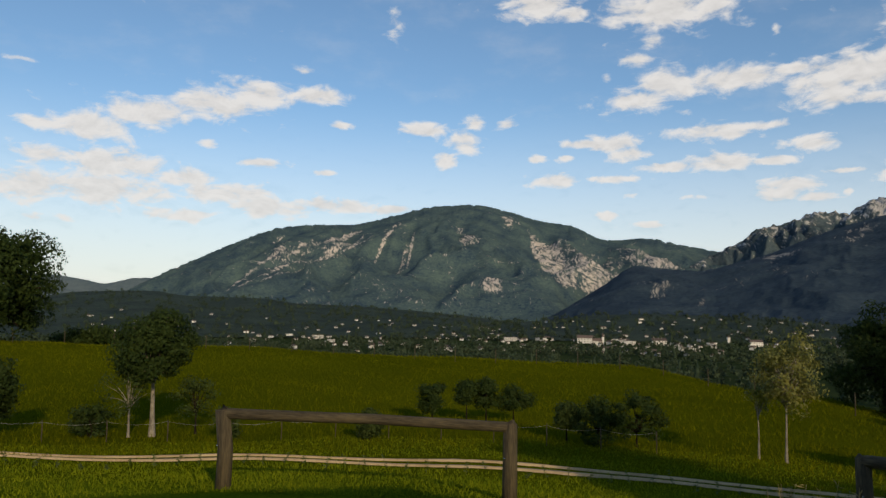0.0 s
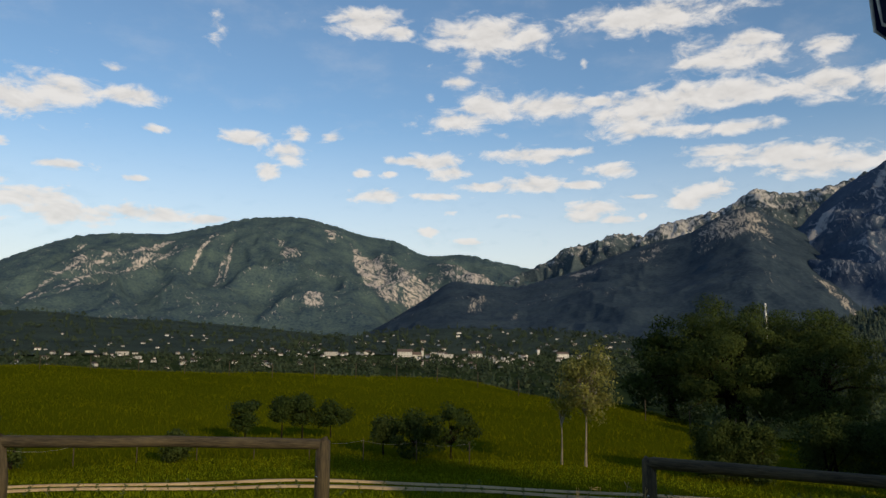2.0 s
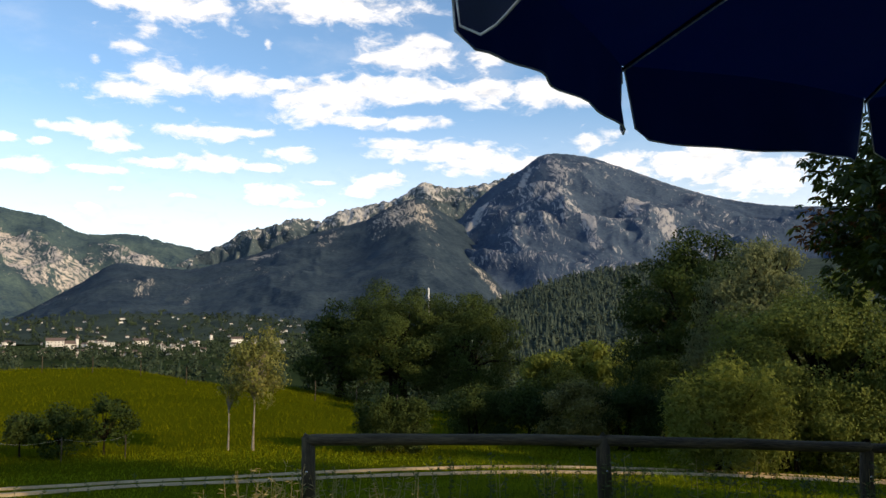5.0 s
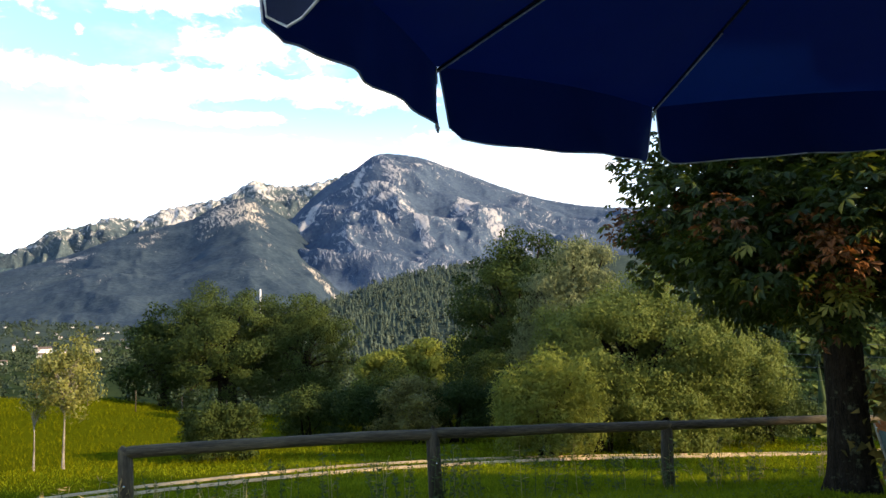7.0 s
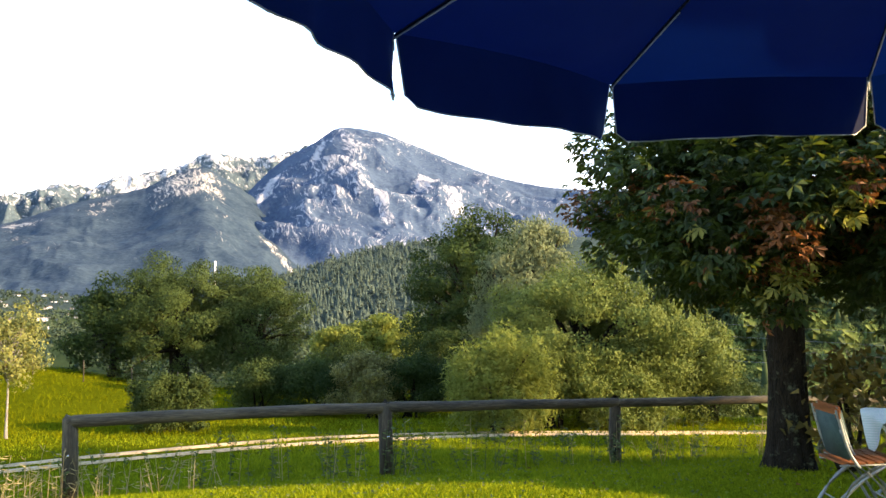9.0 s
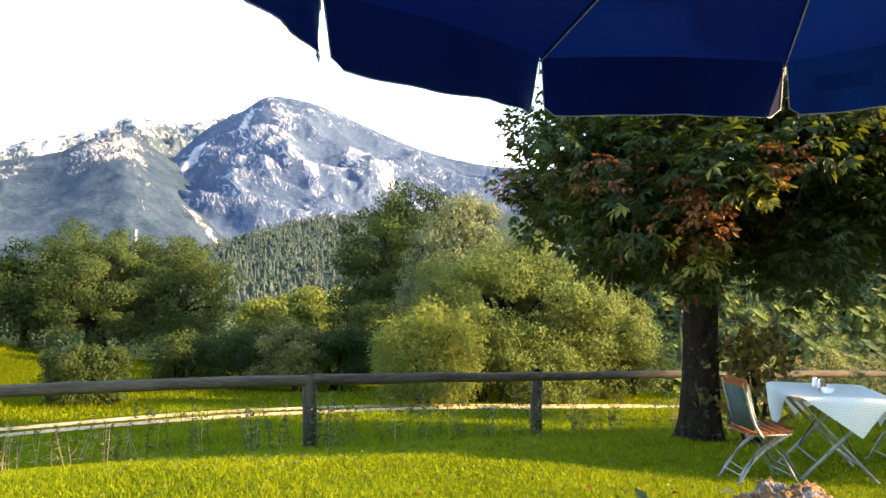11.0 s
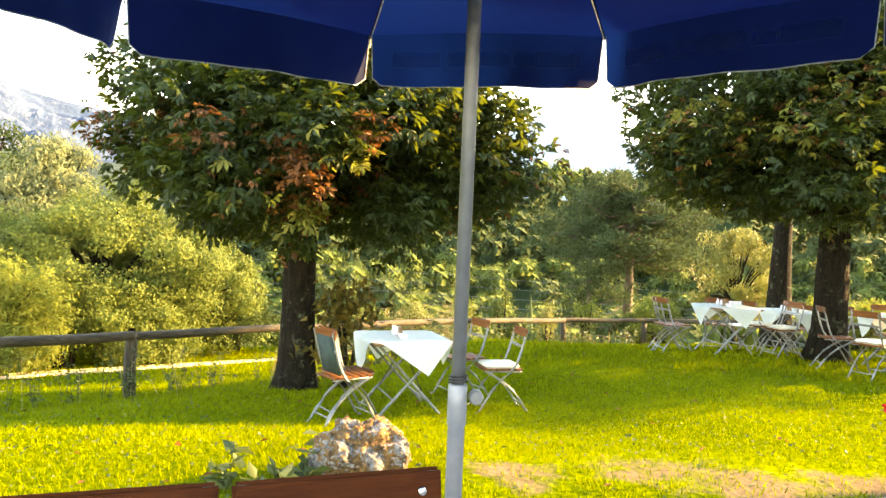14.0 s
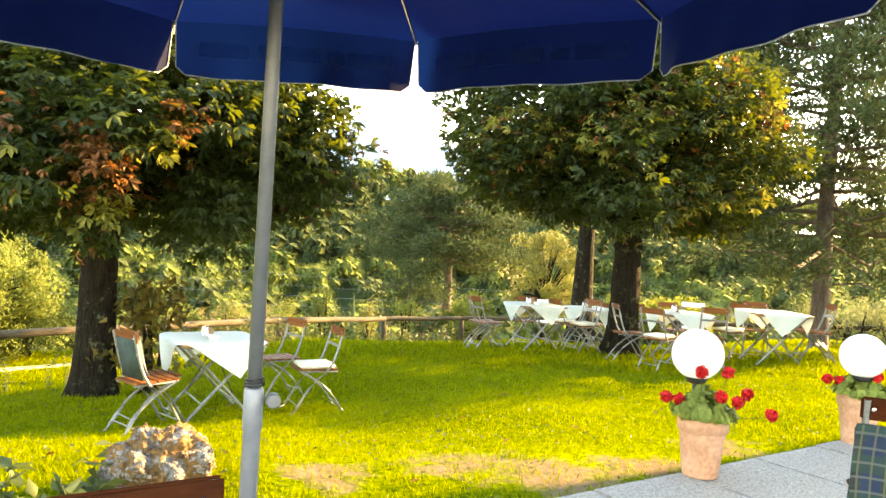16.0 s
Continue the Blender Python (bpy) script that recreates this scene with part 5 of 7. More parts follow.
def scatter(seed, n, az, r, keep=None, dz=-0.3):
    rng = np.random.default_rng(seed)
    a = np.radians(rng.uniform(az[0], az[1], n))
    d = np.sqrt(rng.uniform(r[0] ** 2, r[1] ** 2, n))
    x, y = d * np.sin(a), d * np.cos(a)
    z = ground_z(x, y) + dz
    pts = np.stack([x, y, z], 1)
    return pts if keep is None else pts[keep(pts)]


# crest and front valley crowns take the sunlit colour, the rest the shaded one
woods("slope_woods", "yellow-green woods along the top of the slope, coloured as if sunlit", scatter(1, 260, (66, 142), (222, 295)), M_WOODS, 1, (4.8, 10.5), 480, 0.36, core=BALL)
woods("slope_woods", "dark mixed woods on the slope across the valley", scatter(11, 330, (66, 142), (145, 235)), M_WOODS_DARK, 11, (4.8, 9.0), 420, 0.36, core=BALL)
woods("valley_trees", "trees on the valley side below the fence, coloured as if sunlit", scatter(2, 300, (69, 138), (62, 150)), M_WOODS, 2, (3.7, 6.8), 900, 0.19, core=BALL)
woods("valley_trees", "trees between them in the valley, coloured dark for shade", scatter(12, 260, (69, 140), (58, 165)), M_WOODS_DARK, 12, (3.8, 6.8), 640, 0.21, core=BALL, conifer=0.08)
woods("valley_woods", "dark woods on the valley floor before the town", scatter(3, 1400, (-34, 45), (330, 900)), M_WOODS_FAR, 3, (8.0, 9.0), 34, 2.4, conifer=0.15)
woods("town_trees", "dark trees between the houses of the town", scatter(4, 1700, (-34, 46), (850, 2100)), M_WOODS_FAR, 4, (10.0, 9.0), 26, 3.8, conifer=0.1)


def conifer_hill():
    hill = bpy.data.objects["hill_conifer"].data
    rng = np.random.default_rng(9)
    co = np.zeros(len(hill.vertices) * 3, dtype=np.float32)
    hill.vertices.foreach_get("co", co)
    co = co.reshape(-1, 3)
    r = np.hypot(co[:, 0], co[:, 1])
    az = np.degrees(np.arctan2(co[:, 0], co[:, 1]))
    ok = co[(r < 1160) & (az < 64)]
    pick = ok[rng.integers(0, len(ok), 4600)] + rng.normal(0, 5, (4600, 3)) * np.array([1, 1, 0.1])
    for hill_name, count, seed in (("foothill", 620, 31), ("foothill_near", 420, 32)):
        me = bpy.data.objects[hill_name].data
        vco = np.zeros(len(me.vertices) * 3, dtype=np.float32)
        me.vertices.foreach_get("co", vco)
        vco = vco.reshape(-1, 3)
        vco = vco[np.hypot(vco[:, 0], vco[:, 1]) < 2240]
        spots = vco[rng.integers(0, len(vco), count)] + rng.normal(0, 6, (count, 3)) * np.array([1, 1, 0.1])
        woods("hill_trees", "dark woods on the foothills behind the town", spots, M_WOODS_FAR, seed, (9.0, 9.0), 22, 3.6, conifer=0.2)
    woods("conifer_woods", "dense conifer woods on the hill", pick, M_CONIFER, 10, (5.6, 6.6), 14, 3.2, conifer=0.8)


conifer_hill()


# ---- terrace, track, fence ----
def box(bm, size, m, bevel=0.0):
    r = bmesh.ops.create_cube(bm, size=1.0, matrix=m @ Matrix.Diagonal((*size, 1)))
    if bevel:
        bmesh.ops.bevel(bm, geom=list({e for v in r["verts"] for e in v.link_edges}), offset=bevel, segments=2, affect="EDGES")
    return r["verts"]


def slab_mesh(name, size, mat, bevel=0.004):
    bm = bmesh.new()
    box(bm, size, Matrix.Identity(4), bevel)
    return bm_mesh(name, bm, mat)


def lathe(name, outline, mat, sides=32, smooth=True):
    """A turned shape from (radius, height) pairs."""
    verts, faces = [], []
    for r, z in outline:
        for k in range(sides):
            a = 2 * math.pi * k / sides
            verts.append((r * math.cos(a), r * math.sin(a), z))
    for i in range(len(outline) - 1):
        for k in range(sides):
            k2 = (k + 1) % sides
            faces.append((i * sides + k, i * sides + k2, (i + 1) * sides + k2, (i + 1) * sides + k))
    return mesh_of(name, verts, faces, mat, smooth)


def rod(name, path, radius, mat, sides=8, caps=True):
    v, f = tube(path, [radius] * len(path) if isinstance(radius, (int, float)) else radius, sides)
    if caps:
        f = list(f) + [tuple(range(sides - 1, -1, -1)), tuple(range(len(v) - sides, len(v)))]
    return mesh_of(name, v, f, mat, True)


EDGE = ((7.60, -10.76), (5.40, -5.26), (3.86, -1.40), (2.7, 0.5), (1.2, 2.2), (-1.5, 3.6), (-6, 4.2))


def terrace():
    """Paving of large exposed-aggregate slabs, its edge running slantwise along the lawn."""
    root = tagged(new("terrace", None), "grey exposed-aggregate paved terrace", "terrace", kind="structure")
    # bed
    poly = list(EDGE) + [(-6, -10.76)]
    bm = bmesh.new()
    top = [bm.verts.new((x, y, -0.012)) for x, y in poly]
    f = bm.faces.new(top)
    r = bmesh.ops.extrude_face_region(bm, geom=[f])
    for g in r["geom"]:
        if isinstance(g, bmesh.types.BMVert):
            g.co.z = -0.35
    part("bed", bm_mesh("bed", bm, M_PAVING), root)
    d = Vector((5.40 - 3.86, -5.26 + 1.40, 0)).normalized()
    n = Vector((d.y, -d.x, 0))                       # towards the camera's side
    rng = random.Random(4)
    size = 0.78
    slab = slab_mesh("slab", (size - 0.012, size - 0.012, 0.06), M_PAVING, 0.006)
    o = Vector((3.86, -1.40, 0))
    for i in range(-3, 16):
        for j in range(0, 8):
            c = o + d * (i + 0.5) * size + n * (j + 0.5) * size
            # keep slabs wholly behind the outline of the edge
            if i < 0 and (n.dot(c - Vector((2.7, 0.5, 0))) < 0.4 + 0.75 * -i * size):
                continue
            m = pose(c.x, c.y, -0.026 + rng.uniform(-0.004, 0.004), rng.uniform(-0.3, 0.3), rng.uniform(-0.3, 0.3), math.degrees(math.atan2(d.y, d.x)))
            part("slab", slab, root, m=m)


terrace()


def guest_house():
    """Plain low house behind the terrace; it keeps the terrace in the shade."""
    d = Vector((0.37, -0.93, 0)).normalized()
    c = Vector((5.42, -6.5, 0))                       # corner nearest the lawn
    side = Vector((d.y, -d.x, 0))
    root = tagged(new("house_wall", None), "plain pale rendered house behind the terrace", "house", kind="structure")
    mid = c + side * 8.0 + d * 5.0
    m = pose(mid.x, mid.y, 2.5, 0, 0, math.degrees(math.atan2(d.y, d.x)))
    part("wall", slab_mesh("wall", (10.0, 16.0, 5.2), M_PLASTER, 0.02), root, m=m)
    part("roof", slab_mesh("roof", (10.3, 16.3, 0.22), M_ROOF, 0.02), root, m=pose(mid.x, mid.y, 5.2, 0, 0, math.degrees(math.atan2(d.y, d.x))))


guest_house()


# the farm track: bearing and distance
TRACK = ((-44, 25.5), (-30, 20.6), (-16, 18.0), (0, 17.2), (15, 16.7), (30, 16.6), (47, 17.0), (60, 18.2), (74, 20.6), (86, 25.5))


def track():
    """Two pale gravel ruts of the farm track below the fence."""
    azs = np.arange(-44, 86, 0.5)
    mid = smooth_line(TRACK, azs)
    root = tagged(new("farm_track", None), "pale gravel farm track with two ruts across the meadow", "track", kind="structure")
    for off, wid in ((-0.5, 0.16), (0.5, 0.11)):
        rows, rng = [], np.random.default_rng(3)
        cross = (-1.0, -0.8, 0, 0.8, 1.0)
        for a, r in zip(azs, mid):
            w = wid * (1 + 0.35 * noise.noise((a * 0.35, off, 0)) + 0.2 * noise.noise((a * 1.7, off, 3)))
            for c in cross:
                rr = r + off + c * w + 0.05 * noise.noise((a * 2.1, c, off))
                p = bearing(a, rr)
                rows.append((p.x, p.y, gz(p.x, p.y) + (0.035 + 0.012 * math.cos(c * 1.5) if abs(c) < 0.9 else -0.03)))
        n, k = len(azs), len(cross)
        i, j = np.meshgrid(np.arange(n - 1), np.arange(k - 1), indexing="ij")
        faces = np.stack([i * k + j, (i + 1) * k + j, (i + 1) * k + j + 1, i * k + j + 1], -1).reshape(-1, 4)
        part("rut", mesh_of("rut", np.array(rows), faces, M_GRAVEL, True), root)


track()


def fence(name, label, posts, seed):
    """Round timber rails on split log posts. posts: (x, y, rail height)."""
    rng = random.Random(seed)
    root = tagged(new(name, None), label, "fence")
    tops = []
    for x, y, z in posts:
        g = gz(x, y)
        r = rng.uniform(0.085, 0.1)
        h = z - g + 0.05
        pts = [(0, 0, -0.2), (rng.uniform(-0.02, 0.02), 0.01, h * 0.5), (rng.uniform(-0.03, 0.03), rng.uniform(-0.02, 0.02), h - 0.015), (0, 0, h)]
        me = rod("post", pts, [r * 1.05, r, r * 0.95, r * 0.75], M_LOG, 9)
        p = part("post", me, root, m=Matrix.Translation((x, y, g)))
        part("bolt", lathe("bolt", ((0.0, 0.004), (0.014, 0.004), (0.014, 0), (0.0, 0)), M_BOLT, 8), p, m=pose(-0.07, -0.075, h * 0.55, 90, 0, -40))
        tops.append(Vector((x, y, z)))
    for a, b in zip(tops, tops[1:]):
        d = (b - a).normalized()
        side = Vector((-d.y, d.x, 0)) * -0.02
        a2, b2 = a - d * 0.03 + side, b + d * 0.06 + side
        ln = (b2 - a2).length
        path = [(rng.uniform(-0.012, 0.012), rng.uniform(-0.012, 0.012), t * ln) for t in (0, 0.02, 0.25, 0.5, 0.75, 0.98, 1)]
        r = rng.uniform(0.064, 0.074)
        m = Matrix.Translation(a2) @ d.to_track_quat("Z", "Y").to_matrix().to_4x4()
        part("rail", rod("rail", path, [r * 0.85, r, r * 1.03, r * 0.97, r, r * 0.96, r * 0.8], M_LOG, 12), root, m=m)


fence("fence", "weathered round-timber fence with a single top rail", ((-2.8, 9.7, 0.18), (0.9, 9.76, 0.03)), 2)
fence("fence", "long weathered round-timber fence round the garden", ((4.81, 8.5, -0.13), (7.9, 6.29, -0.19), (11.1, 4.43, -0.38), (14.4, 2.05, -0.56), (17.8, -0.5, -0.75), (21.25, -3.48, -1.02), (22.2, -6.0, -1.03), (21.6, -9.3, -0.86), (20.1, -12.0, -0.71), (18.2, -16.3, -0.45), (16.6, -20.0, -0.3)), 3)


def stake_fence():
    """Thin electric-fence stakes with white tape along the meadow."""
    root = tagged(new("pasture_fence", None), "thin wooden pasture stakes with white tape on the meadow crest", "fence")
    me = rod("stake", [(0, 0, -0.2), (0.01, 0, 0.6), (0, 0, 1.1)], 0.03, M_LOG, 5)
    crest = ((-31, 74), (-18, 66), (0, 60), (14, 56), (25, 45.5), (38, 37))
    for a in np.arange(-30, 38, 3.1):
        p = on_ground(a, float(smooth_line(crest, np.array([a]))[0]) - 1.0)
        part("stake", me, root, m=Matrix.Translation(p))
    near = [on_ground(a, float(r)) for a, r in zip(np.arange(-32, 20, 4), np.linspace(25, 22.5, 13))]
    for p in near:
        part("stake", me, root, m=Matrix.Translation(p) @ Matrix.Scale(0.6, 4))
    for p, q in zip(near, near[1:]):
        s = [p.lerp(q, t) + Vector((0, 0, 0.6 - 0.1 * math.sin(t * math.pi))) for t in (0, 0.25, 0.5, 0.75, 1)]
        part("tape", rod("tape", s, 0.003, M_TAPE, 4), root)


stake_fence()


# ---- umbrella ----
def umbrella():
    cx, cy = 2.38, -0.27
    R, z0, drop, hub = 1.68, 2.00, 0.25, 2.85
    root = empty("garden_umbrella", Matrix.Translation((cx, cy, 0)), "large open blue canvas garden umbrella on a metal pole", "umbrella")
    ang = [radians(16.8 + 40 * k) for k in range(9)]
    rng = np.random.default_rng(2)
    tips = []
    for k, a in enumerate(ang):
        tips.append(Vector((R * math.cos(a) - 0.05 * (k == 3) - 0.02 * (k in (2, 7)), R * math.sin(a) + 0.155 * (k == 3) + 0.03 * (k == 2) - 0.045 * (k == 7), z0 + drop + 0.045 * (1 + math.cos(a + 0.87)) - 0.03 * (k == 3))))
    hubp = Vector((0, 0, hub + 0.15))
    for k in range(9):
        a, b = tips[k], tips[(k + 1) % 9]
        # canopy panel, slightly hollow between the ribs
        n = 10
        verts, faces = [], []
        for i in range(n + 1):
            for j in range(n + 1):
                t, u = i / n, j / n
                p = hubp.lerp(a.lerp(b, u), t)
                sag = -0.10 * math.sin(math.pi * u) * math.sin(math.pi * min(t, 1) * 0.8) - 0.03 * math.sin(math.pi * t)
                p = p + Vector((0, 0, sag * (1 if t < 1 else 0)))
                if t == 1 and 0 < u < 1:
                    p = p * 1.0 + Vector((-p.x, -p.y, 0)) * (0.02 if k == 2 else 0.035) * math.sin(math.pi * u)
                verts.append(p)
        for i in range(n):
            for j in range(n):
                q = i * (n + 1) + j
                faces.append((q, q + 1, q + n + 2, q + n + 1))
        panel = part("panel", mesh_of("panel", verts, faces, M_CANOPY, True), root)
        # hanging valance with rounded lower corners
        m, rows = 22, 8
        verts, faces, hem = [], [], []
        out = Vector(((a + b).x, (a + b).y, 0)).normalized()
        for j in range(m + 1):
            u = 0.006 + 0.988 * j / m
            top = a.lerp(b, u) + Vector((-1, 0, 0)) * 0
            pull = (0.02 if k == 2 else 0.035) * math.sin(math.pi * u)
            top = top - Vector((top.x, top.y, 0)) * pull
            e = min(u, 1 - u)
            short = 0.05 * max(0, 1 - e / 0.035) ** 2
            w = 0.02 * math.sin(u * 9 + k * 1.7) + 0.012 * math.sin(u * 23 + k)
            gap = 0.015 * max(0, 1 - e / 0.08)
            for i in range(rows + 1):
                t = i / rows
                tang = (b - a).normalized() * (gap * t * (1 if u < 0.5 else -1))
                p = top + tang + Vector((0, 0, -(drop - short + (0.02 - 0.06 * (k == 2)) * math.sin(math.pi * u)) * t)) + out * (w * t - (0.0 if k == 2 else 0.05) * t * math.sin(math.pi * u))
                verts.append(p)
            hem.append(verts[-1].copy())
        for j in range(m):
            for i in range(rows):
                q = j * (rows + 1) + i
                faces.append((q, q + 1, q + rows + 2, q + rows + 1))
        val = part("valance", mesh_of("valance", verts, faces, M_CANOPY, True), root)
        side_a, side_b = verts[0:rows + 1], verts[-(rows + 1):]
        part("piping", rod("piping", [*side_a, *hem[1:-1], *reversed(side_b)], 0.003, M_PIPING, 5), val, "pale edge piping")
        # faded print, as plain bars
        if k in (7, 8):
            for (u0, u1, t0, t1) in ((0.10, 0.28, 0.36, 0.62), (0.30, 0.37, 0.40, 0.60), (0.40, 0.66, 0.36, 0.62), (0.70, 0.90, 0.36, 0.62)):
                bv, bf = [], []
                for q in range(9):
                    u = u0 + (u1 - u0) * q / 8
                    j = min(int(u * m), m - 1)
                    fr = u * m - j
                    for t in (t0, t1):
                        i = t * rows
                        i0 = int(i)
                        lo = verts[j * (rows + 1) + i0].lerp(verts[j * (rows + 1) + i0 + 1], i - i0)
                        hi = verts[(j + 1) * (rows + 1) + i0].lerp(verts[(j + 1) * (rows + 1) + i0 + 1], i - i0)
                        bv.append(lo.lerp(hi, fr) - out * 0.004)
                for q in range(8):
                    bf.append((q * 2, q * 2 + 1, q * 2 + 3, q * 2 + 2))
                part("print", mesh_of("print", bv, bf, M_CANOPY_PRINT, True), val, "faded dark printed band")
        part("rib", rod("rib", [hubp - Vector((0, 0, 0.03)), hubp.lerp(a, 0.5) - Vector((0, 0, 0.05)), a - Vector((0, 0, 0.012))], 0.006, M_DARK_METAL, 6), root, "thin metal rib")
        part("cord", rod("cord", [hubp.lerp(a, 0.72) - Vector((0, 0, 0.045)), a - Vector((0, 0, 0.02)), a - Vector((0, 0, 0.06))], 0.0035, M_PIPING, 5), root, "pale cord along the seam")
        strut_top = hubp.lerp(a, 0.45) - Vector((0, 0, 0.06))
        part("strut", rod("strut", [Vector((0.04 * math.cos(ang[k]), 0.04 * math.sin(ang[k]), hub - 0.55)), strut_top], 0.007, M_ALU, 5), root)
    part("pole", rod("pole", [(0.0, 0, 0.8), (0.01, 0, 1.9), (0.015, 0, hub + 0.12)], 0.0198, M_ALU, 16), root, "grey metal upper pole")
    part("sleeve", rod("sleeve", [(-0.01, 0, 0.02), (0.0, 0, 0.81), (0.0, 0, 0.815), (0.0, 0, 0.925), (0.0, 0, 0.93)], [0.0238, 0.0238, 0.0272, 0.0272, 0.0238], M_SLEEVE, 16), root, "wider grey lower pole with clamp")
    part("clamp_knob", lathe("clamp_knob", ((0, 0.016), (0.017, 0.016), (0.021, 0.011), (0.021, -0.011), (0.017, -0.016), (0, -0.016)), M_ALU, 16, False), root, m=pose(-0.004, -0.052, 0.895, 0, 90, 6))
    part("wire", rod("wire", [(0.026 * math.cos(t * 0.9), 0.026 * math.sin(t * 0.9), 0.932 + 0.0012 * t) for t in range(22)], 0.003, M_DARK_METAL, 4), root, "wire wound round the pole")
    part("foot", lathe("foot", ((0.0, 0.06), (0.05, 0.06), (0.3, 0.05), (0.32, 0.03), (0.32, 0), (0, 0)), M_PAVING, 24), root)


umbrella()


# ---- furniture ----
def folding_chair(wood, seed, cushion=None, back_cover=None):
    """Beer-garden folding chair facing +y: flat steel frame with curved legs, wooden seat slats and back rails."""
    root = empty("folding_chair", Matrix.Identity(4), "folding garden chair with steel frame and wooden slats", "chair", "garden chairs")
    W = 0.36
    for s in (-1, 1):
        x = s * (W / 2)
        # back leg runs up into the backrest, front leg crosses it under the seat
        up = [(x, 0.315, 0.006), (x, 0.285, 0.012), (x, 0.255, 0.045), (x, 0.205, 0.135), (x, 0.125, 0.262), (x, 0.03, 0.362), (x, -0.06, 0.435), (x, -0.115, 0.51), (x, -0.15, 0.60), (x, -0.19, 0.74), (x, -0.225, 0.88)]
        v, f = tube(up, [0.0125] * len(up), 6)
        part("back_frame", mesh_of("back_frame", v, f, M_STEEL, True), root)
        x2 = s * (W / 2 - 0.03)
        dn = [(x2, -0.285, 0.006), (x2, -0.262, 0.014), (x2, -0.235, 0.05), (x2, -0.185, 0.13), (x2, -0.10, 0.235), (x2, 0.01, 0.325), (x2, 0.12, 0.39), (x2, 0.21, 0.435)]
        v, f = tube(dn, [0.0125] * len(dn), 6)
        part("leg", mesh_of("leg", v, f, M_STEEL, True), root)
        part("seat_rail", rod("seat_rail", [(x2, -0.19, 0.43), (x2, 0.23, 0.435)], 0.009, M_STEEL, 6), root)
    part("stretcher", rod("stretcher", [(-W / 2, 0.232, 0.09), (W / 2, 0.232, 0.09)], 0.007, M_STEEL, 6), root)
    part("stretcher", rod("stretcher", [(-W / 2 + 0.03, -0.21, 0.09), (W / 2 - 0.03, -0.21, 0.09)], 0.007, M_STEEL, 6), root)
    slat = slab_mesh("seat_slat", (W - 0.03, 0.062, 0.018), wood, 0.004)
    for i in range(6):
        part("seat_slat", slat, root, m=pose(0, -0.165 + i * 0.074, 0.452 - 0.004 * math.sin(i), 0, 0, 0))
    top = slab_mesh("back_slat", (W + 0.04, 0.016, 0.088), wood, 0.007)
    b = part("back_slat", top, root, m=pose(0, -0.212, 0.845, 11, 0, 0))
    low = slab_mesh("back_slat", (W - 0.01, 0.012, 0.03), M_STEEL, 0.004)
    part("back_bar", low, root, m=pose(0, -0.178, 0.70, 13, 0, 0))
    bolt = lathe("bolt", ((0.0, 0.004), (0.008, 0.003), (0.010, 0.0), (0.0, 0.0)), M_BOLT, 12)
    for x in (-0.158, 0.158):
        part("bolt", bolt, b, "round steel bolt head", m=pose(x, -0.0085, 0.0, 90, 0, 0))
        part("bolt", bolt, b, "round steel bolt head", m=pose(x, 0.0085, 0.0, -90, 0, 0))
    if cushion:
        bm = bmesh.new()
        box(bm, (0.32, 0.38, 0.045), Matrix.Identity(4), 0.018)
        part("seat_cushion", bm_mesh("seat_cushion", bm, cushion, True), root, "flat seat cushion", m=pose(0, 0.02, 0.486))
    if back_cover:
        bm = bmesh.new()
        box(bm, (0.33, 0.05, 0.40), Matrix.Identity(4), 0.02)
        part("back_cushion", bm_mesh("back_cushion", bm, back_cover, True), root, "green cushion on the backrest", m=pose(0, -0.155, 0.665, 13, 0, 0))
    return root


def folding_table():
    """Slatted garden table on a crossed steel trestle, 0.86 m square."""
    root = empty("garden_table", Matrix.Identity(4), "folding garden table with slatted top and crossed steel legs", "table", "garden tables")
    slat = slab_mesh("top_slat", (0.86, 0.095, 0.024), M_WOOD_OLD, 0.004)
    for i in range(8):
        part("top_slat", slat, root, m=pose(0, -0.3675 + i * 0.105, 0.747))
    for s in (-1, 1):
        x = s * 0.33
        for q in (-1, 1):
            leg = [(x + 0.012 * q, -q * 0.34, 0.0), (x + 0.012 * q, q * 0.33, 0.715)]
            v, f = tube(leg, [0.016, 0.016], 6)
            part("leg", mesh_of("leg", v, f, M_STEEL, False), root)
        part("top_rail", rod("top_rail", [(x, -0.38, 0.722), (x, 0.38, 0.722)], 0.012, M_STEEL, 6), root)
    for q in (-1, 1):
        part("stretcher", rod("stretcher", [(-0.33, q * 0.17, 0.17), (0.33, q * 0.17, 0.17)], 0.010, M_STEEL, 6), root)
        part("brace", rod("brace", [(-0.05 * q, 0.0, 0.70), (0.31 * q, q * 0.15, 0.20)], 0.006, M_DARK_METAL, 5), root)
    return root


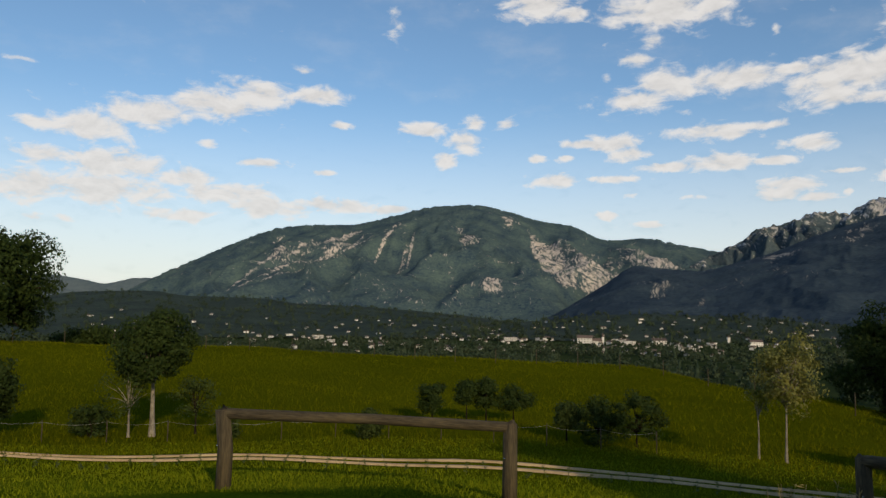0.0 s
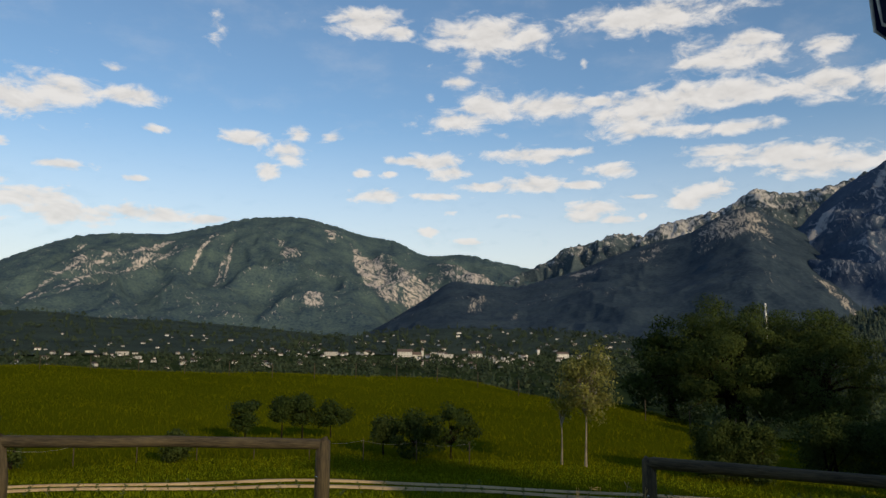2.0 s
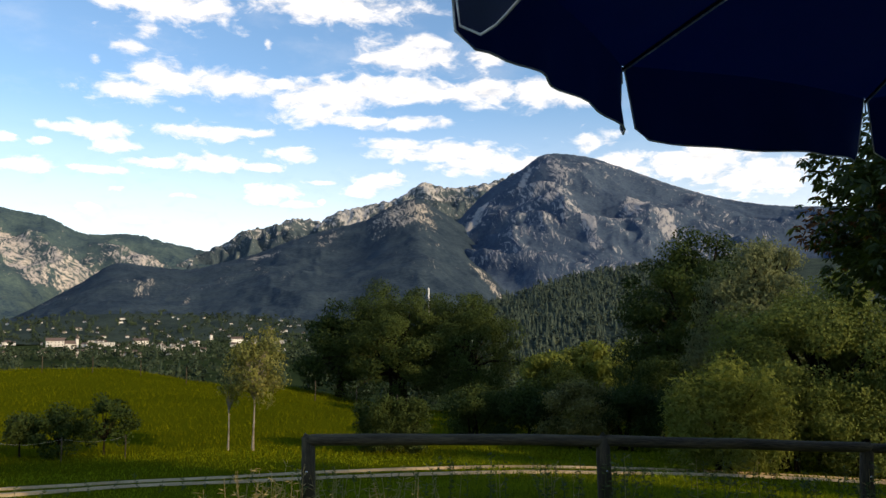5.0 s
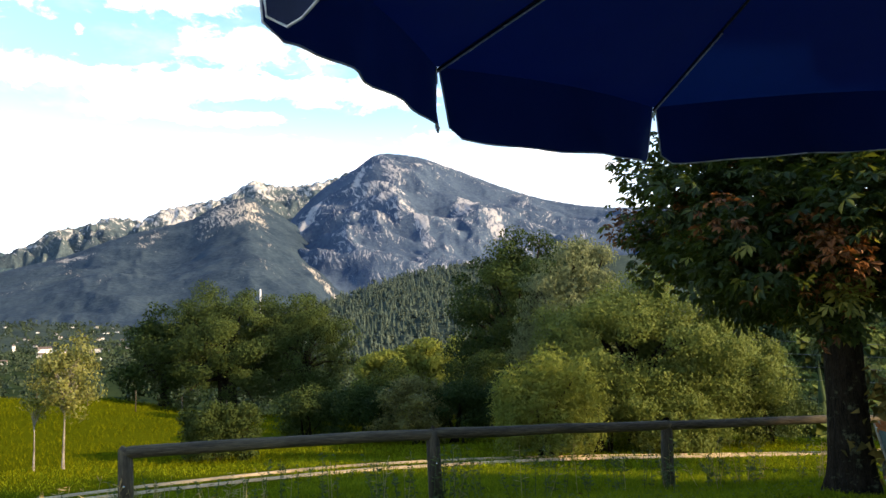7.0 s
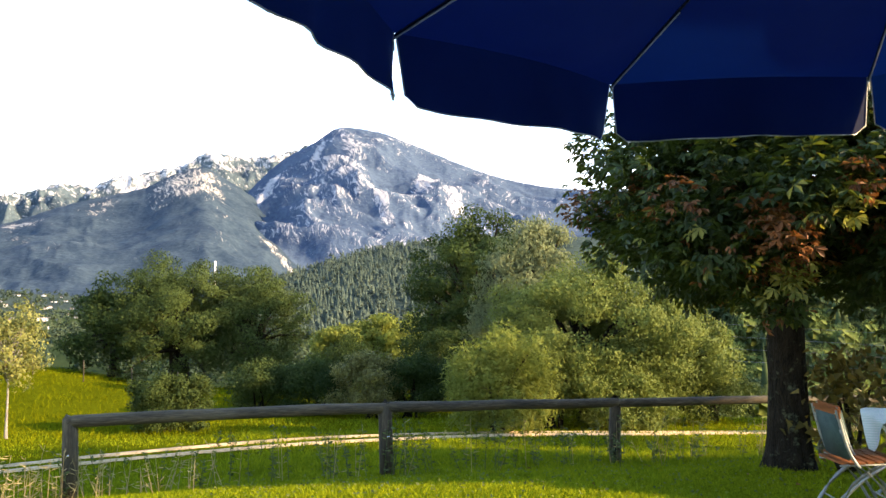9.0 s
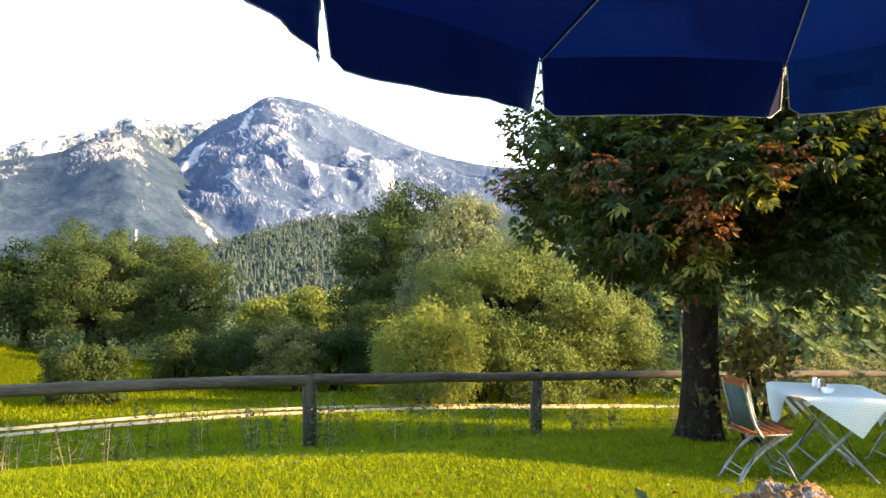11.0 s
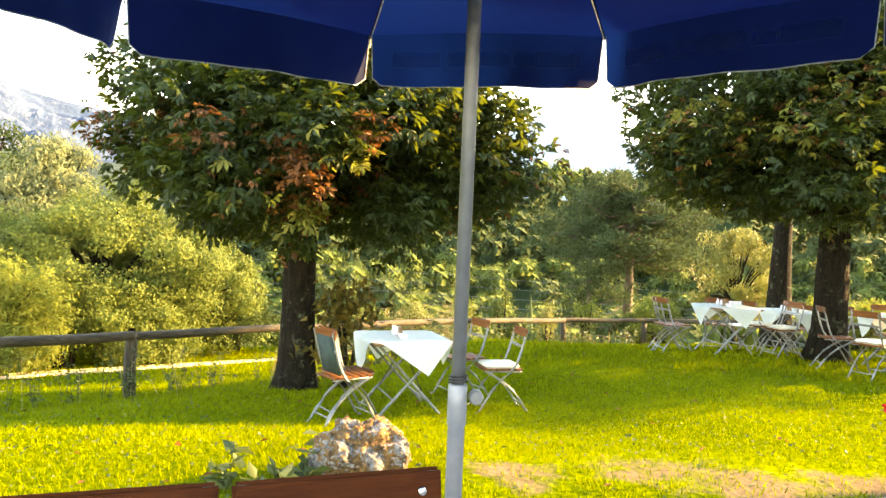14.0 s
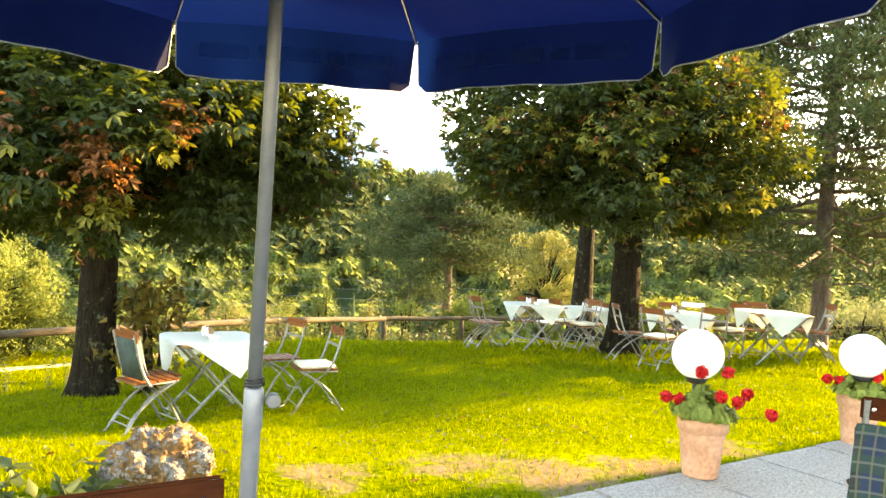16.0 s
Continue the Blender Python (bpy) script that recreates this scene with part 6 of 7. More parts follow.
def table_cloth(m, turn, size, seed, label="white linen tablecloth with fine green check, its corners hanging"):
    """A square cloth laid cornerwise over the table: its corners hang over the edges."""
    n = 34
    rng = random.Random(seed)
    verts, uvs, faces = [], [], []
    c, s = math.cos(radians(turn)), math.sin(radians(turn))
    hx, hy, zt = 0.435, 0.425, 0.7645
    for i in range(n + 1):
        for j in range(n + 1):
            u, v = (i / n - 0.5) * size, (j / n - 0.5) * size
            x, y = u * c - v * s, u * s + v * c
            ox, oy = max(abs(x) - hx, 0), max(abs(y) - hy, 0)
            px, py, z = x, y, zt
            over = math.hypot(ox, oy)
            if over > 0:
                kx, ky = min(abs(x), hx) * (1 if x > 0 else -1), min(abs(y), hy) * (1 if y > 0 else -1)
                fl = 0.025 + 0.10 * over + 0.018 * math.sin(9 * (x + y) + seed) * min(1, over * 4)
                px = kx + (x - kx) / over * min(over, fl)
                py = ky + (y - ky) / over * min(over, fl)
                z = zt - max(0, over - 0.02) * 0.97
            verts.append((px, py, z + 0.0015 * math.sin(11 * x + seed) * (over == 0)))
            uvs.append((i / n, j / n))
    for i in range(n):
        for j in range(n):
            q = i * (n + 1) + j
            faces.append((q, q + 1, q + n + 2, q + n + 1))
    me = mesh_of("tablecloth", verts, faces, M_CLOTH, True)
    uv = me.uv_layers.new(name="UVMap")
    for lp in me.loops:
        uv.data[lp.index].uv = uvs[lp.vertex_index]
    ob = tagged(new("tablecloth", me), label, "tablecloth", "tablecloths")
    ob.matrix_basis = m
    return ob


def table_ware(m, seed):
    """Bowl, menu stand, salt and pepper, each on the cloth."""
    z = 0.767
    bowl = tagged(new("bowl", lathe("bowl", ((0, 0.006), (0.03, 0.0), (0.035, 0.004), (0.06, 0.05), (0.057, 0.052), (0.03, 0.012), (0, 0.010)), M_WHITE)), "small white china bowl on the tablecloth", "bowl")
    bowl.matrix_basis = m @ Matrix.Translation((-0.20, 0.06, z))
    stand = empty("menu_stand", m @ Matrix.Translation((-0.02, 0.04, z)), "small brown wooden menu stand on the table", "menu stand")
    part("board", slab_mesh("board", (0.11, 0.02, 0.10), M_MENU, 0.004), stand, m=pose(0, 0, 0.055, -8))
    part("foot", slab_mesh("foot", (0.12, 0.05, 0.012), M_MENU, 0.003), stand, m=pose(0, 0, 0.006))
    for k, dx in enumerate((0.10, 0.16)):
        sh = empty("shaker", m @ Matrix.Translation((dx, 0.03 + 0.03 * k, z)), "white salt shaker on the table", "shaker", "shakers")
        part("body", lathe("body", ((0, 0), (0.024, 0), (0.026, 0.02), (0.02, 0.07), (0.018, 0.075), (0, 0.075)), M_WHITE, 16), sh)
        part("cap", lathe("cap", ((0.019, 0.075), (0.019, 0.09), (0.010, 0.10), (0, 0.10)), M_BOLT, 16), sh, "metal cap")


CHAIRS = {}


def chair_at(kind, x, y, face, lift=None, label="", fold=0):
    """kind: 0 plain, 1 green back cushion, 2 cream seat cushion, 3 white slats, 4 slats coloured dark for shade. face:
    bearing towards which it looks.
    """
    if kind not in CHAIRS:
        wood = {3: M_WHITE, 4: M_WOOD_SHADED}.get(kind, M_WOOD_LAWN)
        CHAIRS[kind] = folding_chair(wood, kind, M_CREAM if kind == 2 else None, M_CUSHION if kind == 1 else None)
        ob = CHAIRS[kind]
        ob.matrix_basis = pose(x, y, gz(x, y) if lift is None else lift, 0, 0, -face)
    else:
        ob = copy_thing(CHAIRS[kind], pose(x, y, gz(x, y) if lift is None else lift, 0, 0, -face))
    if label:
        tagged(ob, label)
    return ob


TABLES = []


def table_at(x, y, turn, cloth_turn, seed, size=1.02, ware=True):
    m = pose(x, y, gz(x, y) - 0.0, 0, 0, -turn)
    if TABLES:
        ob = copy_thing(TABLES[0], m)
    else:
        ob = folding_table()
        ob.matrix_basis = m
        TABLES.append(ob)
    table_cloth(m, cloth_turn, size, seed)
    if ware:
        table_ware(m, seed)
    return ob


# table under the first chestnut
table_at(8.02, 0.24, -20, 55, 1, 1.14)
chair_at(1, 7.22, 0.74, 142, label="folding garden chair with green backrest cushion")
chair_at(1, 7.55, 0.76, 146, label="folding garden chair with green backrest cushion")
chair_at(2, 8.18, -0.80, 345, label="folding garden chair with cream seat cushion")
chair_at(0, 8.90, -0.42, 330)
# tables further along the lawn
for i, (x, y, turn, ct) in enumerate(((12.45, -4.75, -8, 52), (14.1, -6.55, -14, 45), (10.75, -6.55, 8, 50), (9.95, -7.60, 14, 40))):
    table_at(x, y, turn, ct, 5 + i, 1.10, i < 3)
for kind, x, y, face in ((0, 12.3, -3.85, 165), (0, 12.9, -3.95, 175), (2, 12.0, -5.5, 340), (0, 12.6, -5.7, 345), (0, 13.3, -4.9, 290), (2, 13.7, -5.8, 160), (2, 13.9, -7.3, 330), (0, 14.7, -7.1, 320),
                         (2, 9.95, -5.75, 150), (0, 9.75, -6.45, 110), (0, 10.9, -5.75, 190), (2, 10.6, -7.35, 340), (0, 11.5, -6.9, 260), (0, 10.75, -7.9, 300)):
    chair_at(kind, x, y, face)
for x, y in ((9.95, -8.35), (10.15, -8.52), (10.35, -8.70)):
    chair_at(0, x, y, 20, label="folding garden chair tipped against a garden table")
for x, y, face in ((14.45, -5.8, 250), (11.85, -7.45, 300)):
    chair_at(3, x, y, face, label="folding garden chair with white slats beside a table")
# the two chairs at the camera's own table, back rails just below the lens
chair_at(4, 1.327, 0.274, 250, 0.006, "folding chair with wooden back rail coloured dark for shade")
chair_at(4, 1.473, -0.128, 248.4, 0.006, "folding chair with wooden back rail coloured dark for shade")
plaid_chair = chair_at(4, 2.65, -2.715, 124, 0.0, "folding chair with a plaid blanket over its back")


def blanket(chair):
    """A folded plaid blanket hung over the chair's backrest."""
    n = 16
    verts, uvs, faces = [], [], []
    for i in range(n + 1):
        for j in range(2 * n + 1):
            u, v = i / n, j / (2 * n)
            x = (u - 0.5) * 0.42
            s = (v - 0.5) * 1.1
            z = 0.79 - abs(s) * 0.95
            y = -0.205 + (0.79 - z) * 0.22 + (0.026 if s > 0 else -0.026) + 0.008 * math.sin(u * 14 + s * 3)
            verts.append((x + 0.006 * math.sin(s * 9), y, z))
            uvs.append((u, v * 2))
    for i in range(n):
        for j in range(2 * n):
            q = i * (2 * n + 1) + j
            faces.append((q, q + 1, q + 2 * n + 2, q + 2 * n + 1))
    me = mesh_of("blanket", verts, faces, M_PLAID, True)
    uv = me.uv_layers.new(name="UVMap")
    for lp in me.loops:
        uv.data[lp.index].uv = uvs[lp.vertex_index]
    ob = tagged(new("blanket", me), "dark green plaid wool blanket hung over a chair back", "blanket")
    ob.matrix_basis = chair.matrix_basis.copy()


blanket(plaid_chair)


# ---- pots, globe lamps, boulder ----
def flower_pot(p, seed, scale=1.0):
    rng = np.random.default_rng(seed)
    root = empty("flower_pot", Matrix.Translation(p) @ Matrix.Scale(scale, 4), "terracotta pot with red geraniums on the terrace edge", "flower pot", "flower pots")
    part("pot", lathe("pot", ((0, 0.0), (0.112, 0), (0.115, 0.012), (0.150, 0.295), (0.152, 0.30), (0.163, 0.305), (0.169, 0.40), (0.166, 0.408), (0.150, 0.406), (0.145, 0.36), (0, 0.36)), M_TERRACOTTA, 40), root, "terracotta pot with a rim band")
    part("soil", lathe("soil", ((0, 0.385), (0.08, 0.382), (0.148, 0.37)), M_SOIL, 24), root)
    n = 260
    a, r = rng.uniform(0, 6.28, n), np.sqrt(rng.uniform(0, 1, n))
    pos = np.stack([0.20 * r * np.cos(a), 0.20 * r * np.sin(a), 0.40 + 0.19 * rng.uniform(0, 1, n) * (1.15 - r)], 1)
    # round scalloped leaves
    vs, fs, o = [], [], 0
    nrm = unit(np.stack([np.cos(a) * r, np.sin(a) * r, np.full(n, 0.7)], 1) + rng.normal(0, 0.3, (n, 3)))
    for q in range(n):
        u = Vector(nrm[q]).orthogonal().normalized()
        v = Vector(nrm[q]).cross(u)
        R = rng.uniform(0.025, 0.045)
        ring = [Vector(pos[q]) + (u * math.cos(t * 0.785) + v * math.sin(t * 0.785)) * R * (1 + 0.12 * (-1) ** t) + Vector(nrm[q]) * R * 0.2 for t in range(8)]
        vs += [Vector(pos[q])] + ring
        fs += [(o, o + 1 + t, o + 1 + (t + 1) % 8) for t in range(8)]
        o += 9
    part("foliage", mesh_of("foliage", vs, fs, M_GERANIUM), root, "scalloped green leaves")
    heads = ((-0.24, 0.0, 0.49), (-0.16, -0.03, 0.49), (-0.03, -0.10, 0.70), (0.14, 0.10, 0.68), (0.10, -0.10, 0.555), (0.26, -0.05, 0.58), (0.20, -0.10, 0.53), (0.41, -0.04, 0.46), (0.0, 0.1, 0.5))
    for hx, hy, hz in heads:
        x, y = -0.53 * hx + 0.848 * hy, -0.848 * hx - 0.53 * hy
        c = np.array((x, y, hz))
        m = 110
        d = unit(rng.normal(0, 1, (m, 3)) + np.array([0, 0, 0.2]))
        v, f = leaves(rng, c + d * 0.03, d, 0.026, 0.016, 0, shell=True)
        head = part("flower", mesh_of("flower", v, f, M_PETAL), root, "red geranium flower head")
        part("stalk", rod("stalk", [(x * 0.3, y * 0.3, 0.39), (x * 0.8, y * 0.8, 0.39 + (hz - 0.39) * 0.6), (x, y, hz - 0.01)], 0.003, M_WEED, 4), head)
    return root


def globe_lamp(p, height=0.62, r=0.172):
    root = empty("globe_lamp", Matrix.Translation(p), "white opal globe lamp on a short dark post", "lamp", "globe lamps")
    part("post", rod("post", [(0, 0, 0), (0, 0, height - r * 0.9)], 0.022, M_DARK_METAL, 12), root)
    part("collar", lathe("collar", ((0.022, height - r - 0.03), (0.06, height - r - 0.02), (0.075, height - r + 0.02), (0.06, height - r + 0.035)), M_DARK_METAL, 20), root)
    n = 20
    outline = [(r * math.sin(math.pi * (0.08 + 0.92 * i / n)), height - r * math.cos(math.pi * (0.08 + 0.92 * i / n))) for i in range(n + 1)]
    part("globe", lathe("globe", [(max(q, 0.0005), z) for q, z in outline], M_GLOBE, 40), root, "round white opal glass globe")
    return root


P1, P2 = Vector((4.38, -2.95, 0.004)), Vector((5.07, -4.72, 0.004))
flower_pot(P1, 1, 0.93)
flower_pot(P2, 2, 0.95)
for x, y, z in ((4.66, -3.06, 0.712), (5.02, -4.68, 0.678)):
    globe_lamp(Vector((x, y, gz(x, y))), z - gz(x, y), 0.166)


def boulder():
    bm = bmesh.new()
    bmesh.ops.create_icosphere(bm, subdivisions=6, radius=1.0)
    for v in bm.verts:
        d = v.co.normalized()
        q = 1 + 0.28 * noise.noise(d * 1.4 + Vector((3, 1, 2))) + 0.16 * noise.noise(d * 3.1) + 0.10 * noise.noise(d * 7) + 0.07 * noise.noise(d * 15) + 0.04 * noise.noise(d * 33)
        v.co = Vector((d.x * 0.30, d.y * 0.27, d.z * 0.29)) * q
        if v.co.z < -0.05:
            v.co.z = -0.05 + (v.co.z + 0.05) * 0.3
    me = bm_mesh("boulder", bm, M_ROCK, True)
    me.materials.append(M_MOSS)
    for p in me.polygons:
        c = p.center
        s = noise.noise(c * 8 + Vector((9, 4, 1))) + 0.9 * noise.noise(c * 24) + 0.7 * noise.noise(c * 60)
        p.material_index = 1 if s > -0.12 and c.z > -0.02 else 0
    ob = tagged(new("boulder", me), "pale limestone boulder with dry brown moss in the grass", "rock")
    p = bearing(86.8, 4.65)
    ob.matrix_basis = pose(p.x, p.y, gz(p.x, p.y) + 0.07, 0, 0, 30)


boulder()


# ---- the town in the valley ----
def house(w, d, h, roof, storeys, label, category="house", flat_roof=False):
    """A house with walls, a gable or flat roof and windows that can be counted."""
    root = empty("house", Matrix.Identity(4), label, category, "houses of the town")
    part("wall", slab_mesh("wall", (w, d, h), M_PLASTER, 0.05), root, m=pose(0, 0, h / 2))
    o = 0.5
    if flat_roof:
        part("roof", slab_mesh("roof", (w + o, d + o, 0.5), M_ROOF, 0.05), root, m=pose(0, 0, h + 0.25))
    else:
        v = [(-w / 2 - o, -d / 2 - o, h - 0.2), (w / 2 + o, -d / 2 - o, h - 0.2), (w / 2 + o, d / 2 + o, h - 0.2), (-w / 2 - o, d / 2 + o, h - 0.2), (-w / 2 - o, 0, h + roof), (w / 2 + o, 0, h + roof)]
        f = [(0, 1, 5, 4), (2, 3, 4, 5), (0, 4, 3), (1, 2, 5), (3, 2, 1, 0)]
        part("roof", mesh_of("roof", v, f, M_ROOF), root)
    pane = slab_mesh("window", (1.3, 0.12, 1.5), M_PANE, 0)
    for s in range(storeys):
        k = max(2, int(w / 4))
        for i in range(k):
            part("window", pane, root, m=pose((i + 0.5) / k * w - w / 2, -d / 2 - 0.02, h * (s + 0.55) / storeys))
    return root


def town():
    rng = random.Random(12)
    kinds = [house(11, 9, 5.5, 3.6, 2, "white-walled gabled house in the valley town"), house(15, 10, 7.5, 4, 2, "larger gabled house in the valley town"),
             house(30, 13, 9, 0, 3, "long pale flat-roofed block in the valley town", "building", True), house(22, 11, 8, 4, 2, "long gabled building in the valley town", "building")]
    first = [True] * 4

    def put(k, az, r, turn, s=1.0, lift=0.0):
        p = on_ground(az, r)
        m = pose(p.x, p.y, p.z + lift, 0, 0, -az + turn)
        if first[k]:
            kinds[k].matrix_basis = m @ Matrix.Scale(s, 4)
            first[k] = False
        else:
            ob = copy_thing(kinds[k], m)
            ob.matrix_basis = m @ Matrix.Scale(s, 4)

    # the blocks that stand out
    for k, az, r, turn, s, lift in ((2, 1.4, 1750, 10, 0.9, 8), (2, 18.2, 870, 8, 0.55, 3), (2, 14.0, 1010, -5, 0.62, 4), (2, 5.2, 1060, 6, 0.6, 4), (3, 10.8, 1030, 4, 0.9, 5), (3, 16.2, 1000, 12, 0.8, 4), (2, 26.0, 990, 0, 0.5, 4), (3, 22.8, 1010, 20, 0.7, 4), (2, -9.5, 1190, 0, 0.6, 3), (2, -24.5, 1300, 6, 0.8, 4), (3, -22.6, 1330, -8, 0.8, 4)):
        put(k, az, r, turn, s, lift)
    n = 0
    while n < 230:
        az = rng.choice((rng.gauss(3, 7), rng.gauss(14, 6), rng.uniform(-26, 32)))
        far = rng.random()
        r = 800 + 1150 * far ** 1.2 if -3 < az < 12 else rng.uniform(760, 1450)
        if not -29 < az < 33:
            continue
        put(rng.choice((0, 0, 0, 1, 1, 3, 2)), az, r, rng.uniform(-80, 80), rng.uniform(0.3, 0.5), rng.uniform(1, 4))
        n += 1
    # houses up the first slopes behind the town
    for hill, count in (("foothill_near", 95), ("foothill", 60)):
        me = bpy.data.objects[hill].data
        co = [v.co for v in me.vertices if 1230 < v.co.xy.length < 1640 and -26 < math.degrees(math.atan2(v.co.x, v.co.y)) < 31]
        for _ in range(count):
            c = rng.choice(co)
            k = rng.choice((0, 0, 1, 3))
            m = pose(c.x, c.y, c.z - 0.5, 0, 0, -math.degrees(math.atan2(c.x, c.y)) + rng.uniform(-80, 80)) @ Matrix.Scale(rng.uniform(0.25, 0.45), 4)
            copy_thing(kinds[k], m).matrix_basis = m
    # white tower block, church and water tower
    t = empty("tower_block", Matrix.Translation(on_ground(-13.25, 1500)), "slim white tower block beyond the meadow", "building")
    part("wall", slab_mesh("wall", (9, 9, 22), M_PLASTER, 0.1), t, m=pose(0, 0, 10))
    part("roof", slab_mesh("roof", (9.6, 9.6, 0.8), M_ROOF, 0.1), t, m=pose(0, 0, 21.3))
    c = empty("church", Matrix.Translation(on_ground(12.15, 1040)) @ Matrix.Scale(0.62, 4), "white church with a pointed spire in the town", "church")
    part("nave", slab_mesh("nave", (22, 10, 14), M_PLASTER, 0.1), c, m=pose(-13, 0, 6, 0, 0, 10))
    part("nave_roof", mesh_of("nave_roof", [(-25, -6, 12.5), (-2, -6, 12.5), (-2, 6, 12.5), (-25, 6, 12.5), (-25, 0, 19), (-2, 0, 19)], [(0, 1, 5, 4), (2, 3, 4, 5), (0, 4, 3), (1, 2, 5)], M_ROOF), c)
    part("tower", slab_mesh("tower", (5, 5, 22), M_PLASTER, 0.1), c, m=pose(0, 0, 11))
    part("spire", mesh_of("spire", [(-3, -3, 22), (3, -3, 22), (3, 3, 22), (-3, 3, 22), (0, 0, 33)], [(0, 1, 4), (1, 2, 4), (2, 3, 4), (3, 0, 4)], M_ROOF), c)
    c2 = empty("church", Matrix.Translation(on_ground(21.0, 1060)) @ Matrix.Scale(0.6, 4), "slender white church tower in the town", "church")
    part("tower", slab_mesh("tower", (6, 6, 24), M_PLASTER, 0.1), c2, m=pose(0, 0, 12))
    part("spire", mesh_of("spire", [(-3.4, -3.4, 24), (3.4, -3.4, 24), (3.4, 3.4, 24), (-3.4, 3.4, 24), (0, 0, 29)], [(0, 1, 4), (1, 2, 4), (2, 3, 4), (3, 0, 4)], M_ROOF), c2)
    m = empty("mast", Matrix.Translation(bearing(37.2, 1500, -36)), "slim white mast on the wooded slope", "mast")
    part("shaft", rod("shaft", [(0, 0, 0), (0, 0, 60), (0, 0, 92)], [2.2, 1.9, 1.6], M_PLASTER, 10), m)


town()


# ---- cables over the valley ----
def cables():
    root = tagged(new("power_line", None), "thin power cables sagging across the valley", "power line")
    north, south = (45.0, 25.0), (40.0, -45.0)
    for z0, z1 in ((-0.3, -1.9), (-1.1, -2.1), (-1.9, -2.3), (-2.7, -2.5)):
        a, b = Vector((*north, z0)), Vector((*south, z1))
        pts = [a.lerp(b, t / 20) + Vector((0, 0, -0.35 * math.sin(math.pi * t / 20))) for t in range(21)]
        part("cable", rod("cable", pts, 0.010, M_CABLE, 4), root)
    for x, y in (north, south):
        part("pole", rod("pole", [(0, 0, -0.3), (0, 0, 8.2)], [0.16, 0.11], M_LOG, 8), root, "wooden pole", m=Matrix.Translation((x, y, gz(x, y))))


cables()


# ---- grass and weeds ----
def off_terrace(x, y):
    """True where a place lies beyond the terrace edge."""
    inside = np.zeros(len(x), bool)
    poly = list(EDGE) + [(-6, -10.76)]
    j = len(poly) - 1
    for i in range(len(poly)):
        (xi, yi), (xj, yj) = poly[i], poly[j]
        cross = ((yi > y) != (yj > y)) & (x < (xj - xi) * (y - yi) / (yj - yi + 1e-12) + xi)
        inside ^= cross
        j = i
    return ~inside


def blades(name, label, seed, n, az, r, height, width, mat, power=1.0, clump=0.0, keep=None, simple=False):
    """Single grass blades as one object."""
    rng = np.random.default_rng(seed)
    a = np.radians(rng.uniform(az[0], az[1], n))
    d = r[0] + (r[1] - r[0]) * rng.uniform(0, 1, n) ** power
    x, y = d * np.sin(a), d * np.cos(a)
    if clump:
        x += rng.normal(0, clump, n)
        y += rng.normal(0, clump, n)
    sel = off_terrace(x, y)
    if keep is not None:
        sel &= keep(x, y, rng)
    x, y, d = x[sel], y[sel], d[sel]
    m = len(x)
    z = ground_z(x, y)
    patch = 0.75 + 0.5 * np.sin(x * 1.3 + 0.7 * np.sin(y)) * np.sin(y * 1.1 + 1.0)
    h = height * rng.uniform(0.45, 1.25, m) * (0.7 + 0.4 * patch)
    w = width * (0.6 + d / r[1]) * rng.uniform(0.7, 1.3, m)
    t = rng.uniform(0, 6.283, m)
    lean = rng.normal(0, 0.45, (m, 2)) * h[:, None]
    base = np.stack([x, y, z - 0.01], 1)
    side = np.stack([np.cos(t) * w, np.sin(t) * w, np.zeros(m)], 1)
    mid = base + np.stack([lean[:, 0] * 0.35, lean[:, 1] * 0.35, h * 0.6], 1)
    tip = base + np.stack([lean[:, 0], lean[:, 1], h], 1)
    if simple:
        verts = np.stack([base - side, base + side, tip], 1).reshape(-1, 3)
        return tagged(new(name, mesh_of(name, verts, np.arange(len(verts)).reshape(-1, 3), mat)), label, "grass", kind="stuff")
    verts = np.stack([base - side, base + side, mid + side * 0.3, tip], 1).reshape(-1, 3)
    i = np.arange(m)[:, None] * 4
    faces = np.concatenate([i + np.array([[0, 1, 2]]), i + np.array([[0, 2, 3]])], 1).reshape(-1, 3)
    return tagged(new(name, mesh_of(name, verts, faces, mat)), label, "grass", kind="stuff")


def not_bare(x, y, rng):
    d = np.minimum.reduce([np.hypot(x - a, y - b) / c for a, b, c in ((4.55, -2.1, 0.85), (4.70, -2.75, 0.65), (4.9, -1.5, 0.65), (4.85, -0.7, 0.6), (4.6, -0.75, 0.45), (5.2, -3.6, 0.5))])
    patch = np.sin(x * 9 + 2 * np.sin(y * 5)) * np.sin(y * 8 + 1.5 * np.sin(x * 6)) > 0.35
    return rng.uniform(0, 1, len(x)) < np.clip((d - 0.45) * 1.2 + 0.45 * patch, 0.16, 1)


def off_track(x, y, rng):
    mid = smooth_line(TRACK, np.degrees(np.arctan2(x, y)))
    d = np.abs(np.hypot(x, y) - mid)
    return ((np.abs(d - 0.5) > 0.36) & (d < 0.9)) * (rng.uniform(0, 1, len(x)) < 0.5) | (d > 1.15)


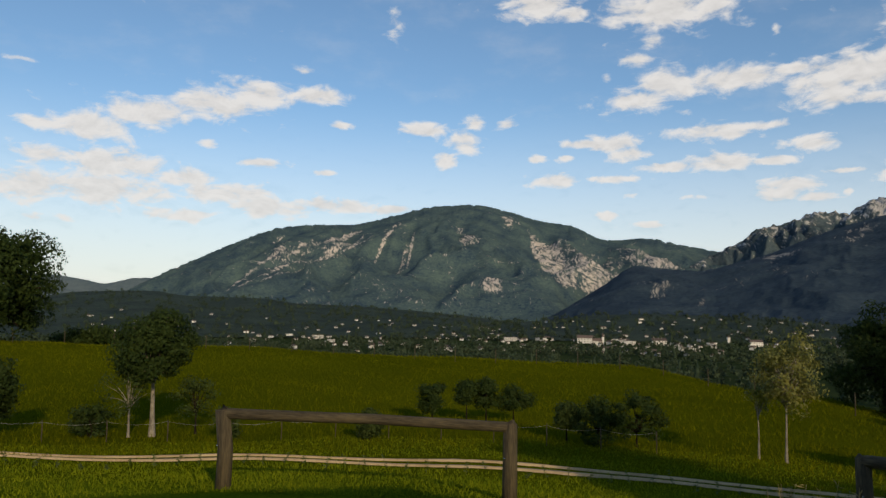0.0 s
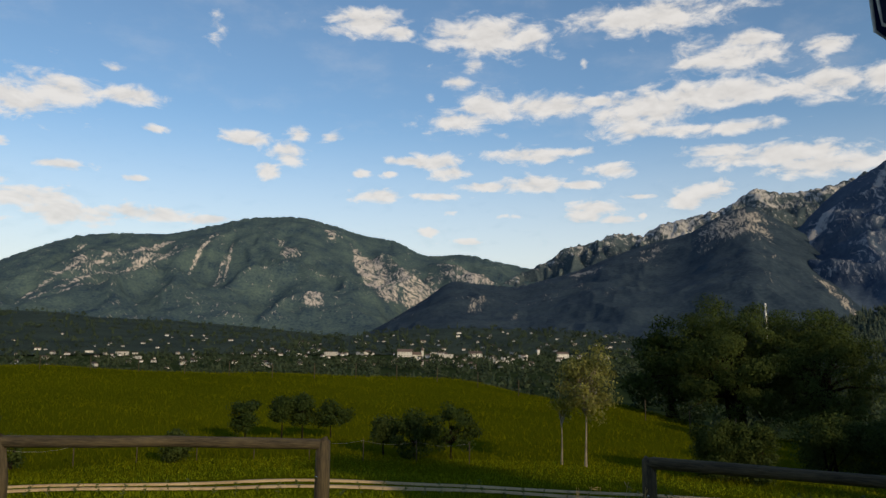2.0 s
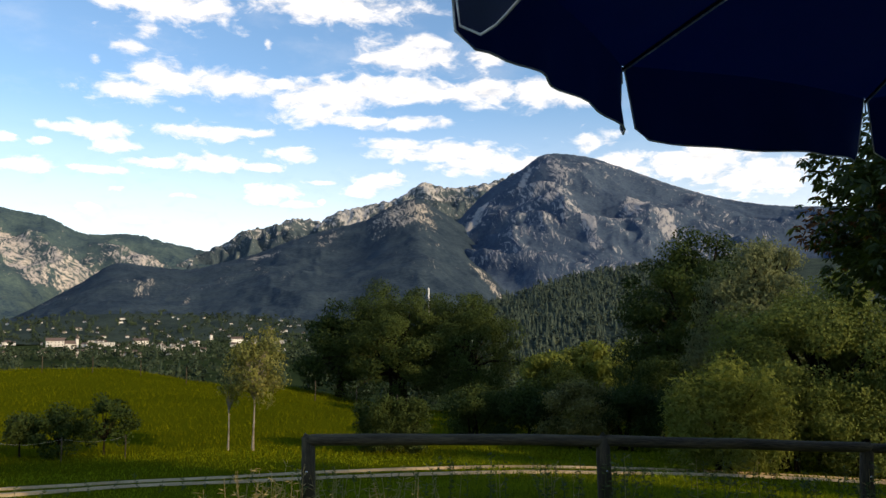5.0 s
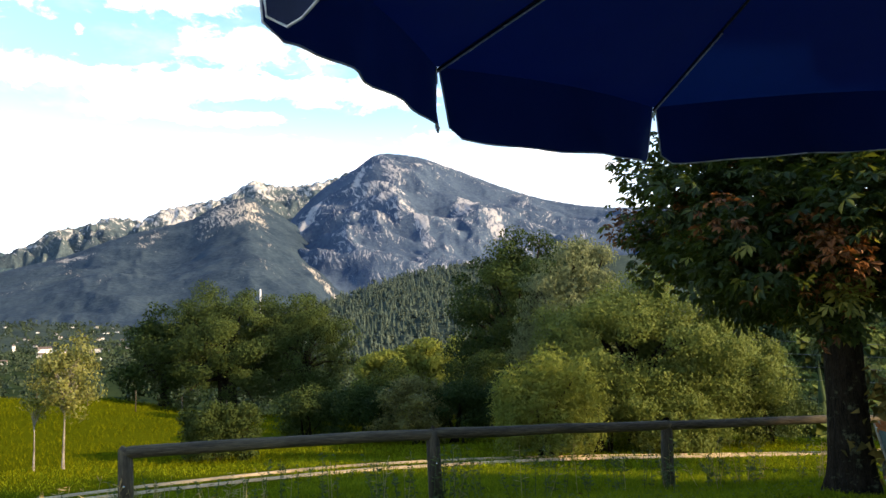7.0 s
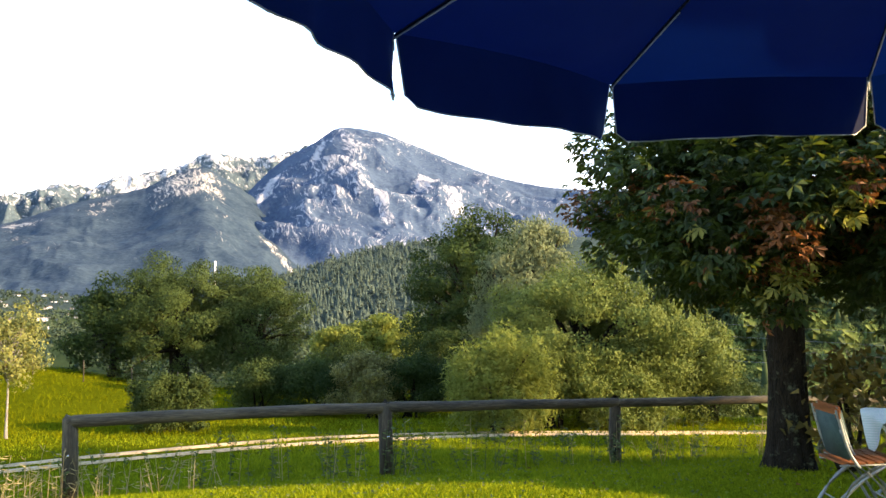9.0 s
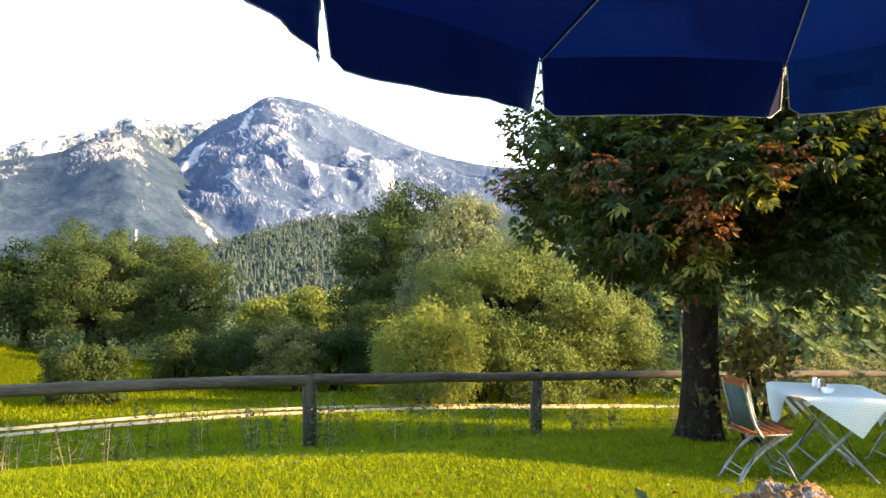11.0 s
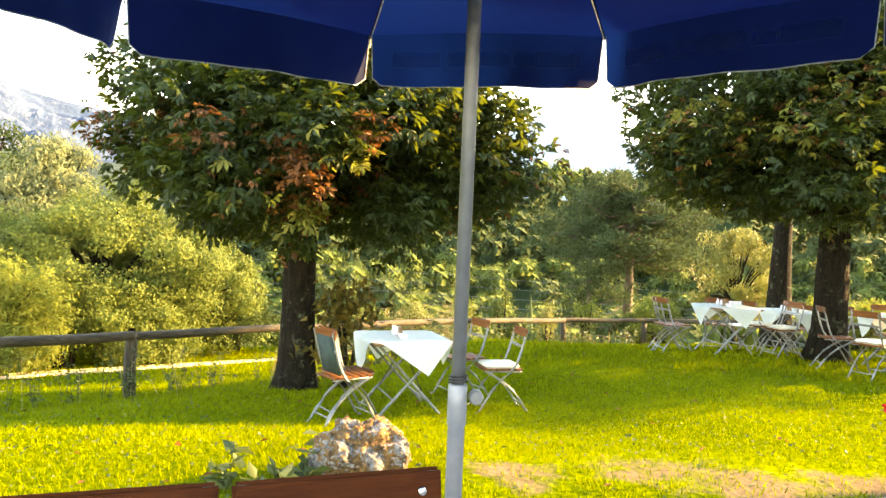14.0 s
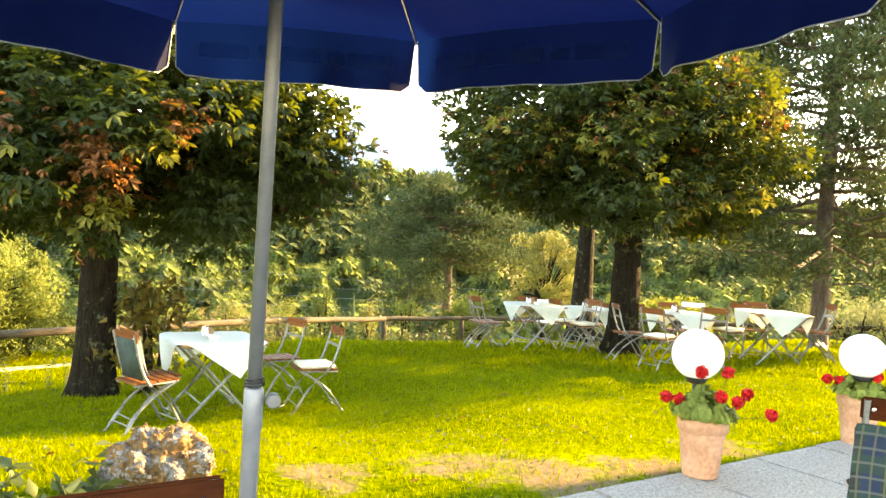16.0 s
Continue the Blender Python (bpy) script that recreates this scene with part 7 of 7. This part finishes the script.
blades("lawn_grass", "short mown lawn grass", 1, 250000, (24, 137), (2.6, 13), 0.046, 0.0056, M_BLADE, 1.3, keep=not_bare, simple=True)
blades("lawn_grass", "lawn grass towards the fence", 2, 60000, (40, 140), (11, 28), 0.09, 0.012, M_BLADE, 1.2, simple=True)
blades("rough_grass", "longer grass on the bank below the fence", 3, 90000, (-42, 80), (9.5, 24), 0.07, 0.008, M_BLADE, 1.0, keep=off_track, simple=True)
blades("meadow_grass", "tall meadow grass over the rise", 4, 90000, (-42, 48), (20, 78), 0.17, 0.016, M_MEADOW_BLADE, 1.0, simple=True)


def weeds(name, label, spots, seed, height, mat, leaf=(0.065, 0.013), per=18):
    """Upright weed stalks with leaves, one object."""
    rng = np.random.default_rng(seed)
    vs, fs, o = [], [], 0
    for x, y in spots:
        z = gz(x, y)
        h = height * rng.uniform(0.5, 1.2)
        tip = np.array([x + rng.normal(0, 0.08), y + rng.normal(0, 0.08), z + h])
        v, f = tube([(x, y, z - 0.02), tuple(tip)], [0.006, 0.003], 3)
        f = np.array([t for q in f for t in ((q[0], q[1], q[2]), (q[0], q[2], q[3]))])
        vs.append(np.array([tuple(p) for p in v]))
        fs.append(f + o)
        o += len(v)
        t = rng.uniform(0.1, 1.0, per)
        pos = np.array([x, y, z]) + (tip - np.array([x, y, z])) * t[:, None]
        a = rng.uniform(0, 6.28, per)
        d = np.stack([np.cos(a), np.sin(a), np.full(per, 0.35)], 1)
        v, f = leaves(rng, pos, d, leaf[0], leaf[1], 0.1, 0.25)
        vs.append(v)
        fs.append(f + o)
        o += len(v)
    return tagged(new(name, mesh_of(name, np.concatenate(vs), np.concatenate(fs), mat)), label, "weeds", kind="stuff")


def weed_spots(seed, n, line, wide):
    rng = np.random.default_rng(seed)
    pts = []
    for _ in range(n):
        k = rng.integers(0, len(line) - 1)
        t = rng.uniform()
        c = rng.normal(0, wide, 2)
        pts.append((line[k][0] + (line[k + 1][0] - line[k][0]) * t + c[0], line[k][1] + (line[k + 1][1] - line[k][1]) * t + c[1]))
    return pts


FENCE_LINE = ((5.0, 8.3), (7.8, 6.0), (11.0, 4.15), (14.3, 1.8), (17.6, -0.75), (21.0, -3.7), (22.0, -6.0))
weeds("fence_weeds", "tall nettles and weeds along the fence", weed_spots(5, 95, FENCE_LINE[:4], 0.42), 5, 0.62, M_WEED)
weeds("fence_weeds", "tall weeds along the far fence", weed_spots(6, 70, FENCE_LINE[3:], 0.6), 6, 0.6, M_WEED, (0.14, 0.035))
weeds("dry_stalks", "dry grass stalks along the fence", weed_spots(7, 90, FENCE_LINE, 0.45), 7, 0.6, M_STRAW, (0.10, 0.006), 5)
weeds("dry_stalks", "pale straw stalks round the fence post", weed_spots(17, 60, ((4.0, 8.9), (4.7, 8.2), (5.6, 7.6)), 0.3), 17, 0.5, M_STRAW, (0.12, 0.006), 6)
weeds("reeds", "pale dry reed grass outside the fence", weed_spots(18, 130, ((21.6, 2.9), (22.6, 1.2), (23.4, -0.4)), 0.4), 18, 1.15, M_STRAW, (0.22, 0.010), 7)
weeds("boulder_weeds", "broad-leaved weeds beside the boulder", [tuple((bearing(85.6, 4.65) + Vector((random.gauss(-0.1, 0.25), random.gauss(0.25, 0.25), 0))).xy) for _ in range(20)], 8, 0.20, M_WEED, (0.11, 0.03), 10)
weeds("track_weeds", "weeds along the farm track", [tuple(bearing(a, 16.4 + random.gauss(-1.2, 0.6) + abs(a - 25) * 0.02).xy) for a in np.linspace(-30, 75, 70)], 9, 0.25, M_WEED)


def lawn_leaves(name, label, seed, n, size, mat, az, r):
    """Small flat leaves lying in the lawn: clover, plantain, fallen leaves."""
    rng = np.random.default_rng(seed)
    a, d = np.radians(rng.uniform(az[0], az[1], n)), rng.uniform(r[0], r[1], n)
    x, y = d * np.sin(a), d * np.cos(a)
    ok = off_terrace(x, y) & not_bare(x, y, rng)
    x, y = x[ok], y[ok]
    pos = np.stack([x, y, ground_z(x, y) + rng.uniform(0.02, 0.05, len(x))], 1)
    up = np.tile(np.array([0, 0, 1.0]), (len(x), 1))
    v, f = leaves(rng, pos, up, size, size * 0.36, 0.0, shell=True)
    return tagged(new(name, mesh_of(name, v, f, mat)), label, "leaves", kind="stuff")


lawn_leaves("lawn_herbs", "broad green herb leaves in the lawn", 21, 2600, 0.036, M_WEED, (38, 136), (2.6, 12))
lawn_leaves("lawn_herbs", "pale yellow-green leaves in the lawn", 22, 2200, 0.034, M_LEAF_LIME, (38, 136), (2.6, 14))
lawn_leaves("fallen_leaves", "brown fallen chestnut leaves on the lawn", 23, 90, 0.06, M_WITHERED, (60, 125), (4, 13))
